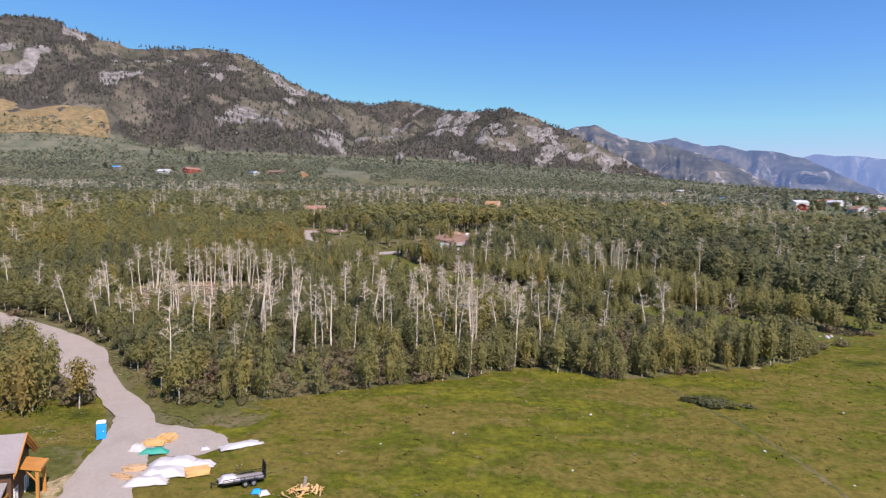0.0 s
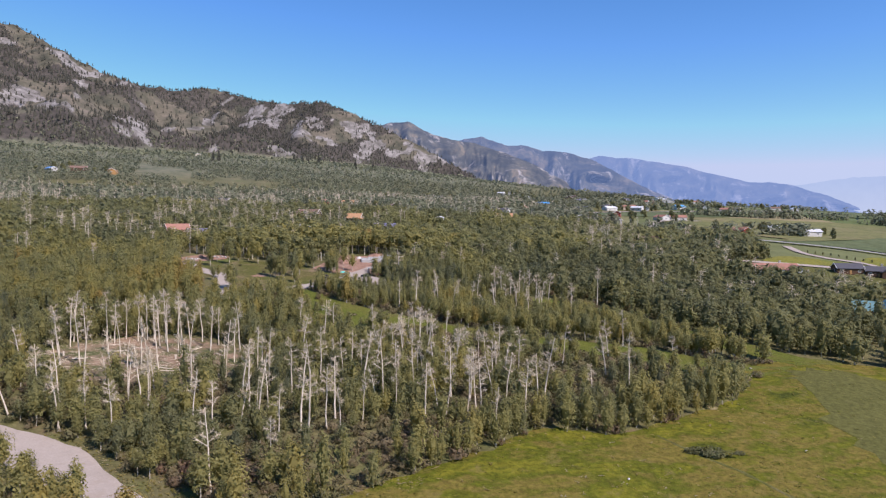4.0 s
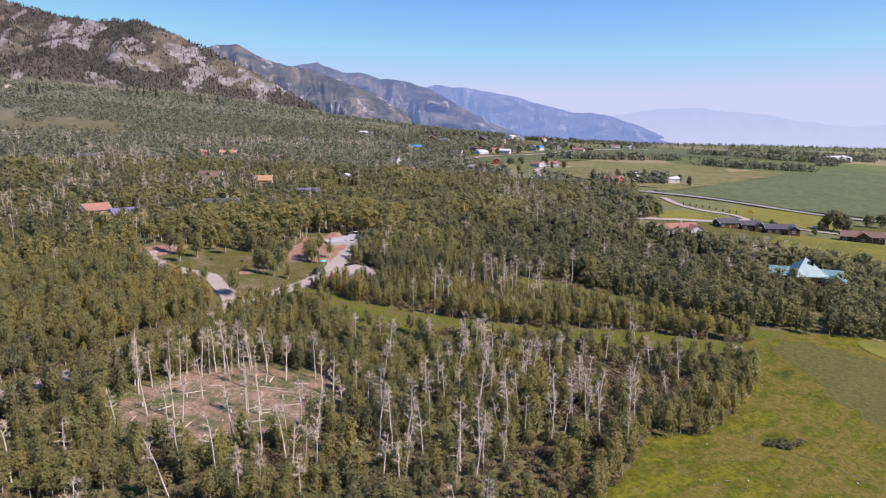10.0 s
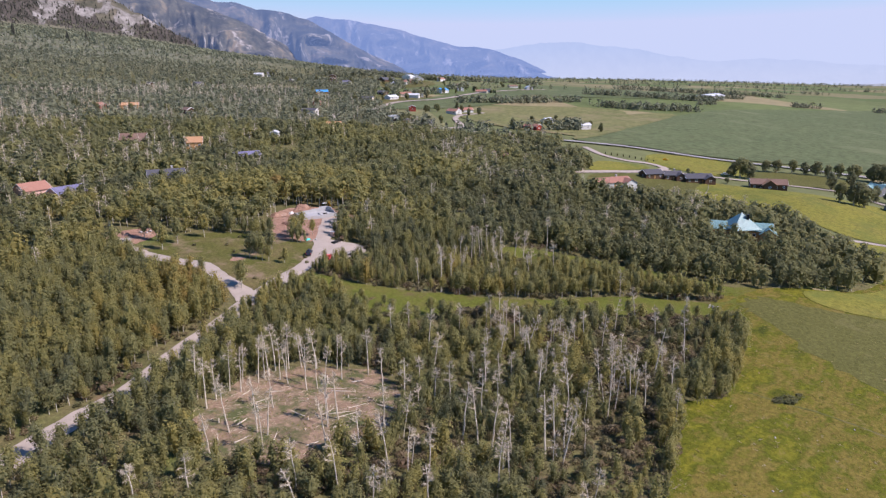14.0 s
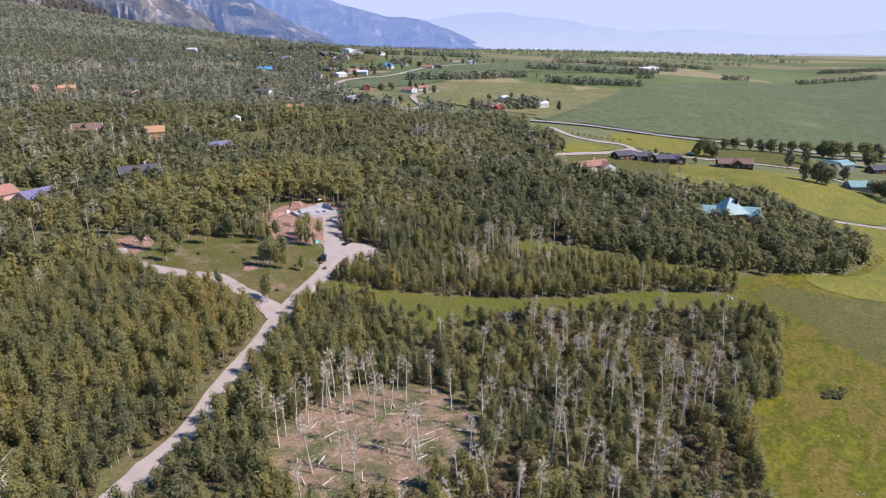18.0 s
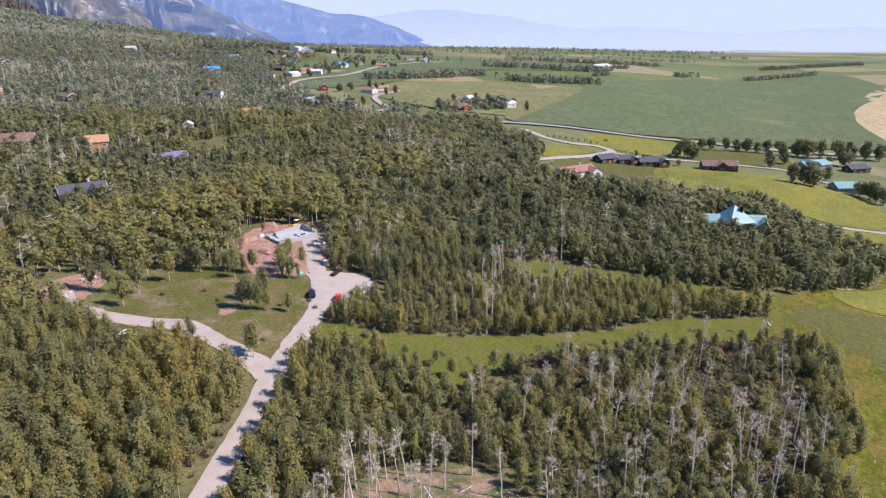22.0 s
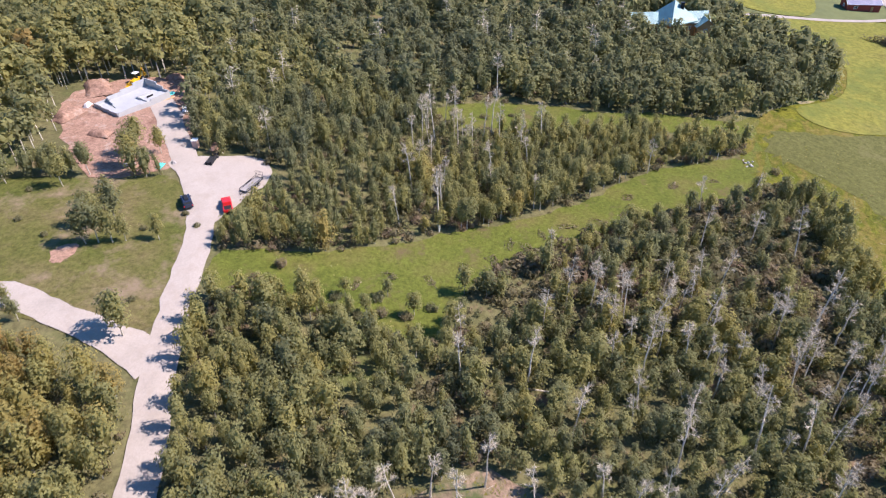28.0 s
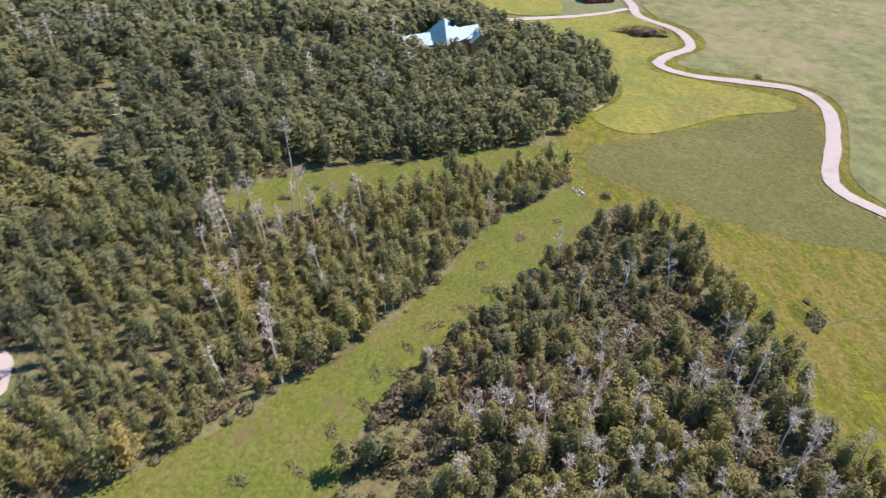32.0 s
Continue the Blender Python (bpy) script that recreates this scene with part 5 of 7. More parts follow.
# ---- fields and lanes of the valley ----
draped("crop_field", rounded([(378, 424), (735, 522), (1118, 562), (2000, 430), (1500, 230), (905, 216), (607, 148), (555, 182), (440, 296), (392, 366)], 4, True), 40, 0.8, M["crop"], "wide green crop field in the valley")
draped("stubble_field", rounded([(905, 214), (1500, 226), (1500, 40), (903, 60), (580, 120), (609, 146)], 4, True), 40, 0.8, M["stubble"], "pale grain stubble field in the valley")
draped("pasture", rounded([(470, 646), (674, 610), (640, 543), (400, 434), (378, 430), (352, 552)], 4, True), 25, 0.7, M["pasture"], "brownish dry pasture in the valley")
draped("dry_strip", rounded([(642, 541), (732, 523), (400, 418), (386, 430)], 4, True), 20, 1.0, M["pasture"], "strip of dry tan grass beside the crop field")
draped("green_field", rounded([(324, 652), (400, 720), (706, 866), (722, 778), (512, 666), (400, 640)], 4, True), 25, 0.7, M["crop"], "green field before the valley houses")
draped("green_field", rounded([(740, 880), (1000, 1000), (1500, 900), (1250, 760), (1000, 720), (760, 790)], 4, True), 40, 0.8, M["crop"], "far green field with hedges")
draped("yellow_field", rounded([(284, 334), (307, 322), (313, 309), (297, 305), (250, 314)], 5, True), 8, 0.3, M["yellow"], "yellow flowering field inside the lane's loop")
draped("yellow_field", rounded([(332, 323), (380, 340), (420, 291), (375, 262), (342, 264), (330, 296)], 5, True), 8, 0.3, M["yellow"], "yellow flowering field before the main road")
draped("yellow_hill", rounded([(304, 257), (314, 226), (338, 196), (352, 168), (338, 144), (300, 128), (262, 128), (248, 152), (256, 180), (250, 205), (262, 243)], 5, True), 8, 0.3, M["yellow"], "yellow flowering hay meadow on a rounded rise")
draped("yellow_meadow", rounded([(206, 143), (236, 158), (252, 132), (268, 98), (244, 82), (222, 82), (206, 98), (190, 100), (182, 84), (170, 60), (158, 58), (150, 84), (127, 118), (135, 132), (157, 119), (180, 115), (200, 118)], 5, True), 7, 0.24, M["yellow"], "yellow flowering meadow inside the bends of the lane")
draped("grass_field", rounded([(237, 305), (280, 294), (306, 260), (266, 244), (240, 232), (216, 258), (212, 284)], 5, True), 8, 0.25, M["dull"], "pale green grass behind the red-roofed house")
draped("grass_field", rounded([(356, 250), (398, 266), (441, 212), (392, 198)], 5, True), 10, 0.25, M["dull"], "pale green paddock before the ranch house")
draped("grass_field", rounded([(40, 20), (72, 42), (92, 56), (110, 60), (134, 50), (162, 40), (180, 46), (190, 70), (200, 88), (222, 70), (246, 70), (265, 82), (300, 82), (380, 60), (300, -60), (120, -80)], 5, True), 12, 0.2, M["pasture"], "brownish grass field beyond the winding lane")
MAIN = rounded([(255, 480), (310, 435), (349, 396), (380, 361), (403, 327), (425, 291), (474, 220), (540, 150), (620, 60)], 6)
ribbon("main_road", MAIN, 7.5, 1.1, M["asphalt"], "straight paved valley road", seed=6)
LANE = rounded([(200, 322), (243, 311), (289, 300), (320, 300), (326, 309), (324, 317), (313, 330), (314, 351), (330, 380)], 6)
ribbon("ranch_lane", LANE, 6.0, 0.5, M["gravel"], "gravel lane looping past the log ranch", seed=7)
LANE_3 = rounded([(318, 302), (318, 286), (335, 258), (348, 244), (376, 211), (386, 196), (372, 176), (366, 160)], 6)
ribbon("ranch_lane", LANE_3, 5.0, 0.5, M["gravel"], "gravel lane between ranch houses", seed=8)
ribbon("farm_lane", rounded([(300, 640), (388, 709), (494, 741), (695, 855), (900, 900)], 6), 7, 1.3, M["gravel"], "pale farm lane through green fields", seed=9)
ribbon("farm_lane", rounded([(225, 470), (240, 478), (262, 500), (300, 500), (350, 560), (420, 590)], 6), 6, 1.0, M["gravel"], "pale lane to the valley houses", seed=10)
ribbon("side_lane", rounded([(195, 560), (215, 580), (222, 600), (240, 612)], 6), 6, 0.9, M["gravel"], "pale drive through the wood", seed=11)
draped("house_yard", rounded([(500, 1000), (600, 1100), (780, 1130), (700, 1000), (560, 930)], 4, True), 30, 0.7, M["yard"], "grass yards among the valley houses")
draped("house_yard", rounded([(330, 800), (460, 800), (500, 770), (400, 720), (330, 690)], 4, True), 25, 0.7, M["yard"], "grass yards among the nearer valley houses")


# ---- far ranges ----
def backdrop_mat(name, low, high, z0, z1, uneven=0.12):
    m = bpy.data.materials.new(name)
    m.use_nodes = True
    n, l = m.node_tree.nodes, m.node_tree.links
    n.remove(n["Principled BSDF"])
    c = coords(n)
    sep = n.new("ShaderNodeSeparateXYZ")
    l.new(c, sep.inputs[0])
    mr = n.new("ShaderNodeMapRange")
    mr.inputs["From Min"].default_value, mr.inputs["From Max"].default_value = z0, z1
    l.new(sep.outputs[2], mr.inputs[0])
    # haze put into the colour by height; the whole sheet glows, unlit
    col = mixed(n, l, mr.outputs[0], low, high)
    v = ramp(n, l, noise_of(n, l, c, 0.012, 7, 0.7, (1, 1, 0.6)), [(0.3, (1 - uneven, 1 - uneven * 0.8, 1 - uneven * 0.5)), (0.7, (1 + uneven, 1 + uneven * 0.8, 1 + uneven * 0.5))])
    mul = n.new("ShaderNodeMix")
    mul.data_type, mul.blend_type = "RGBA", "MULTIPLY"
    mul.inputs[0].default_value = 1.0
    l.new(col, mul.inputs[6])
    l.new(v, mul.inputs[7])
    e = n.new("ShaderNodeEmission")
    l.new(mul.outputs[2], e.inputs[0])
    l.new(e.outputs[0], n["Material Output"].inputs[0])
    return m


def far_range(r, bearings_el, material, label, seed, rough=0.30, name="far_mountains", category="mountains"):
    a = np.arange(bearings_el[0][0], bearings_el[-1][0], 0.12)
    el = np.interp(a, *zip(*bearings_el)) + (hills(a * 100, a * 0 + seed * 31.0, 260, 5, seed) - 0.5) * rough
    top = 60 + r * np.tan(np.radians(el))
    verts, n = [], len(a)
    for k in range(4):
        q = r - 260 * (1 - k / 3)
        z = -60 + (top + 60) * (k / 3) ** 0.8
        verts.append(np.column_stack([q * np.sin(np.radians(a)), q * np.cos(np.radians(a)), z]))
    faces = [(k * n + i, k * n + i + 1, (k + 1) * n + i + 1, (k + 1) * n + i) for k in range(3) for i in range(n - 1)]
    me = mesh_of(name, np.vstack(verts), faces, [material], True)
    return tagged(new(name, me), label, category, kind="structure")


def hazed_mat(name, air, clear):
    """Timbered, rocky range with its haze put in as emission over a dimmed colour."""
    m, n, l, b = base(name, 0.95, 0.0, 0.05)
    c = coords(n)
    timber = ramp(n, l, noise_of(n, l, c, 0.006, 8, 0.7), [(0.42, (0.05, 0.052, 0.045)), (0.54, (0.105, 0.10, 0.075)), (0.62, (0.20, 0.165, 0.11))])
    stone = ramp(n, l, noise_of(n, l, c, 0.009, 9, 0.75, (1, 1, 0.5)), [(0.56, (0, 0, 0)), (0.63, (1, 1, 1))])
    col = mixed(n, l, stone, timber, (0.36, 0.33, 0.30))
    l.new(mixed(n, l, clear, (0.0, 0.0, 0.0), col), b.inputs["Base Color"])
    # blue glow painted over the slopes for the haze before them
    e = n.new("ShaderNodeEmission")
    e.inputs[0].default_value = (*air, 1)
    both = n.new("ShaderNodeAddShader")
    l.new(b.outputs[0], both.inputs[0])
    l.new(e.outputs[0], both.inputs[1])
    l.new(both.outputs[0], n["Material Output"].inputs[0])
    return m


def far_slopes(r, crest, depth, material, label, seed):
    """A distant range with spurs and gullies running down from its crest."""
    a = np.arange(crest[0][0], crest[-1][0], 0.1)
    el = np.interp(a, *zip(*crest)) + (hills(a * 100, a * 0 + seed * 31.0, 160, 4, seed) - 0.5) * 0.22
    t = np.linspace(0, 1, 40)[:, None]
    spur = hills(a[None, :] * 100 + 420 * (1 - t) + 60 * np.sin(7 * t + a[None, :]), t * 240 + seed * 17.0, 260, 5, seed + 40)
    out = depth * (1 - t) ** 0.9 + depth * 0.9 * (spur - 0.55) * np.sin(np.pi * np.clip(t * 0.94 + 0.03, 0, 1))
    q = r - out
    z = -40 + (24 + r * np.tan(np.radians(el))[None, :] + 40) * t ** 0.95
    b = np.radians(a)[None, :]
    verts = np.stack([q * np.sin(b), q * np.cos(b), z + 0 * q], -1).reshape(-1, 3)
    n = len(a)
    faces = [(k * n + i, k * n + i + 1, (k + 1) * n + i + 1, (k + 1) * n + i) for k in range(39) for i in range(n - 1)]
    me = mesh_of("far_mountains", verts, faces, [material], True)
    return tagged(new("far_mountains", me), label, "mountains", kind="structure")


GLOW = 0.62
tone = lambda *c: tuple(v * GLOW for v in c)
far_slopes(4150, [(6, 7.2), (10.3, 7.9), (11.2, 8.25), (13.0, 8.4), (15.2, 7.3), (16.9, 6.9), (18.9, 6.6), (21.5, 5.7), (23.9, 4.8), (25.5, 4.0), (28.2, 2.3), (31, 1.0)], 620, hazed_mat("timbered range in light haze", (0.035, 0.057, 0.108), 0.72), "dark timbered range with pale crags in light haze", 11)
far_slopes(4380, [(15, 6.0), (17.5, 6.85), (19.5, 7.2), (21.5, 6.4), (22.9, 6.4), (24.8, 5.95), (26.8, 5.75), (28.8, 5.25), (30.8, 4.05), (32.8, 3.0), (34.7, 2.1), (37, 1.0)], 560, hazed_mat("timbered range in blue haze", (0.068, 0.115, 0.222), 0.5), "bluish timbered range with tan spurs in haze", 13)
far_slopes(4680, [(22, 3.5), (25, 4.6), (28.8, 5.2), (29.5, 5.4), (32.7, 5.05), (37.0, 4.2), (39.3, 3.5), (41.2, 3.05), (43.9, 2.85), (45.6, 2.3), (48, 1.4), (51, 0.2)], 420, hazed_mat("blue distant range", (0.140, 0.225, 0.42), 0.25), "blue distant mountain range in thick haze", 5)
# two glowing backdrop sheets, their pale blue painted in as thick haze
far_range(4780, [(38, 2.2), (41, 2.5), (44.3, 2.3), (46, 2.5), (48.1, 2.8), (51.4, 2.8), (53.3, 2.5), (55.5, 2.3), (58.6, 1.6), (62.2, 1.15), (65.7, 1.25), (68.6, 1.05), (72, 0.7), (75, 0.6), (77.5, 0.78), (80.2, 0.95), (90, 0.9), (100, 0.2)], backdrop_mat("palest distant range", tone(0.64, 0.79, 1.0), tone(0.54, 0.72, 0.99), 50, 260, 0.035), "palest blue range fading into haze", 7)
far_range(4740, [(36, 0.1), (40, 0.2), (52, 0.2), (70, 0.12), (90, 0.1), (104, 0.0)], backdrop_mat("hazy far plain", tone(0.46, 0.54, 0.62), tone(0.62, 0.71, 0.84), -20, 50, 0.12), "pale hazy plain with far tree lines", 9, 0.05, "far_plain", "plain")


# ---- dead aspens ----
def snag_meshes(seed, h=1.0):
    """Trunk, limbs and twigs of a dead aspen of height 1."""
    r = np.random.RandomState(seed)
    n = 7
    lean = r.normal(0, 0.035, 2)
    c = [np.zeros(3)]
    for k in range(n):
        c.append(c[-1] + np.array([*(lean * (0.6 + 0.8 * k / n) / n * 2.2 + r.normal(0, 0.006, 2)), 1.0 / n]))
    rad = np.linspace(0.0135, 0.0035, n + 1) * r.uniform(0.9, 1.2)
    tr, sides = Solid(), 6
    ring = [tuple(np.array(c[k]) + np.array([math.cos(i * 2 * math.pi / sides), math.sin(i * 2 * math.pi / sides), 0]) * rad[k]) for k in range(n + 1) for i in range(sides)]
    tr.add(ring, [(k * sides + i, k * sides + (i + 1) % sides, (k + 1) * sides + (i + 1) % sides, (k + 1) * sides + i) for k in range(n) for i in range(sides)] + [tuple(range(n * sides, (n + 1) * sides))])
    limbs, twigs = Solid(), []
    full = r.uniform(0.5, 0.72)
    for k in range(r.randint(9, 16)):
        t = full + (0.97 - full) * r.rand() ** 0.8
        i = min(int(t * n), n - 1)
        a = np.array(c[i]) + (np.array(c[i + 1]) - np.array(c[i])) * (t * n - i)
        ang = r.uniform(0, 6.28)
        ln = r.uniform(0.06, 0.15) * (1.15 - t)  * 1.5 + 0.025
        d = np.array([math.cos(ang), math.sin(ang), r.uniform(0.15, 0.9)])
        mid = a + d * ln * 0.5
        end = mid + (d + np.array([0, 0, r.uniform(-0.2, 0.5)])) * ln * 0.5
        limbs.bar(a, mid, 0.0028, 0.002, 4)
        limbs.bar(mid, end, 0.002, 0.0009, 3)
        for _ in range(24):
            s = mid + (end - mid) * r.uniform(-0.3, 1.0)
            q = d * 0.5 + r.normal(0, 0.65, 3)
            q = q / np.linalg.norm(q) * r.uniform(0.035, 0.085)
            w = np.cross(q, r.normal(0, 1, 3))
            w = w / np.linalg.norm(w) * 0.0029
            twigs.append((s - w, s + w, s + q))
    return tr.mesh("dead_trunk", M["deadwood"]), limbs.mesh("dead_limbs", M["deadwood"]), soup("dead_twigs", np.array(twigs), [M["twigs"]])


SNAGS = [snag_meshes(900 + k) for k in range(12)]


def dead_aspen(x, y, h, k, turn, lean=0.0, group="bleached dead aspens"):
    t = new("dead_aspen")
    t.matrix_world = pose(x, y, height(x, y) - 0.15, lean, 0, turn) @ Matrix.Diagonal((h, h, h, 1))
    for nm, me in zip(("trunk", "limb_crown", "twig_crown"), SNAGS[k % 12]):
        tagged(part(nm, me, None, t), kind="" if nm == "trunk" else "stuff")
    size = "tall" if h > 11 else "slender"
    how = "leaning " if abs(lean) > 6 else ""
    return tagged(t, f"{size} {how}dead aspen with bleached trunk and bare twigs", "dead tree", group)


IN_CLEARING = [(-82.7, 161), (-74, 156), (-72, 162.5), (-65, 169), (-58, 179), (-56.5, 178.5), (-63.4, 149.6), (-59, 156.5), (-58, 158.6), (-55.6, 157.6), (-50.5, 171.4), (-49.7, 148.6), (-41.7, 151.7), (-35, 154.4), (-32.7, 146.4), (-41.5, 146.4), (-59.4, 143.3), (-76.7, 165.6), (-70.8, 160.5), (-55.2, 171.4), (-52.8, 170.7), (-45.7, 171.3), (-38.8, 170), (-40, 162.3), (-48, 144.3), (-34, 150.4), (-61, 181), (-63, 180), (-66, 182), (-54, 182), (-51, 181), (-48, 179), (-70, 180), (-74, 178), (-77, 176), (-44, 176), (-59.5, 181.5), (-57, 183), (-68, 178.5), (-52.5, 176.5), (-57.5, 176)]
for i, (sx, sy) in enumerate(IN_CLEARING):
    dead_aspen(sx, sy, 9.8 + 2.8 * ((i * 7) % 5) / 4, i, i * 77 % 360, (i % 7 == 3) * 5)
r2 = np.random.RandomState(77)
snag_x, snag_y = grown(4.6, -110, 90, 100, 245, r2)
belt = hills(snag_x, snag_y, 26, 2, 83, False)
zone = 0.5 * np.exp(-(((snag_x - 36) / 20) ** 2 + ((snag_y - 146) / 16) ** 2)) + 0.72 * np.exp(-(((snag_x - 14) / 48) ** 2 + ((snag_y - 148) / 34) ** 2)) + 0.38 * np.exp(-(((snag_x + 62) / 42) ** 2 + ((snag_y - 130) / 34) ** 2)) + 0.75 * np.exp(-(((snag_x - 48) / 30) ** 2 + ((snag_y - 208) / 18) ** 2))
keep = ~open_ground(snag_x, snag_y, 0.5) & in_view(snag_x, snag_y) & (r2.rand(len(snag_x)) < zone * (0.20 + 0.9 * smooth((belt - 0.42) / 0.25)))
for i, (sx, sy) in enumerate(zip(snag_x[keep], snag_y[keep])):
    if i < 280:
        dead_aspen(sx, sy, float(np.clip(r2.normal(11.2, 1.6), 7, 14.5)), int(r2.randint(12)), float(r2.uniform(0, 360)), float(r2.normal(0, 4)))

# pale dead stems scattered through the farther woods
far_snag = []
for me_set in range(6):
    s = stem(1.0, 0.013, 0.004, 4, 0.05, 700 + me_set, 4)
    tw = []
    r = np.random.RandomState(740 + me_set)
    for _ in range(46):
        a = np.array([0, 0, r.uniform(0.55, 1.0)]) + np.append(r.normal(0, 0.05, 2), 0)
        q = np.array([*r.normal(0, 0.09, 2), r.uniform(-0.02, 0.10)])
        w = np.cross(q, r.normal(0, 1, 3))
        w = w / np.linalg.norm(w) * 0.006
        tw.append((a - w, a + w, a + q))
    far_snag.append((np.concatenate([s, np.array(tw)]), len(s)))
x, y = grown(9.0, -420, 330, 190, 900, r2)
belt = hills(x, y, 60, 3, 89, False)
p = 0.09 + 0.75 * smooth((belt - 0.52) / 0.2)
keep = ~open_ground(x, y) & in_view(x, y) & (r2.rand(len(x)) < p) & ~((x < 90) & (y < 245) & (x > -110))
x, y = x[keep], y[keep]
tr, ix, tn = planted(far_snag, x, y, land(x, y) - 0.2, r2.uniform(8.5, 13, len(x)), r2.uniform(0.9, 1.4, len(x)), r2.uniform(0, 6.3, len(x)), np.zeros(len(x)), 0, r2)
tagged(new("dead_wood_belt", soup("dead_wood_belt", tr, [M["twigs"], M["deadwood"]], ix)), "bleached dead aspens scattered through the woods", "dead trees", kind="stuff")


# ---- brush, shrubs ----
brush_shapes = [(np.concatenate([leaf_triangles(*(lambda d: (d * np.array([0.55, 0.55, 0.42]) * np.random.RandomState(k).uniform(0.6, 1.0, (84, 1)) + np.array([0, 0, 0.42]), d))(np.random.RandomState(500 + k).normal(0, 1, (84, 3)) / np.linalg.norm(np.random.RandomState(500 + k).normal(0, 1, (84, 3)), axis=1)[:, None]), 0.18, np.random.RandomState(520 + k))]), 0) for k in range(6)]
x, y = grown(2.1, -125, 110, 88, 260, r2)
brown = hills(x, y, 22, 2, 53, False)
edge = (from_line(x, y, ROAD) < 8) | (from_line(x, y, np.vstack([STRIP, STRIP[:1]])) < 3.5) | (from_line(x, y, np.array(WOODLAND[:14])) < 5)
keep = ~open_ground(x, y, 0.2) & in_view(x, y) & ((inside(x, y, YOUNG) & (brown > 0.42 - 0.12 * smooth((x - 5) / 20))) | (inside(x, y, ROW_2) & (brown > 0.42)) | (np.exp(-(((x - 55) / 24) ** 2 + ((y - 216) / 12) ** 2)) > 0.5) | (edge & (r2.rand(len(x)) < 0.5)) | (r2.rand(len(x)) < 0.16))
x, y = x[keep], y[keep]
hh = np.clip(r2.normal(1.6, 0.5, len(x)) * (1 + 0.35 * inside(x, y, YOUNG) * (x > 0)), 0.6, 3.4)
tt = np.clip(0.40 + 0.9 * (hills(x, y, 16, 2, 57, False) - 0.45) + r2.normal(0, 0.14, len(x)), 0, 1)
tr, ix, tn = planted(brush_shapes, x, y, land(x, y) - 0.1, hh, r2.uniform(0.9, 1.5, len(x)), r2.uniform(0, 6.3, len(x)), tt, 0, r2)
tagged(new("brush", soup("brush", tr, [M["brush"]], ix, tn)), "brown and olive brush under the dead aspens", "brush", kind="stuff")


def shrub(x, y, w, d, h, tint, label, turn=0.0, n=260):
    r = np.random.RandomState(int(abs(x * 13 + y * 7)) % 9999)
    n = int(n * 1.5)
    dr = r.normal(0, 1, (n, 3))
    dr /= np.linalg.norm(dr, axis=1)[:, None]
    lob = 0.75 + 0.3 * np.sin(dr[:, 0] * 4 + x) * np.cos(dr[:, 1] * 5 + y)
    p = dr * np.array([w / 2, d / 2, h * 0.55]) * (lob * r.uniform(0.7, 1.05, n))[:, None] + np.array([0, 0, h * 0.42])
    t = thing("shrub", on_land(x, y, turn), label, "shrub")
    part("foliage", soup("foliage", leaf_triangles(p, dr * 0.5 + np.array([0, 0, 0.8]), min(w, d) * 0.05 + 0.09, r), [M["brush"]], None, np.clip(tint + r.normal(0, 0.08, n), 0, 1)), None, t)
    s = Solid()
    for k in range(5):
        s.bar((0.1 * k - 0.2, 0.05, -0.1), (r.normal(0, w * 0.2), r.normal(0, d * 0.2), h * 0.6), 0.05, 0.02, 4)
    part("stems", s, M["twigs"], t)
    return t


shrub(41.5, 101.5, 10.5, 4.6, 1.5, 0.05, "low spreading grey-green shrub in the open meadow", -25, 900)
shrub(47.5, 100.5, 3.0, 2.0, 0.8, 0.1, "small grey-green shrub in the open meadow", 0)
shrub(237, 94, 27, 10, 4.2, 0.45, "large dark bronze shrub inside the lane's bend", 78, 1800)
shrub(188, 60, 6, 4, 1.6, 0.2, "low dark shrub beside the winding lane", 0)
for i, (bx, by, bw) in enumerate([(16.5, 186.9, 4.2), (9.8, 188, 3.4), (17.5, 183.5, 3.0), (30, 178, 3.6), (49.9, 169, 3.6), (4, 192, 2.6), (-3, 196, 2.8), (36, 172, 3.0), (62, 160, 3.2), (-12, 207, 2.6), (24, 182, 2.4), (-6, 203, 2.2), (70, 151, 3.0), (42, 168, 2.4)]):
    shrub(bx, by, bw * (1.5 + 0.25 * (i % 4)), bw * (0.8 + 0.2 * (i % 3)), 0.4 + 0.1 * (i % 4), 0.3 + 0.1 * (i % 5), "low brownish shrub on the green strip", i * 40, 130)
for i, (bx, by) in enumerate([(-14, 241.5), (-12, 246), (-31, 262), (-20, 249), (-36, 236), (-22, 277), (-40, 275), (-30, 270)]):
    shrub(bx, by, 1.8, 1.6, 1.2, 0.2, "small green bush in the grass clearing", i * 50)
for bx, by, k in ((66, 128.5, 0.35), (73, 131, 0.6), (78, 134, 0.55), (84, 136.5, 0.4), (58, 124, 0.3)):
    shrub(bx, by, 4.6, 3.4, 2.0, k, "rounded bronze-green bush at the meadow's edge", 0, 300)

for i, (bx, by) in enumerate([(-12.7, 201.5), (-18.8, 202.4), (-21, 204.6), (-14.6, 195), (-16.6, 208), (-21, 211.4), (-24, 217.9), (-16, 199), (-10, 192), (-20, 207)]):
    shrub(bx, by, 3.4, 2.8, 1.7, 0.12 + 0.1 * (i % 4), "waist-high olive bush where the grass strip narrows", i * 33, 300)
    if i < 7:
        aspen(bx + 1.5, by - 1.0, 4.6 + 0.5 * (i % 4), 1.2, 4 + i, i * 47)

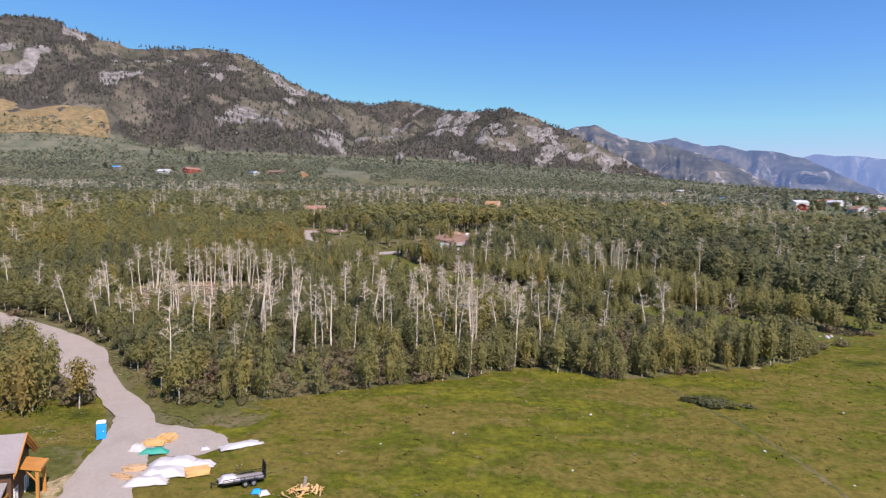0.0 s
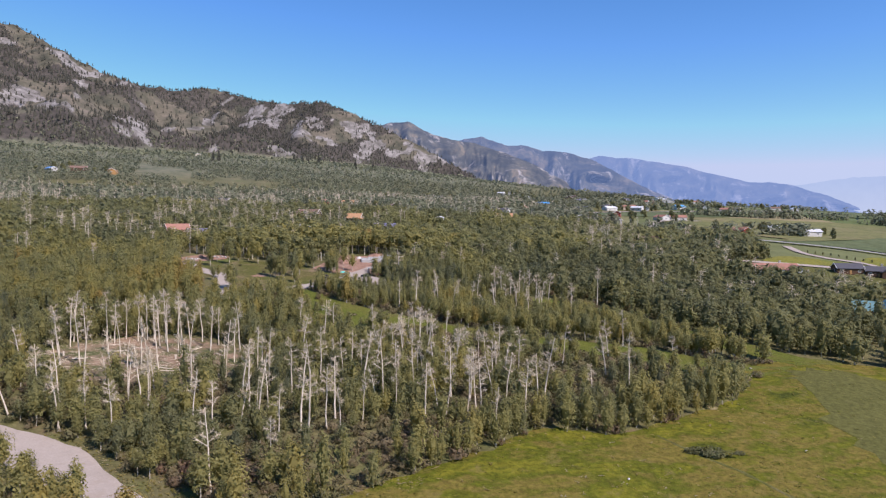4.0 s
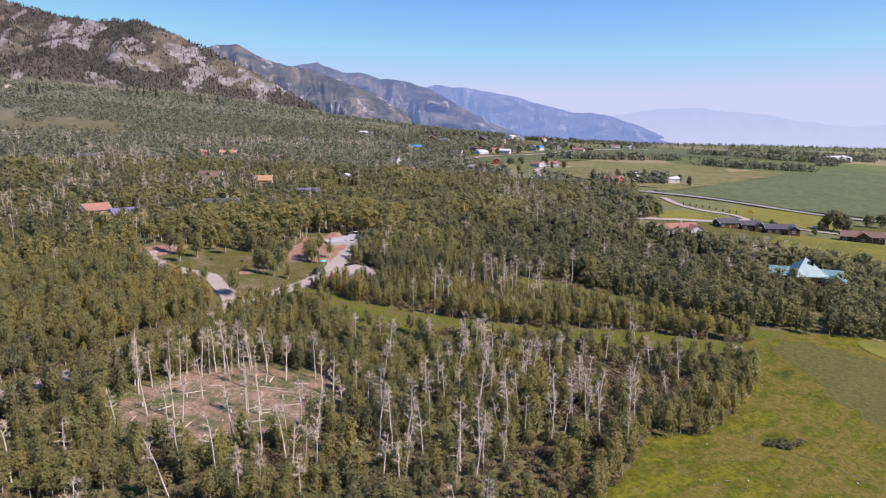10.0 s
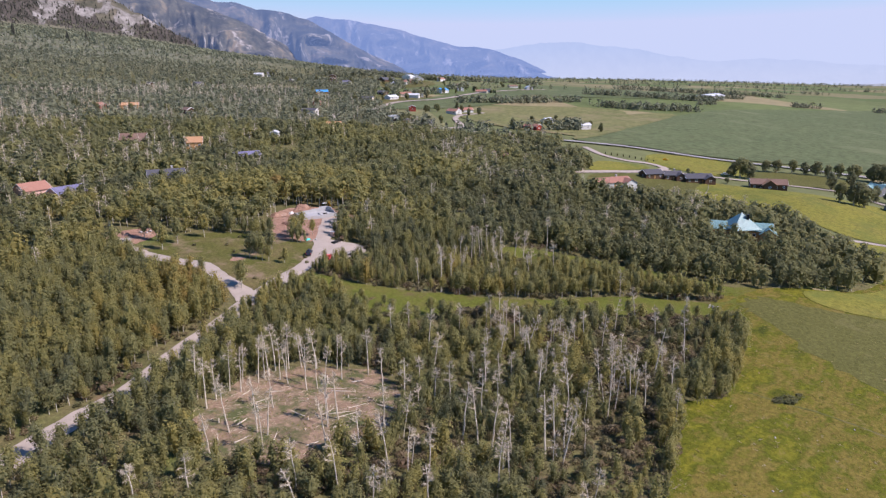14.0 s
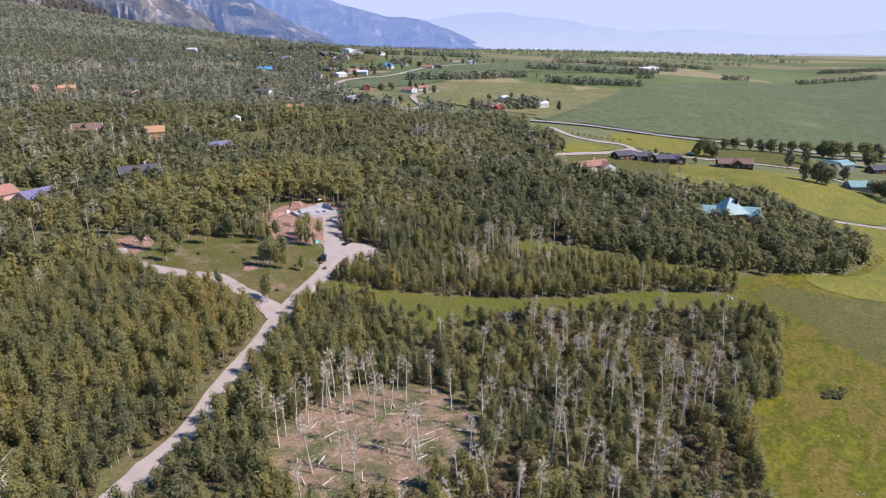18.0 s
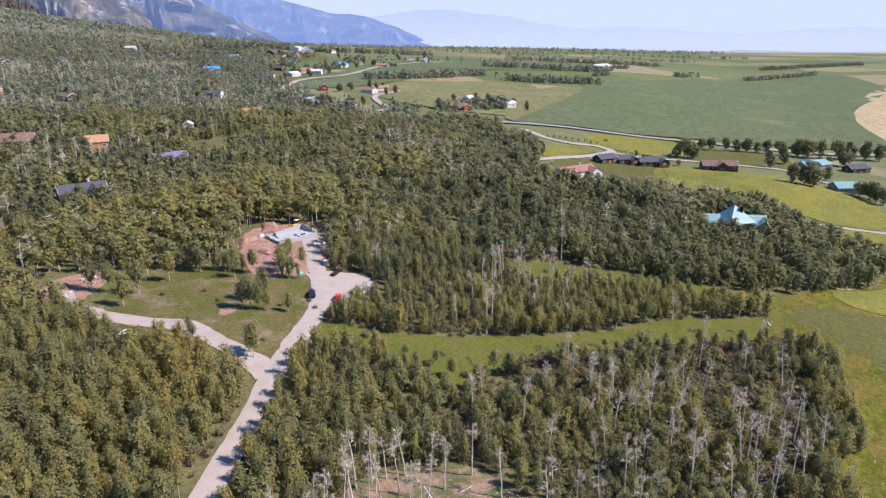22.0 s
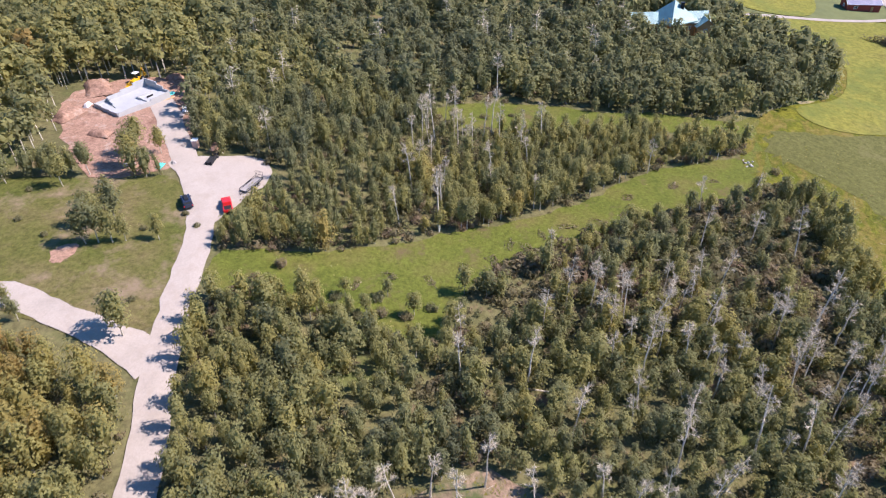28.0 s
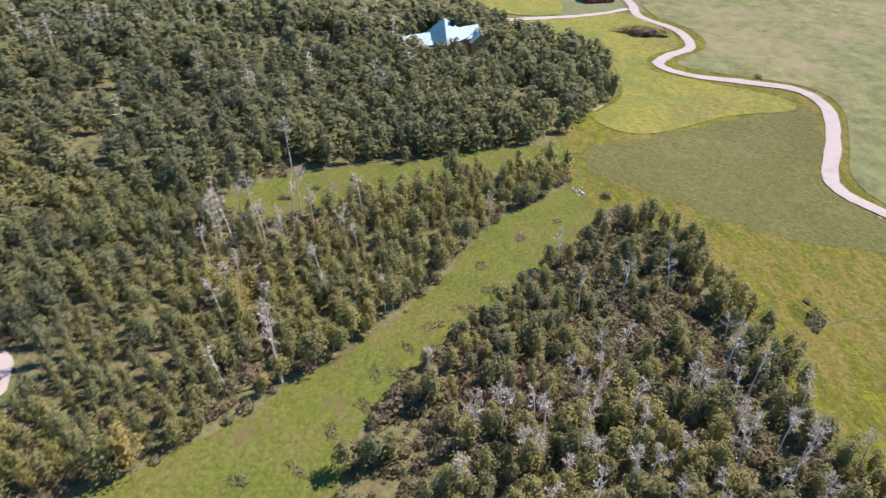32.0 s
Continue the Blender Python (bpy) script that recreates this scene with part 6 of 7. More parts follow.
for i, (bx, by) in enumerate([(-31.7, 222.6), (-28.5, 222.9), (-25.6, 223.2), (-21, 222.2), (-15, 221), (-23.5, 220.5)]):
    shrub(bx, by, 3.0, 2.6, 2.3, 0.62 + 0.1 * (i % 4), "rounded reddish-brown bush beside the road", i * 29, 340)
for i, (bx, by) in enumerate([(64, 206), (71, 200), (78, 192), (70, 214), (82, 200), (86, 178), (80, 182), (92, 172), (97, 160), (88, 166), (102, 152), (63, 218), (76, 208), (58, 212), (84, 188), (95, 154)]):
    shrub(bx, by, 2.6 + 0.5 * (i % 4), 2.4, 0.9 + 0.25 * (i % 4), 0.05 + 0.12 * (i % 5), "low grey-green brush on the second grass strip", i * 37, 260)

# ---- trees of the grass clearing and building plot ----
for i, (tx, ty, th) in enumerate([(-21, 255, 8), (-24, 257, 7), (-18, 259, 6.5), (-22.6, 283, 7.5), (-17.5, 273, 6.5), (-27.4, 252.7, 8.5), (-26.1, 250.6, 7.5), (-5, 266.8, 7.5), (-4.5, 262.5, 6), (-20.9, 244.4, 5), (-11.4, 272.2, 7), (-42.9, 231, 8), (-41.8, 233, 6.5), (-3.5, 267.5, 7.8), (3.3, 266.5, 6), (-29, 254, 7), (0.2, 270, 8), (-48.5, 247, 4.5), (-47, 251, 4.2), (-33, 283, 8), (-44, 280, 8.5), (-51, 275, 8), (-14, 279, 6), (-24.5, 249, 5), (-52, 290, 8.5), (-49, 286, 7.5)]):
    aspen(tx, ty, th * 1.25, 1.15, (i * 5) % 12, i * 61)


# ---- garden and valley trees ----
def round_crown(n, size, seed):
    r = np.random.RandomState(seed)
    c = r.normal(0, 1, (16, 3))
    c = c / np.linalg.norm(c, axis=1)[:, None] * np.array([0.19, 0.19, 0.34]) + np.array([0, 0, 0.52])
    pick = r.randint(0, 16, n)
    d = r.normal(0, 1, (n, 3))
    d /= np.linalg.norm(d, axis=1)[:, None]
    p = c[pick] + d * np.array([0.15, 0.15, 0.17]) * r.uniform(0.6, 1.1, (n, 1))
    p[:, 2] = np.clip(p[:, 2], 0.05, 1.0)
    return leaf_triangles(p, d + (p - np.array([0, 0, 0.5])) * 2, size, r)


GARDEN = []
for k in range(5):
    lv = round_crown(620, 0.085, 610 + k)
    GARDEN.append((soup("tree_crown", lv, [M["aspen"]], None, np.clip(0.04 + 0.05 * k + np.random.RandomState(k).normal(0, 0.03, len(lv)), 0, 1)), soup("tree_trunk", stem(0.55, 0.03, 0.012, 6, 0.02, k, 3), [M["twigs"]])))


def garden_tree(x, y, h, k, label="broad dark-leaved garden tree", w=1.0):
    t = new("garden_tree")
    t.matrix_world = pose(x, y, height(x, y) - 0.2, 0, 0, (k * 71) % 360) @ Matrix.Diagonal((h * w, h * w, h, 1))
    part("trunk", GARDEN[k % 5][1], None, t)
    part("crown", GARDEN[k % 5][0], None, t)
    return tagged(t, label, "tree", "valley trees")


TREES_AT = [(384, 207, 10), (323.7, 174, 12), (330, 170, 11), (318, 180, 10), (353, 258, 12), (358, 254, 10), (349, 262, 9), (406, 262, 8), (412, 256, 8), (421, 248, 9), (427, 241, 8), (433, 235, 9), (439, 228, 8), (445, 222, 9), (452, 214, 10), (412, 203, 10), (460, 203, 12), (468, 196, 13), (476, 188, 12), (484, 178, 13), (492, 170, 12), (500, 160, 13), (508, 150, 12), (345, 262, 5), (310, 272, 4), (322, 282, 3.5), (338, 140, 9), (332, 136, 9), (326, 132, 8), (342, 146, 8), (372, 176, 9), (380, 170, 8), (455, 168, 10), (430, 176, 8), (316, 250, 3.5)]
for i, (tx, ty, th) in enumerate(TREES_AT):
    garden_tree(tx, ty, th * 1.35, i, w=0.9 + 0.2 * (i % 3))
r6 = np.random.RandomState(66)
for i, (hx, hy, hl, hw, hr) in enumerate(VILLAGE):
    for k in range(3):
        a = r6.uniform(0, 6.28)
        garden_tree(hx + math.cos(a) * (hl * 0.8 + 8), hy + math.sin(a) * (hl * 0.8 + 8), r6.uniform(7, 12), i + k, "dark tree beside a valley house", 0.8 + 0.3 * (k % 2))
for i in range(9):
    garden_tree(312 + i * 2.0 + 8, 352 - i * 4.2, 2.6, i, "small clipped tree in a planted row", 0.7)

# tree belts and hedges over the valley floor
belts = [([(470, 690), (600, 680), (735, 690)], 14), ([(690, 628), (765, 592), (845, 560)], 26), ([(900, 800), (1050, 725), (1160, 680)], 22), ([(1150, 720), (1230, 700)], 10), ([(1310, 760), (1400, 740)], 16), ([(700, 960), (1000, 905), (1450, 770)], 14), ([(350, 480), (380, 470), (420, 465), (445, 470)], 16), ([(262, 505), (280, 530), (262, 560), (250, 580)], 13), ([(300, 500), (320, 480)], 8),
         ([(420, 770), (500, 800), (560, 830)], 9), ([(470, 850), (560, 920), (610, 1000)], 12), ([(560, 1150), (700, 1190), (900, 1200), (1200, 1180)], 28), ([(1300, 1000), (1800, 800)], 16), ([(1500, 500), (1900, 420)], 10), ([(1700, 1300), (2400, 900)], 26), ([(1400, 1900), (2400, 1500), (3200, 900)], 34), ([(1600, 2500), (2800, 2000), (3800, 1200)], 44), ([(2000, 3200), (3400, 2400), (4300, 1300)], 55), ([(2100, 600), (2700, 400)], 14),
         ([(1000, 640), (1060, 630)], 8), ([(1330, 600), (1420, 580)], 8), ([(600, 1000), (680, 1020)], 14), ([(640, 900), (740, 950)], 10)]
xs, ys = [], []
for line, w in belts:
    line = np.array(line, float)
    ln = np.linalg.norm(np.diff(line, axis=0), axis=1).sum()
    k = int(ln * w / (30 if ln < 700 else 330)) + 6
    t = r2.uniform(0, len(line) - 1, k)
    i = np.minimum(t.astype(int), len(line) - 2)
    p = line[i] + (line[i + 1] - line[i]) * (t - i)[:, None] + r2.normal(0, w * 0.33, (k, 2))
    xs.append(p[:, 0])
    ys.append(p[:, 1])
x, y = np.concatenate(xs), np.concatenate(ys)
keep = (from_line(x, y, MAIN) > 8)
x, y = x[keep], y[keep]
tr, ix, tn = planted(far_shapes, x, y, land(x, y) - 0.2, r2.uniform(7, 13, len(x)) * (1 + 0.25 * np.clip((np.hypot(x, y) - 1200) / 2500, 0, 1)), r2.uniform(1.0, 1.6, len(x)), r2.uniform(0, 6.3, len(x)), np.clip(r2.normal(0.10, 0.08, len(x)), 0, 1), 0, r2)
tagged(new("tree_belts", soup("tree_belts", tr, [M["hazed_leaves"], M["bark"]], ix, tn)), "tree belts and hedges between the valley fields", "trees", kind="stuff")


# ---- mountain timber ----
def cone_tree(seed):
    r = np.random.RandomState(seed)
    out = []
    for k in range(2):
        z0, z1, w = 0.03 + 0.35 * k, 0.6 + 0.4 * k, 0.20 - 0.075 * k
        a0 = r.uniform(0, 2)
        p = [np.array([math.cos(a0 + 2.1 * i) * w, math.sin(a0 + 2.1 * i) * w, z0 + r.normal(0, 0.03)]) for i in range(3)]
        for i in range(3):
            out.append((p[i], p[(i + 1) % 3], np.array([0, 0, min(z1, 1.0)])))
    return np.array(out), 0


def slope_places(n, r):
    a = np.radians(r.uniform(-37, 24, n))
    d = np.sqrt(r.uniform(1500.0 ** 2, 3500.0 ** 2, n))
    return d * np.sin(a), d * np.cos(a), d


x, y, d = slope_places(150000, r2)
z = land(x, y)
rise = z - relief(x, y)[0]
wooded, stony = cover(x, y, z, rise)
keep = (rise > 2) & (r2.rand(len(x)) < np.maximum(wooded * 0.9, 0.22) * (1 - 0.8 * stony))
keep &= np.hypot((x + 960) / 230, (y - 1490) / 140) > 1
x, y, z = x[keep][:34000], y[keep][:34000], z[keep][:34000]
tr, ix, tn = planted([cone_tree(k) for k in range(4)], x, y, z - 0.5, r2.uniform(7, 12, len(x)), r2.uniform(1.2, 1.9, len(x)), r2.uniform(0, 6.3, len(x)), r2.rand(len(x)), 0, r2)
tagged(new("mountain_timber", soup("mountain_timber", tr, [M["needles"]], None, tn)), "dark conifers over the mountain slopes", "trees", kind="stuff")
pine = [(88, 1446), (60, 1460), (110, 1440), (75, 1430), (-420, 1120), (-435, 1125), (-560, 1260), (-100, 1330), (-90, 1345), (240, 1500), (180, 1380)]
cone_me = soup("conifer_crown", np.concatenate([cone_tree(k)[0] * np.array([1.2, 1.2, 1]) for k in range(6)]), [M["needles"]], None, np.full(36, 0.2))
cone_st = soup("conifer_trunk", stem(0.4, 0.02, 0.012, 5, 0.01, 3, 2), [M["twigs"]])
for i, (px, py) in enumerate(pine):
    t = new("conifer")
    t.matrix_world = pose(px, py, height(px, py) - 0.3, 0, 0, i * 50) @ Matrix.Diagonal((20, 20, 18 + 3 * (i % 3), 1))
    part("trunk", cone_st, None, t)
    part("crown", cone_me, None, t)
    tagged(t, "dark lone conifer on the sagebrush slope", "tree", "lone conifers")


# ---- grass tufts and weeds of the meadows ----
M["grass_blades"] = leaf_mat("meadow grass blades", [(0.085, 0.105, 0.018), (0.14, 0.15, 0.024), (0.20, 0.175, 0.04), (0.29, 0.235, 0.10), (0.40, 0.36, 0.25)], 0.1, 0.4)


def tufts(polys, spacing, x0, x1, y0, y1, hmin, hmax, label, seed, bias=0.0):
    r = np.random.RandomState(seed)
    x, y = grown(spacing, x0, x1, y0, y1, r)
    keep = np.zeros(len(x), bool)
    for p in polys:
        keep |= inside(x, y, p)
    keep &= from_line(x, y, ROAD) > 3.6
    x, y = x[keep], y[keep]
    n = len(x)
    patch = hills(x, y, 18, 3, 91, False)
    thin = r.rand(n) < 0.25 + 0.9 * patch
    x, y, patch = x[thin], y[thin], patch[thin]
    n = len(x)
    t = np.clip(0.22 + bias + 0.9 * (patch - 0.5) + r.normal(0, 0.15, n) + 0.45 * (r.rand(n) < 0.03), 0, 1)
    shape = []
    for k in range(5):
        q = np.random.RandomState(930 + k)
        tri = []
        for _ in range(4):
            a = q.uniform(0, 6.28)
            d = np.array([math.cos(a), math.sin(a), 0])
            w = np.array([-d[1], d[0], 0]) * q.uniform(0.25, 0.5)
            o = d * q.uniform(0, 0.35)
            tri.append((o - w, o + w, o + d * q.uniform(0.7, 1.5) + np.array([0, 0, q.uniform(0.12, 0.4)])))
        shape.append((np.array(tri), 0))
    tr, ix, tn = planted(shape, x, y, land(x, y) + 0.08, r.uniform(hmin, hmax, n), r.uniform(1.0, 1.8, n), r.uniform(0, 6.3, n), t, 0, r)
    tagged(new("grass_tufts", soup("grass_tufts", tr, [M["grass_blades"]], None, tn)), label, "grass", kind="stuff")


tufts([MEADOW], 0.8, -36, 110, 58, 146, 0.08, 0.26, "tufts of green and straw-coloured meadow grass", 17)
tufts([STRIP, STRIP_2, GRASS], 1.0, -64, 120, 134, 292, 0.06, 0.2, "tall grass tufts on the strips and clearing", 18, -0.05)
tufts([CLEARING], 0.9, -90, -30, 140, 190, 0.1, 0.35, "weeds and straw on the bare clearing", 19, 0.15)
tufts([MEADOW], 3.2, -36, 110, 58, 146, 0.25, 0.5, "scattered pale straw clumps in the meadow", 23, 0.35)
VERGE = rounded([(-62, 128), (-50, 118), (-36, 108), (-24, 102), (-14, 104), (-12, 99), (-24, 92), (-33, 84), (-36, 76), (-41, 70), (-52, 80), (-60, 92), (-72, 106), (-84, 120)], 4, True)
tufts([VERGE], 0.6, -90, -10, 66, 130, 0.14, 0.30, "rank weeds and tan grass along the road's verge", 24, 0.42)


# ---- vehicles ----
def wheel(parent, x, y, r, w):
    t = part("wheel", Solid().bar((x, y - w / 2, r), (x, y + w / 2, r), r, sides=14), M["rubber"], parent)
    part("rim", Solid().bar((x, y - w / 2 - 0.015, r), (x, y + w / 2 + 0.015, r), r * 0.6, sides=10), M["rim"], t)


def suv(x, y, yaw, paint, label, L=4.9, box=False):
    t = thing("car", on_land(x, y, yaw, 0.24), label, "car")
    h = L / 2
    low = [(-h, 0.42), (-h + 0.1, 0.30), (h - 0.1, 0.30), (h, 0.45), (h - 0.02, 0.85), (h - 0.25, 1.0), (h - 1.25, 1.08), (-h + 0.05, 1.08)]
    part("body", Solid().prism(low, -0.95, 0.95), M[paint], t, bevel=0.06)
    top = [(h - 1.35, 1.06), (h - 2.1, 1.72), (-h + 0.45, 1.75), (-h + 0.08, 1.06)]
    part("cabin", Solid().prism(top, -0.80, 0.80), M[paint], t, bevel=0.07)
    part("windscreen", Solid().add([(h - 1.30, -0.7, 1.12), (h - 1.30, 0.7, 1.12), (h - 1.98, 0.64, 1.69), (h - 1.98, -0.64, 1.69), (h - 1.36, -0.7, 1.10), (h - 1.36, 0.7, 1.10), (h - 2.04, 0.64, 1.67), (h - 2.04, -0.64, 1.67)], [(0, 1, 2, 3), (7, 6, 5, 4), (0, 1, 5, 4), (2, 3, 7, 6), (1, 2, 6, 5), (3, 0, 4, 7)]), M["glass"], t)
    part("rear_window", Solid().box(-h + 0.20, 0, 1.42, 0.06, 1.3, 0.45), M["glass"], t)
    for sy in (-1, 1):
        for wx in (-h + 0.95, -h + 2.05, h - 1.95):
            part("side_window", Solid().box(wx, sy * 0.81, 1.38, 0.85, 0.03, 0.40), M["glass"], t)
        part("headlight", Solid().box(h - 0.02, sy * 0.7, 0.78, 0.08, 0.36, 0.18), M["trim"], t)
        part("tail_light", Solid().box(-h - 0.01, sy * 0.78, 0.88, 0.06, 0.22, 0.28), M["red_paint"], t)
        part("mirror", Solid().box(h - 1.6, sy * 1.04, 1.15, 0.14, 0.22, 0.16), M[paint], t)
        for wx in (-h + 0.85, h - 0.9):
            wheel(t, wx, sy * 0.84, 0.36, 0.24)
    if box:
        part("roof_box", Solid().box(-0.5, 0, 1.95, 1.9, 0.9, 0.34, taper=0.86), M["black_steel"], t, "black roof box", 0.05)
    return t


suv(-9.1, 248.2, 52, "navy_paint", "dark blue estate car with roof box on gravel", box=True)


def pickup(x, y, yaw, paint, label):
    t = thing("pickup_truck", on_land(x, y, yaw, 0.24), label, "truck")
    part("body", Solid().prism([(-2.7, 0.45), (2.6, 0.42), (2.75, 0.6), (2.7, 1.0), (1.3, 1.12), (-2.7, 1.05)], -0.95, 0.95), M[paint], t, bevel=0.05)
    part("cab", Solid().prism([(1.35, 1.1), (0.75, 1.78), (-0.75, 1.80), (-0.95, 1.05)], -0.82, 0.82), M[paint], t, bevel=0.06)
    part("bed_liner", Solid().box(-1.8, 0, 1.06, 1.6, 1.5, 0.04), M["black_steel"], t)
    part("windscreen", Solid().add([(1.36, -0.7, 1.16), (1.36, 0.7, 1.16), (0.84, 0.66, 1.74), (0.84, -0.66, 1.74), (1.30, -0.7, 1.14), (1.30, 0.7, 1.14), (0.78, 0.66, 1.72), (0.78, -0.66, 1.72)], [(0, 1, 2, 3), (7, 6, 5, 4), (0, 1, 5, 4), (2, 3, 7, 6), (1, 2, 6, 5), (3, 0, 4, 7)]), M["glass"], t)
    for sy in (-1, 1):
        part("side_window", Solid().box(0.1, sy * 0.83, 1.46, 1.3, 0.03, 0.42), M["glass"], t)
        part("headlight", Solid().box(2.72, sy * 0.7, 0.82, 0.06, 0.34, 0.18), M["trim"], t)
        for wx in (-1.75, 1.75):
            wheel(t, wx, sy * 0.84, 0.38, 0.26)
    return t


pickup(-5.6, 240.9, 46, "red_paint", "bright red pickup truck beside the aspens")
pickup(350, 268, -35, "white_paint", "white pickup truck beside the log ranch")
suv(327, 274, -30, "navy_paint", "dark car beside the log ranch")
suv(356, 320, -52, "yellow_paint", "small yellow car on the grass by the lane", 4.0)
suv(-66, 371, 20, "navy_paint", "dark car between red-roofed house and garage")


def flat_trailer(x, y, yaw, L, label, gate=True):
    t = thing("flatbed_trailer", on_land(x, y, yaw, 0.05), label, "trailer")
    fr = Solid()
    for sy in (-0.95, 0.95):
        fr.box(0, sy, 0.62, L, 0.08, 0.16)
    fr.box(L / 2, 0, 0.62, 0.08, 1.98, 0.16).box(-L / 2, 0, 0.62, 0.08, 1.98, 0.16)
    part("frame", fr, M["black_steel"], t)
    for k in range(7):
        part("deck_board", Solid().box(0, -0.78 + 0.26 * k, 0.69, L - 0.12, 0.24, 0.05), M["deck"], t)
    for sy in (-0.98, 0.98):
        rail = part("side_rail", Solid().box(0, sy, 1.05, L, 0.05, 0.06), M["black_steel"], t)
        for k in range(5):
            part("stake", Solid().box(-L / 2 + 0.1 + k * (L - 0.2) / 4, sy, 0.85, 0.06, 0.05, 0.42), M["black_steel"], rail)
        part("mudguard", Solid().box(-0.55, sy * 1.16, 0.78, 1.9, 0.28, 0.05), M["black_steel"], t)
        for wx in (-1.0, -0.1):
            wheel(t, wx, sy * 1.14, 0.34, 0.2)
    part("drawbar", Solid().bar((L / 2, -0.7, 0.6), (L / 2 + 1.2, 0, 0.55), 0.05, sides=5).bar((L / 2, 0.7, 0.6), (L / 2 + 1.2, 0, 0.55), 0.05, sides=5).bar((L / 2 + 1.1, 0, 0.0), (L / 2 + 1.1, 0, 0.75), 0.05, sides=6), M["black_steel"], t)
    if gate:
        g = Solid()
        for z in (0.75, 1.45, 2.2):
            g.bar((-L / 2 - 0.05 - (z - 0.7) * 0.045, -0.95, z), (-L / 2 - 0.05 - (z - 0.7) * 0.045, 0.95, z), 0.04, sides=4)
        for sy in (-0.95, 0.95):
            g.bar((-L / 2 - 0.04, sy, 0.7), (-L / 2 - 0.12, sy, 2.2), 0.04, sides=4)
        ramp_gate = part("ramp_gate", g, M["black_steel"], t)
        for k in range(1, 5):
            part("gate_bar", Solid().bar((-L / 2 - 0.04, -0.9 + 0.36 * k, 0.7), (-L / 2 - 0.12, -0.9 + 0.36 * k, 2.2), 0.035, sides=4), M["black_steel"], ramp_gate)
    return t


def crumpled(w, d, h, seed, nx=14, ny=10, thick=0.05):
    """A heap covered by a sheet, with folds."""
    r = np.random.RandomState(seed)
    xs, ys = np.meshgrid(np.linspace(-0.5, 0.5, nx), np.linspace(-0.5, 0.5, ny))
    rad = np.maximum(np.abs(xs), np.abs(ys)) * 2
    z = h * (1 - smooth((rad - 0.45) / 0.55)) * (0.7 + 0.5 * hills(xs * w + seed, ys * d, 1.2, 3, seed)) + r.normal(0, 0.03, xs.shape)
    x = xs * w * (1 + r.normal(0, 0.05, xs.shape))
    y = ys * d * (1 + r.normal(0, 0.06, xs.shape))
    v = np.stack([x, y, np.maximum(z, 0.02)], -1).reshape(-1, 3)
    f = [(j * nx + i, j * nx + i + 1, (j + 1) * nx + i + 1, (j + 1) * nx + i) for j in range(ny - 1) for i in range(nx - 1)]
    low = v - np.array([0, 0, thick])
    low[:, 2] = np.minimum(low[:, 2], -0.02)
    n = len(v)
    ring = [i for i in range(nx)] + [j * nx + nx - 1 for j in range(1, ny)] + [(ny - 1) * nx + i for i in range(nx - 2, -1, -1)] + [j * nx for j in range(ny - 2, 0, -1)]
    f += [tuple(n + k for k in q[::-1]) for q in f] + [(ring[k], ring[k - 1], n + ring[k - 1], n + ring[k]) for k in range(len(ring))]
    return np.vstack([v, low]), f


def sheet(x, y, yaw, w, d, h, mat, label, seed, name="tarpaulin", category="tarpaulin"):
    v, f = crumpled(w, d, h, seed)
    return tagged(new(name, mesh_of(name, v, f, [M[mat]], True)), label, category), on_land(x, y, yaw, 0.14)


def lay(made):
    made[0].matrix_world = made[1]
    return made[0]


# ---- the yard by the first house ----
flat_trailer(-22.6, 73.1, 206, 4.6, "black flatbed trailer with plank deck in the grass")
lay(sheet(-24.0, 72.5, 26, 2.3, 1.7, 0.5, "plastic_sheet", "white wrapped load lying on the trailer", 5, "wrapped_load", "load")).location.z += 0.62
toilet = thing("portable_toilet", on_land(-43.5, 82.4, 25), "bright blue portable toilet with white roof", "toilet")
part("cabin", Solid().box(0, 0, 1.08, 1.15, 1.15, 2.1), M["blue_plastic"], toilet, bevel=0.04)
part("roof", Solid().box(0, 0, 2.22, 1.2, 1.2, 0.2, taper=0.8), M["trim"], toilet, "translucent white roof", 0.03)
dr = part("door", Solid().box(0, -0.6, 1.08, 0.75, 0.05, 1.85), M["blue_plastic"], toilet)
part("door_latch", Solid().box(0.28, -0.64, 1.1, 0.08, 0.04, 0.18), M["trim"], dr)
part("skid", Solid().box(0, 0, 0.04, 1.25, 1.25, 0.1), M["black_steel"], toilet)
part("sign", Solid().box(0.58, 0.25, 1.6, 0.02, 0.3, 0.3), M["trim"], toilet, "small pale sign")
lay(sheet(-25.6, 82.0, 35, 5.4, 2.0, 0.35, "plastic_sheet", "long white plastic sheet spread on the grass", 7))
lay(sheet(-31.8, 76.6, 10, 6.0, 2.6, 0.8, "plastic_sheet", "white plastic sheeting over stacked building material", 8))
lay(sheet(-32.2, 74.2, 14, 5.4, 2.4, 0.8, "plastic_sheet", "white plastic sheeting over timber stacks", 9))
lay(sheet(-33.2, 72.2, 12, 4.8, 1.8, 0.7, "plastic_sheet", "torn white sheeting at the pile's edge", 10))
lay(sheet(-28.6, 76.8, -5, 3.2, 1.4, 0.5, "plastic_sheet", "white sheeting trailing over the grass", 11))
lay(sheet(-37.6, 79.6, 0, 1.9, 1.6, 0.7, "plastic_sheet", "small white wrapped bundle on the gravel edge", 12))
lay(sheet(-35.4, 79.2, 12, 3.6, 1.3, 0.5, "green_tarp", "green tarpaulin over a low stack", 13))
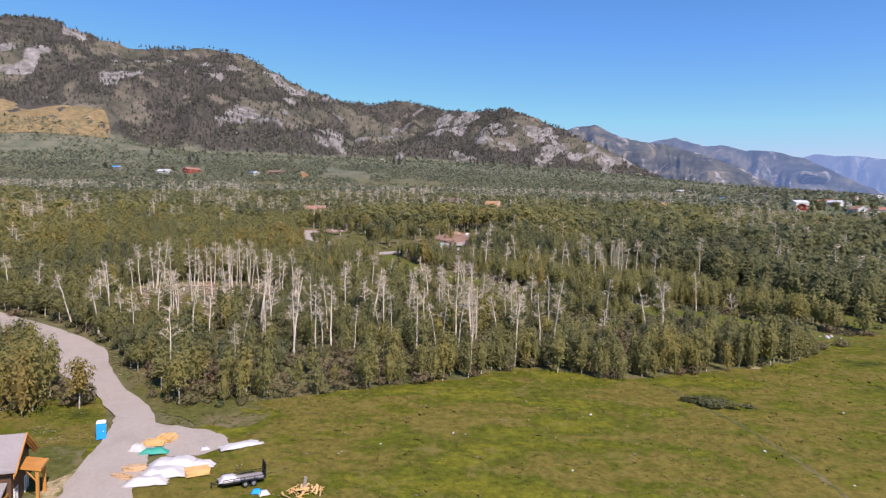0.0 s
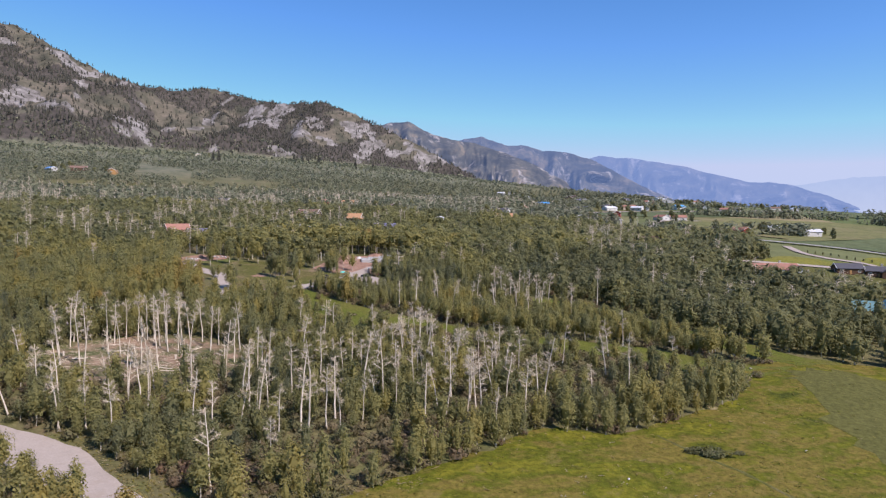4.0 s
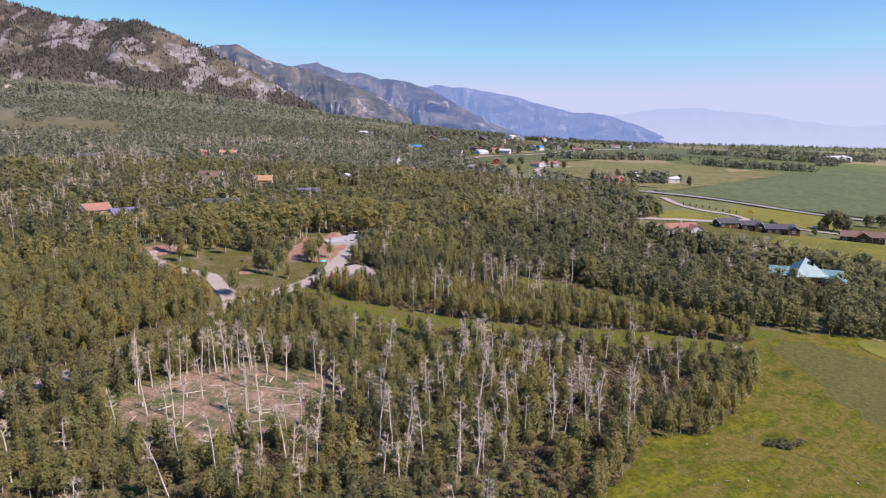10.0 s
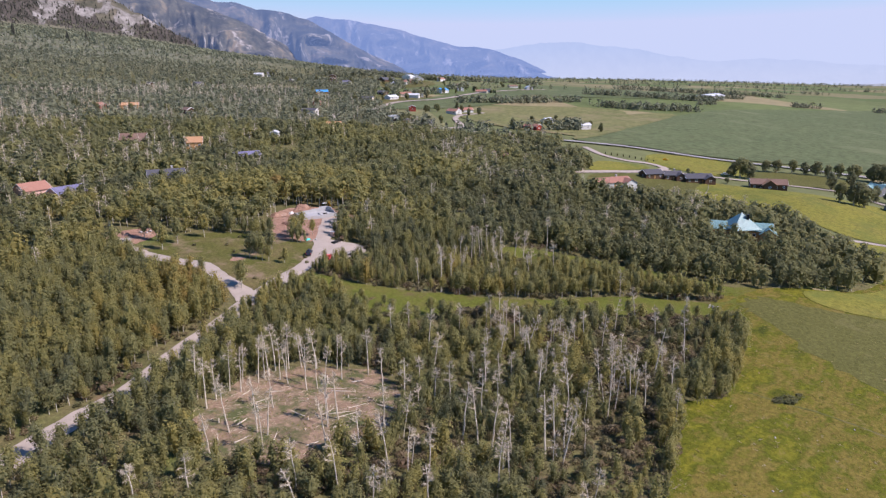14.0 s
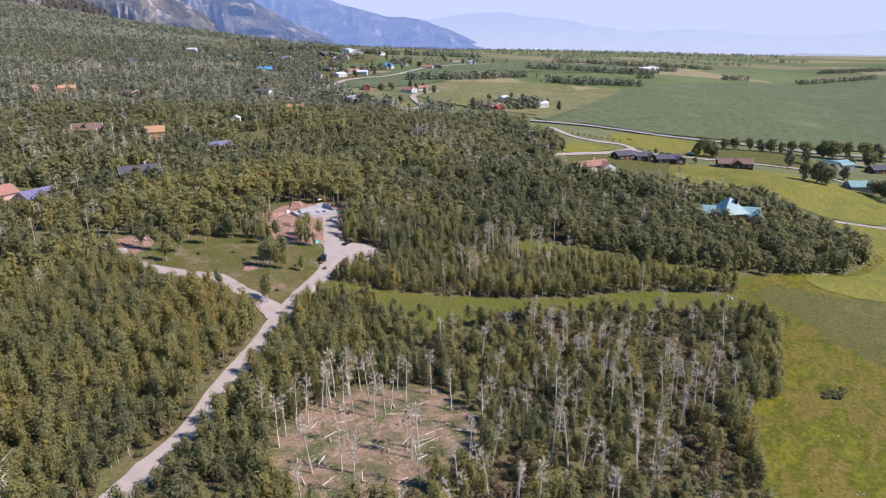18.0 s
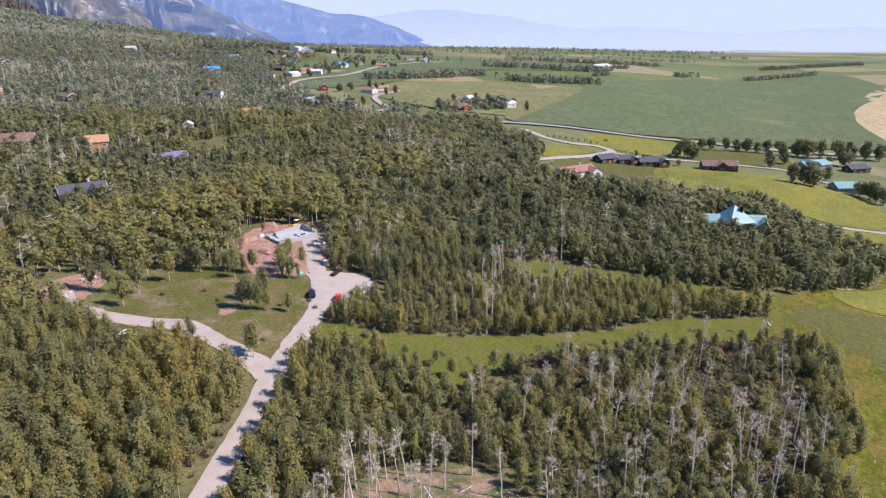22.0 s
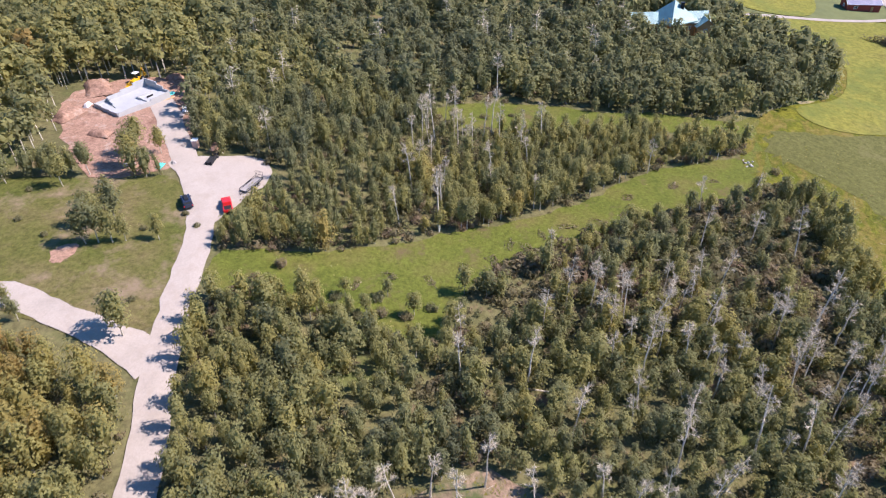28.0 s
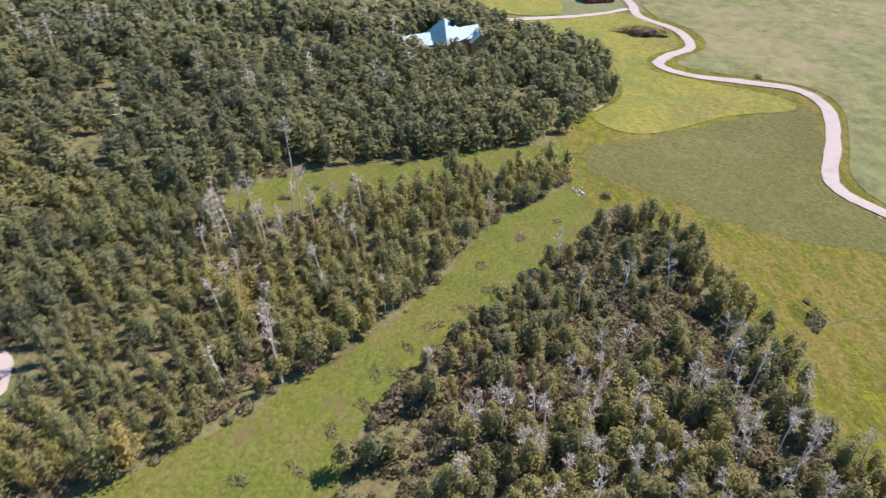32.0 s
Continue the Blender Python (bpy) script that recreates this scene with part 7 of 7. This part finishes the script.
lay(sheet(-29.6, 80.6, 30, 1.2, 0.9, 0.3, "plastic_sheet", "crumpled white plastic scrap on the grass", 14))
r5 = np.random.RandomState(15)


def stack(x, y, yaw, n, w, l, h, mat, label, name="board_stack", spread=0.15, category="boards"):
    t = thing(name, on_land(x, y, yaw, 0.15), label, category)
    cols = 4
    for k in range(n):
        m = pose(r5.normal(0, spread), (k % cols - 1.5) * w * 1.05, (k // cols) * h * 1.03 + h / 2, 0, 0, r5.normal(0, 3))
        part("board", Solid().box(0, 0, 0, l, w, h, m), M[mat], t)
    return t


stack(-28.4, 74.8, 25, 12, 0.5, 2.6, 0.16, "foam_board", "yellow-orange boards sliding off a stack")
stack(-36.2, 81.4, 5, 8, 0.4, 2.4, 0.22, "foam_board", "yellow insulation boards in a low stack")
stack(-35.2, 82.6, 80, 8, 0.45, 1.8, 0.3, "foam_board", "tall stack of tan board on gravel")
stack(-35.6, 74.8, 15, 16, 0.22, 2.0, 0.14, "lumber", "sawn timber offcuts beside white sheeting", "timber_stack", 0.4, "timber")
stack(-36.2, 73.0, -20, 12, 0.2, 1.6, 0.14, "lumber", "loose timber offcuts on gravel", "timber_stack", 0.5, "timber")
scrap = thing("scrap_wood_pile", on_land(-15.6, 71.6, 0, 0.1), "heap of broken orange-brown scrap wood", "wood pile")
for k in range(46):
    a, q = r5.uniform(0, 6.28), 1.9 * r5.rand() ** 0.6
    m = pose(q * math.cos(a) * 1.2, q * math.sin(a), 0.1 + 0.7 * (1 - q / 2) * r5.rand(), r5.normal(0, 18), r5.normal(0, 18), r5.uniform(0, 360))
    part("plank", Solid().box(0, 0, 0, r5.uniform(0.5, 1.5), r5.uniform(0.1, 0.24), 0.05, m), M["foam_board" if k % 3 else "lumber"], scrap)
part("plank", Solid().box(0.3, 0.5, 0.9, 0.35, 0.06, 1.7, pose(0, 0, 0, 14, 5, 20)), M["deck"], scrap)
for i, (bx, by) in enumerate([(-20.5, 71.2), (-19.6, 70.9)]):
    lay(sheet(bx, by, 30 * i, 1.2, 0.8, 0.4, "plastic_sheet" if i else "blue_plastic", "small heap of wrapped rubbish on the grass", 40 + i))
draped("gravel_apron", ragged(rounded([(-36, 87), (-30, 85.5), (-27.5, 83), (-29, 79.5), (-33, 78.5), (-38, 80), (-42, 86)], 5, True), 0.25), 3, 0.17, M["gravel"], "pale gravel apron spilling from the road")
draped("grass_verge", ragged(rounded([(-64, 76), (-60, 92), (-52, 96), (-46, 89), (-43, 82), (-43, 72), (-50, 62), (-62, 62)], 5, True), 0.3), 3, 0.10, M["meadow"], "rough green grass verge beside the house")
draped("worn_verge", ragged(rounded([(-52, 79), (-45, 80), (-43, 77), (-43, 72), (-48, 72)], 5, True), 0.4), 3, 0.14, M["yard"], "trampled dry grass beside the house")
draped("road_verge", ragged(rounded([(-46, 92), (-38, 91), (-30, 86), (-24, 92), (-30, 97), (-42, 103), (-48, 101)], 5, True), 0.5), 3, 0.10, M["yard"], "brownish weedy verge between road and wood")

# ---- building plot ----
CONC = pose(18.8, 290.4, height(18.8, 290.4) + 0.55, 0, 0, -8)
found = thing("foundation", CONC, "pale concrete house foundation with stepped walls", "foundation")
part("slab", Solid().box(0, 0, -0.35, 15.4, 9.6, 1.5), M["concrete"], found)


def stepped(parent, a, b, steps, thick=0.25):
    """A concrete wall from a to b whose top goes down in steps."""
    ax, ay, bx, by = *a, *b
    n = len(steps)
    ln = math.hypot(bx - ax, by - ay)
    m = pose(ax, ay, 0, 0, 0, math.degrees(math.atan2(by - ay, bx - ax)))
    out = [(0, -0.4)] + [q for k, h in enumerate(steps) for q in ((ln * k / n, h), (ln * (k + 1) / n, h))] + [(ln, -0.4)]
    part("wall", Solid().prism(out, -thick / 2, thick / 2, m), M["concrete"], parent)


stepped(found, (-7.7, 4.7), (7.7, 4.7), (1.0, 1.4, 1.8, 2.4))
stepped(found, (7.7, 4.55), (7.7, -4.6), (2.4, 2.4, 1.7, 1.0))
stepped(found, (-7.7, 4.55), (-7.7, -4.6), (1.2, 0.9, 0.7))
stepped(found, (-7.5, -4.7), (-1.0, -4.7), (0.7, 0.7))
stepped(found, (2.0, -4.7), (7.5, -4.7), (0.8, 0.9))
stepped(found, (-4.0, 4.5), (-5.6, -1.0), (1.5, 1.0, 0.6))
stepped(found, (1.0, -0.5), (5.4, -0.5), (0.9, 0.9))
stepped(found, (1.0, -0.6), (1.0, -4.5), (0.9, 0.7))
part("window_well", Solid().box(3.4, -2.5, 0.5, 1.8, 0.2, 0.7), M["black_steel"], found)
lay(sheet(11.2, 297.6, 20, 2.6, 1.3, 0.8, "plastic_sheet", "white wrapped pallet beside the foundation", 21, "wrapped_pallet", "pallet"))
stack(22.0, 276.4, 40, 16, 0.3, 3.2, 0.2, "trim", "white boards stacked beside the gravel drive")
stack(19.8, 275.6, 30, 10, 0.3, 2.8, 0.18, "deck", "grey boards lying beside the gravel drive")
stack(24.0, 285.0, -14, 8, 0.16, 5.0, 0.1, "lumber", "long timber formwork along the foundation", spread=0.4)
lay(sheet(28.0, 286.6, 0, 2.4, 1.4, 0.5, "teal_tarp", "faded teal sheet over bags", 23))
lay(sheet(-1.0, 262.9, 20, 2.6, 1.2, 0.5, "teal_tarp", "turquoise tarpaulin over a low heap", 24))
lay(sheet(-4.6, 269.0, 0, 1.6, 1.2, 0.8, "plastic_sheet", "pale covered heap on the dug soil", 25))
lay(sheet(1.6, 261.5, 50, 1.3, 1.0, 0.5, "deck", "grey rubble heap beside the turquoise tarpaulin", 26, "rubble_heap", "heap"))
hut = thing("small_shed", on_land(9.8, 262.4, 25, 0.1), "small pinkish plywood shed with white lid", "shed")
part("wall", Solid().box(0, 0, 0.9, 1.5, 1.2, 1.9), M["pink_wall"], hut)
part("roof", Solid().box(0, 0, 1.92, 1.7, 1.4, 0.14), M["trim"], hut, "white lid")
pipes = thing("pipe_bundle", on_land(6.4, 255.4, 20, 0.15), "bundle of long black plastic pipes on gravel", "pipes")
for k in range(9):
    row, col = (0, k) if k < 5 else (1, k - 5)
    part("pipe", Solid().bar((-1.5 + 0.1 * (k % 3), (col - 2 + row * 0.5) * 0.36, 0.19 + row * 0.32), (1.5 + 0.12 * (k % 2), (col - 2 + row * 0.5) * 0.36, 0.19 + row * 0.32), 0.18, sides=10), M["black_steel"], pipes)
flat_trailer(3.6, 242.0, 183, 6.0, "long black flatbed trailer parked at the lot's edge")
lay(sheet(9.4, 256.6, 40, 3.0, 1.5, 0.4, "black_steel", "black plastic sheet at the lot's edge", 27))

hoe = thing("backhoe", on_land(28.2, 298.4, 190, 0.2), "yellow backhoe loader behind the concrete foundation", "excavator")
part("chassis", Solid().prism([(-1.8, 0.6), (2.2, 0.6), (2.2, 1.25), (0.6, 1.35), (-1.8, 1.2)], -0.55, 0.55), M["yellow_paint"], hoe, bevel=0.05)
cabn = part("cab_frame", Solid().box(-0.7, -0.6, 1.9, 0.08, 0.08, 1.5).box(-0.7, 0.6, 1.9, 0.08, 0.08, 1.5).box(0.5, -0.6, 1.9, 0.08, 0.08, 1.5).box(0.5, 0.6, 1.9, 0.08, 0.08, 1.5), M["black_steel"], hoe)
part("canopy", Solid().box(-0.1, 0, 2.72, 1.6, 1.5, 0.12), M["trim"], cabn, "white canopy", 0.03)
part("seat", Solid().box(-0.2, 0, 1.5, 0.5, 0.55, 0.5), M["black_steel"], hoe)
for sx, r0 in ((-1.3, 0.72), (1.6, 0.5)):
    for sy in (-0.85, 0.85):
        wheel(hoe, sx, sy, r0, 0.42)
arm = part("loader_arm", Solid().bar((0.8, -0.6, 1.2), (3.0, -0.6, 0.7), 0.1, sides=5).bar((0.8, 0.6, 1.2), (3.0, 0.6, 0.7), 0.1, sides=5), M["yellow_paint"], hoe)
part("bucket", Solid().prism([(2.9, 0.9), (3.1, 0.2), (3.9, 0.15), (3.2, 0.35)], -1.05, 1.05), M["yellow_paint"], arm)
boom = part("boom", Solid().bar((-1.9, 0, 1.1), (-2.9, 0, 3.2), 0.16, 0.12, 6), M["yellow_paint"], hoe)
part("dipper", Solid().bar((-2.9, 0, 3.2), (-3.5, 0, 1.4), 0.12, 0.1, 6), M["yellow_paint"], boom)
part("digging_bucket", Solid().prism([(-3.7, 1.5), (-3.3, 1.4), (-3.1, 0.8), (-3.6, 0.9)], -0.35, 0.35), M["yellow_paint"], boom)
for i, (hx, hy, hw, hh) in enumerate([(5, 297, 8, 1.4), (20, 304, 12, 1.5), (2, 284, 6, 0.9), (33, 287, 5, 1.0), (12, 259, 4, 0.8), (-56, 299, 5, 0.8), (36, 293, 5, 1.2)]):
    v, f = crumpled(hw, hw * 0.55, hh, 60 + i, 16, 12)
    tagged(new("soil_heap", mesh_of("soil_heap", v, f, [M["soil"]], True)), "heap of dug reddish soil", "soil", "dug soil heaps").matrix_world = on_land(hx, hy, i * 53, 0.1)

# ---- felled wood, boulders ----
def log(x, y, yaw, length, r, label="bleached fallen log on bare soil", group="felled logs", pitch=2.0, mat="deadwood"):
    t = thing("fallen_log", on_land(x, y, yaw, r * 0.8) @ pose(0, 0, 0, 0, pitch, 0), label, "log", group)
    s = np.linspace(-length / 2, length / 2, 5)
    bow = r5.normal(0, 0.06, 5)
    v, n = [], 7
    for k in range(5):
        q = r * (1.15 - 0.12 * k)
        v += [(s[k], bow[k] + q * math.cos(2 * math.pi * i / n), q * math.sin(2 * math.pi * i / n)) for i in range(n)]
    f = [(k * n + i, k * n + (i + 1) % n, (k + 1) * n + (i + 1) % n, (k + 1) * n + i) for k in range(4) for i in range(n)] + [tuple(range(n))[::-1], tuple(range(4 * n, 5 * n))]
    part("stem", mesh_of("log_stem", v, f, [M[mat]], True), None, t)
    for k in range(2):
        part("branch_stub", Solid().bar((s[1 + k], 0, 0), (s[1 + k] + 0.3, r5.normal(0, 0.5), 0.5), 0.035, 0.015, 4), M[mat], t)
    return t


LOGS = [(-51, 160, -12, 8), (-52.5, 157.8, -8, 6), (-56.8, 155.2, -5, 3), (-46.5, 165.2, -33, 9), (-38.4, 158, -52, 6), (-66, 172.9, 0, 4), (-50, 169, -35, 6), (-42, 168.3, -8, 4.5), (-46.4, 150.4, 12, 3.5), (-54.5, 161.5, 15, 5), (-53.2, 159.2, -20, 5.5), (-72, 168, 30, 5), (-69, 160, 50, 6), (-62, 165, -70, 5), (-75, 162, 10, 4.5), (-60, 174, -20, 7), (-57, 150, 35, 5), (-44, 156, -60, 5), (-79, 166, 70, 5), (-64, 153, 5, 4), (-48, 174, 60, 6), (-66, 178, 25, 5)]
for i, (lx, ly, la, ll) in enumerate(LOGS):
    log(lx, ly, la, ll * 1.15, 0.085 + 0.02 * (i % 3), pitch=1.0 + 2 * (i % 4))
# thin slash lying over the bare clearing
r8 = np.random.RandomState(81)
sx, sy = grown(0.95, -86, -32, 144, 186, r8)
ok = inside(sx, sy, CLEARING) & (r8.rand(len(sx)) < 0.12 + 0.6 * smooth((hills(sx, sy, 9, 2, 85, False) - 0.4) / 0.2))
sx, sy = sx[ok], sy[ok]
slash = []
for px, py, pz in zip(sx, sy, land(sx, sy)):
    a, ln, w = r8.uniform(0, 6.28), r8.uniform(0.4, 2.2), r8.uniform(0.02, 0.05)
    d, c = np.array([math.cos(a), math.sin(a), r8.normal(0, 0.08)]) * ln / 2, np.array([px, py, pz + 0.2])
    q = np.array([-math.sin(a), math.cos(a), 0]) * w
    up = np.array([0, 0, 0.07])
    slash += [(c - d - q, c + d, c - d + up), (c - d + up, c + d, c - d + q)]
tagged(new("slash", soup("slash", np.array(slash), [M["twigs"]])), "thin bleached sticks strewn over the clearing", "sticks", kind="stuff")
for lx, ly, la, ll in ((40, 193.8, -30, 9), (37.5, 191.8, -27, 7), (52, 203, -30, 7), (20, 150, 40, 7), (5, 158, -20, 8), (34, 140, 60, 6), (-5, 148, 15, 7), (28, 158, -50, 7), (48, 142, 20, 6), (-18, 168, -70, 6), (44, 213, -30, 5), (33, 219, -45, 6)):
    log(lx, ly, la, ll, 0.14, "bleached fallen aspen stem in the brush", "fallen stems in brush", 3.0)
pile = thing("log_pile", on_land(-59.4, 260.2, 20), "heap of peeled pale logs beside the branch road", "logs")
for k in range(13):
    row, col = (0, k) if k < 6 else ((1, k - 6) if k < 11 else (2, k - 11))
    yy, zz, ln = (col - 2.5 + row * 0.5) * 0.34 + r5.normal(0, 0.05), 0.2 + row * 0.28, 3.6 + r5.normal(0, 0.5)
    part("log", Solid().bar((-ln / 2 + r5.normal(0, 0.3), yy + r5.normal(0, 0.15), zz), (ln / 2 + r5.normal(0, 0.3), yy + r5.normal(0, 0.15), zz), 0.17, 0.13, 7), M["deadwood" if k % 3 else "lumber"], pile)
rack = thing("pole_stack", on_land(-56.2, 254.6, 52), "leaning stack of grey poles over dark sheeting", "poles")
part("sheeting", Solid().add(*crumpled(3.4, 2.2, 0.5, 71)), M["black_steel"], rack, "dark plastic sheeting")
for k in range(7):
    part("pole", Solid().bar((-2.0 + r5.normal(0, 0.2), -0.9 + 0.3 * k, 0.62), (2.0 + r5.normal(0, 0.2), -0.95 + 0.3 * k, 0.85), 0.09, 0.07, 6), M["deck"], rack)
for i, (sx, sy) in enumerate([(-63.5, 158), (-49, 163.5), (-68, 171), (-57, 168), (-71, 157), (-53, 166), (-45, 161), (-61, 161), (-77, 170)]):
    t = thing("tree_stump", on_land(sx, sy, i * 40), "short pale sawn aspen stump", "stump", "sawn stumps")
    part("stem", Solid().bar((0, 0, -0.1), (0.03, 0, 0.45 + 0.3 * (i % 3)), 0.2, 0.16, 8), M["deadwood"], t)
    part("cut_face", Solid().bar((0.03, 0, 0.45 + 0.3 * (i % 3)), (0.03, 0, 0.47 + 0.3 * (i % 3)), 0.15, 0.15, 8), M["lumber"], t, "pale sawn top")


def boulder(x, y, w, seed, label="pale boulder lying in the meadow grass", group="meadow boulders", mat="stone"):
    bm = bmesh.new()
    bmesh.ops.create_icosphere(bm, subdivisions=2, radius=0.5)
    r = np.random.RandomState(seed)
    off = r.rand(3) * 9
    for v in bm.verts:
        k = 0.75 + 0.5 * noise.noise(v.co * 1.8 + Vector(off))
        v.co = Vector((v.co.x * w * k, v.co.y * w * 0.8 * k, v.co.z * w * 0.55 * k + w * 0.12))
    me = bpy.data.meshes.new("boulder")
    bm.to_mesh(me)
    bm.free()
    me.materials.append(M[mat])
    ob = tagged(new("boulder", me), label, "boulder", group)
    ob.matrix_world = on_land(x, y, seed * 31, 0.1)
    return ob


for i, (bx, by, bw) in enumerate([(84.5, 142.6, 1.6), (86, 143.4, 1.3), (85.2, 144.2, 1.1), (87.2, 142.4, 0.9), (83.4, 143.6, 1.0), (86.6, 144.8, 0.8), (22, 96, 0.7), (43, 86, 0.6), (1.5, 88, 0.6), (0, 108, 0.5), (62, 100, 0.5), (16, 79, 0.5), (50, 78, 0.5), (-8, 84, 0.4)]):
    boulder(bx, by, bw, 30 + i)
for i, (bx, by) in enumerate([(-49, 297), (-47.5, 298), (-50.5, 298.5), (-57, 292), (-46, 296.5), (-59, 290), (-61, 293)]):
    boulder(bx, by, 1.5 + 0.3 * (i % 3), 50 + i, "grey rubble block beside the dirt patch", "rubble blocks")

# fence of the ranch and roadside posts
fence = thing("rail_fence", pose(0, 0, 0), "pale rail fence running up the yellow meadow", "fence")
pts = rounded([(306, 259), (290, 250), (276, 243), (262, 238)], 5)
for k in range(len(pts) - 1):
    (ax, ay), (bx, by) = pts[k], pts[k + 1]
    za, zb = height(ax, ay), height(bx, by)
    part("post", Solid().box(ax, ay, za + 0.55, 0.14, 0.14, 1.4), M["deck"], fence)
    for z in (0.5, 1.0):
        part("rail", Solid().bar((ax, ay, za + z + 0.1), (bx, by, zb + z + 0.1), 0.06, sides=4), M["deck"], fence)
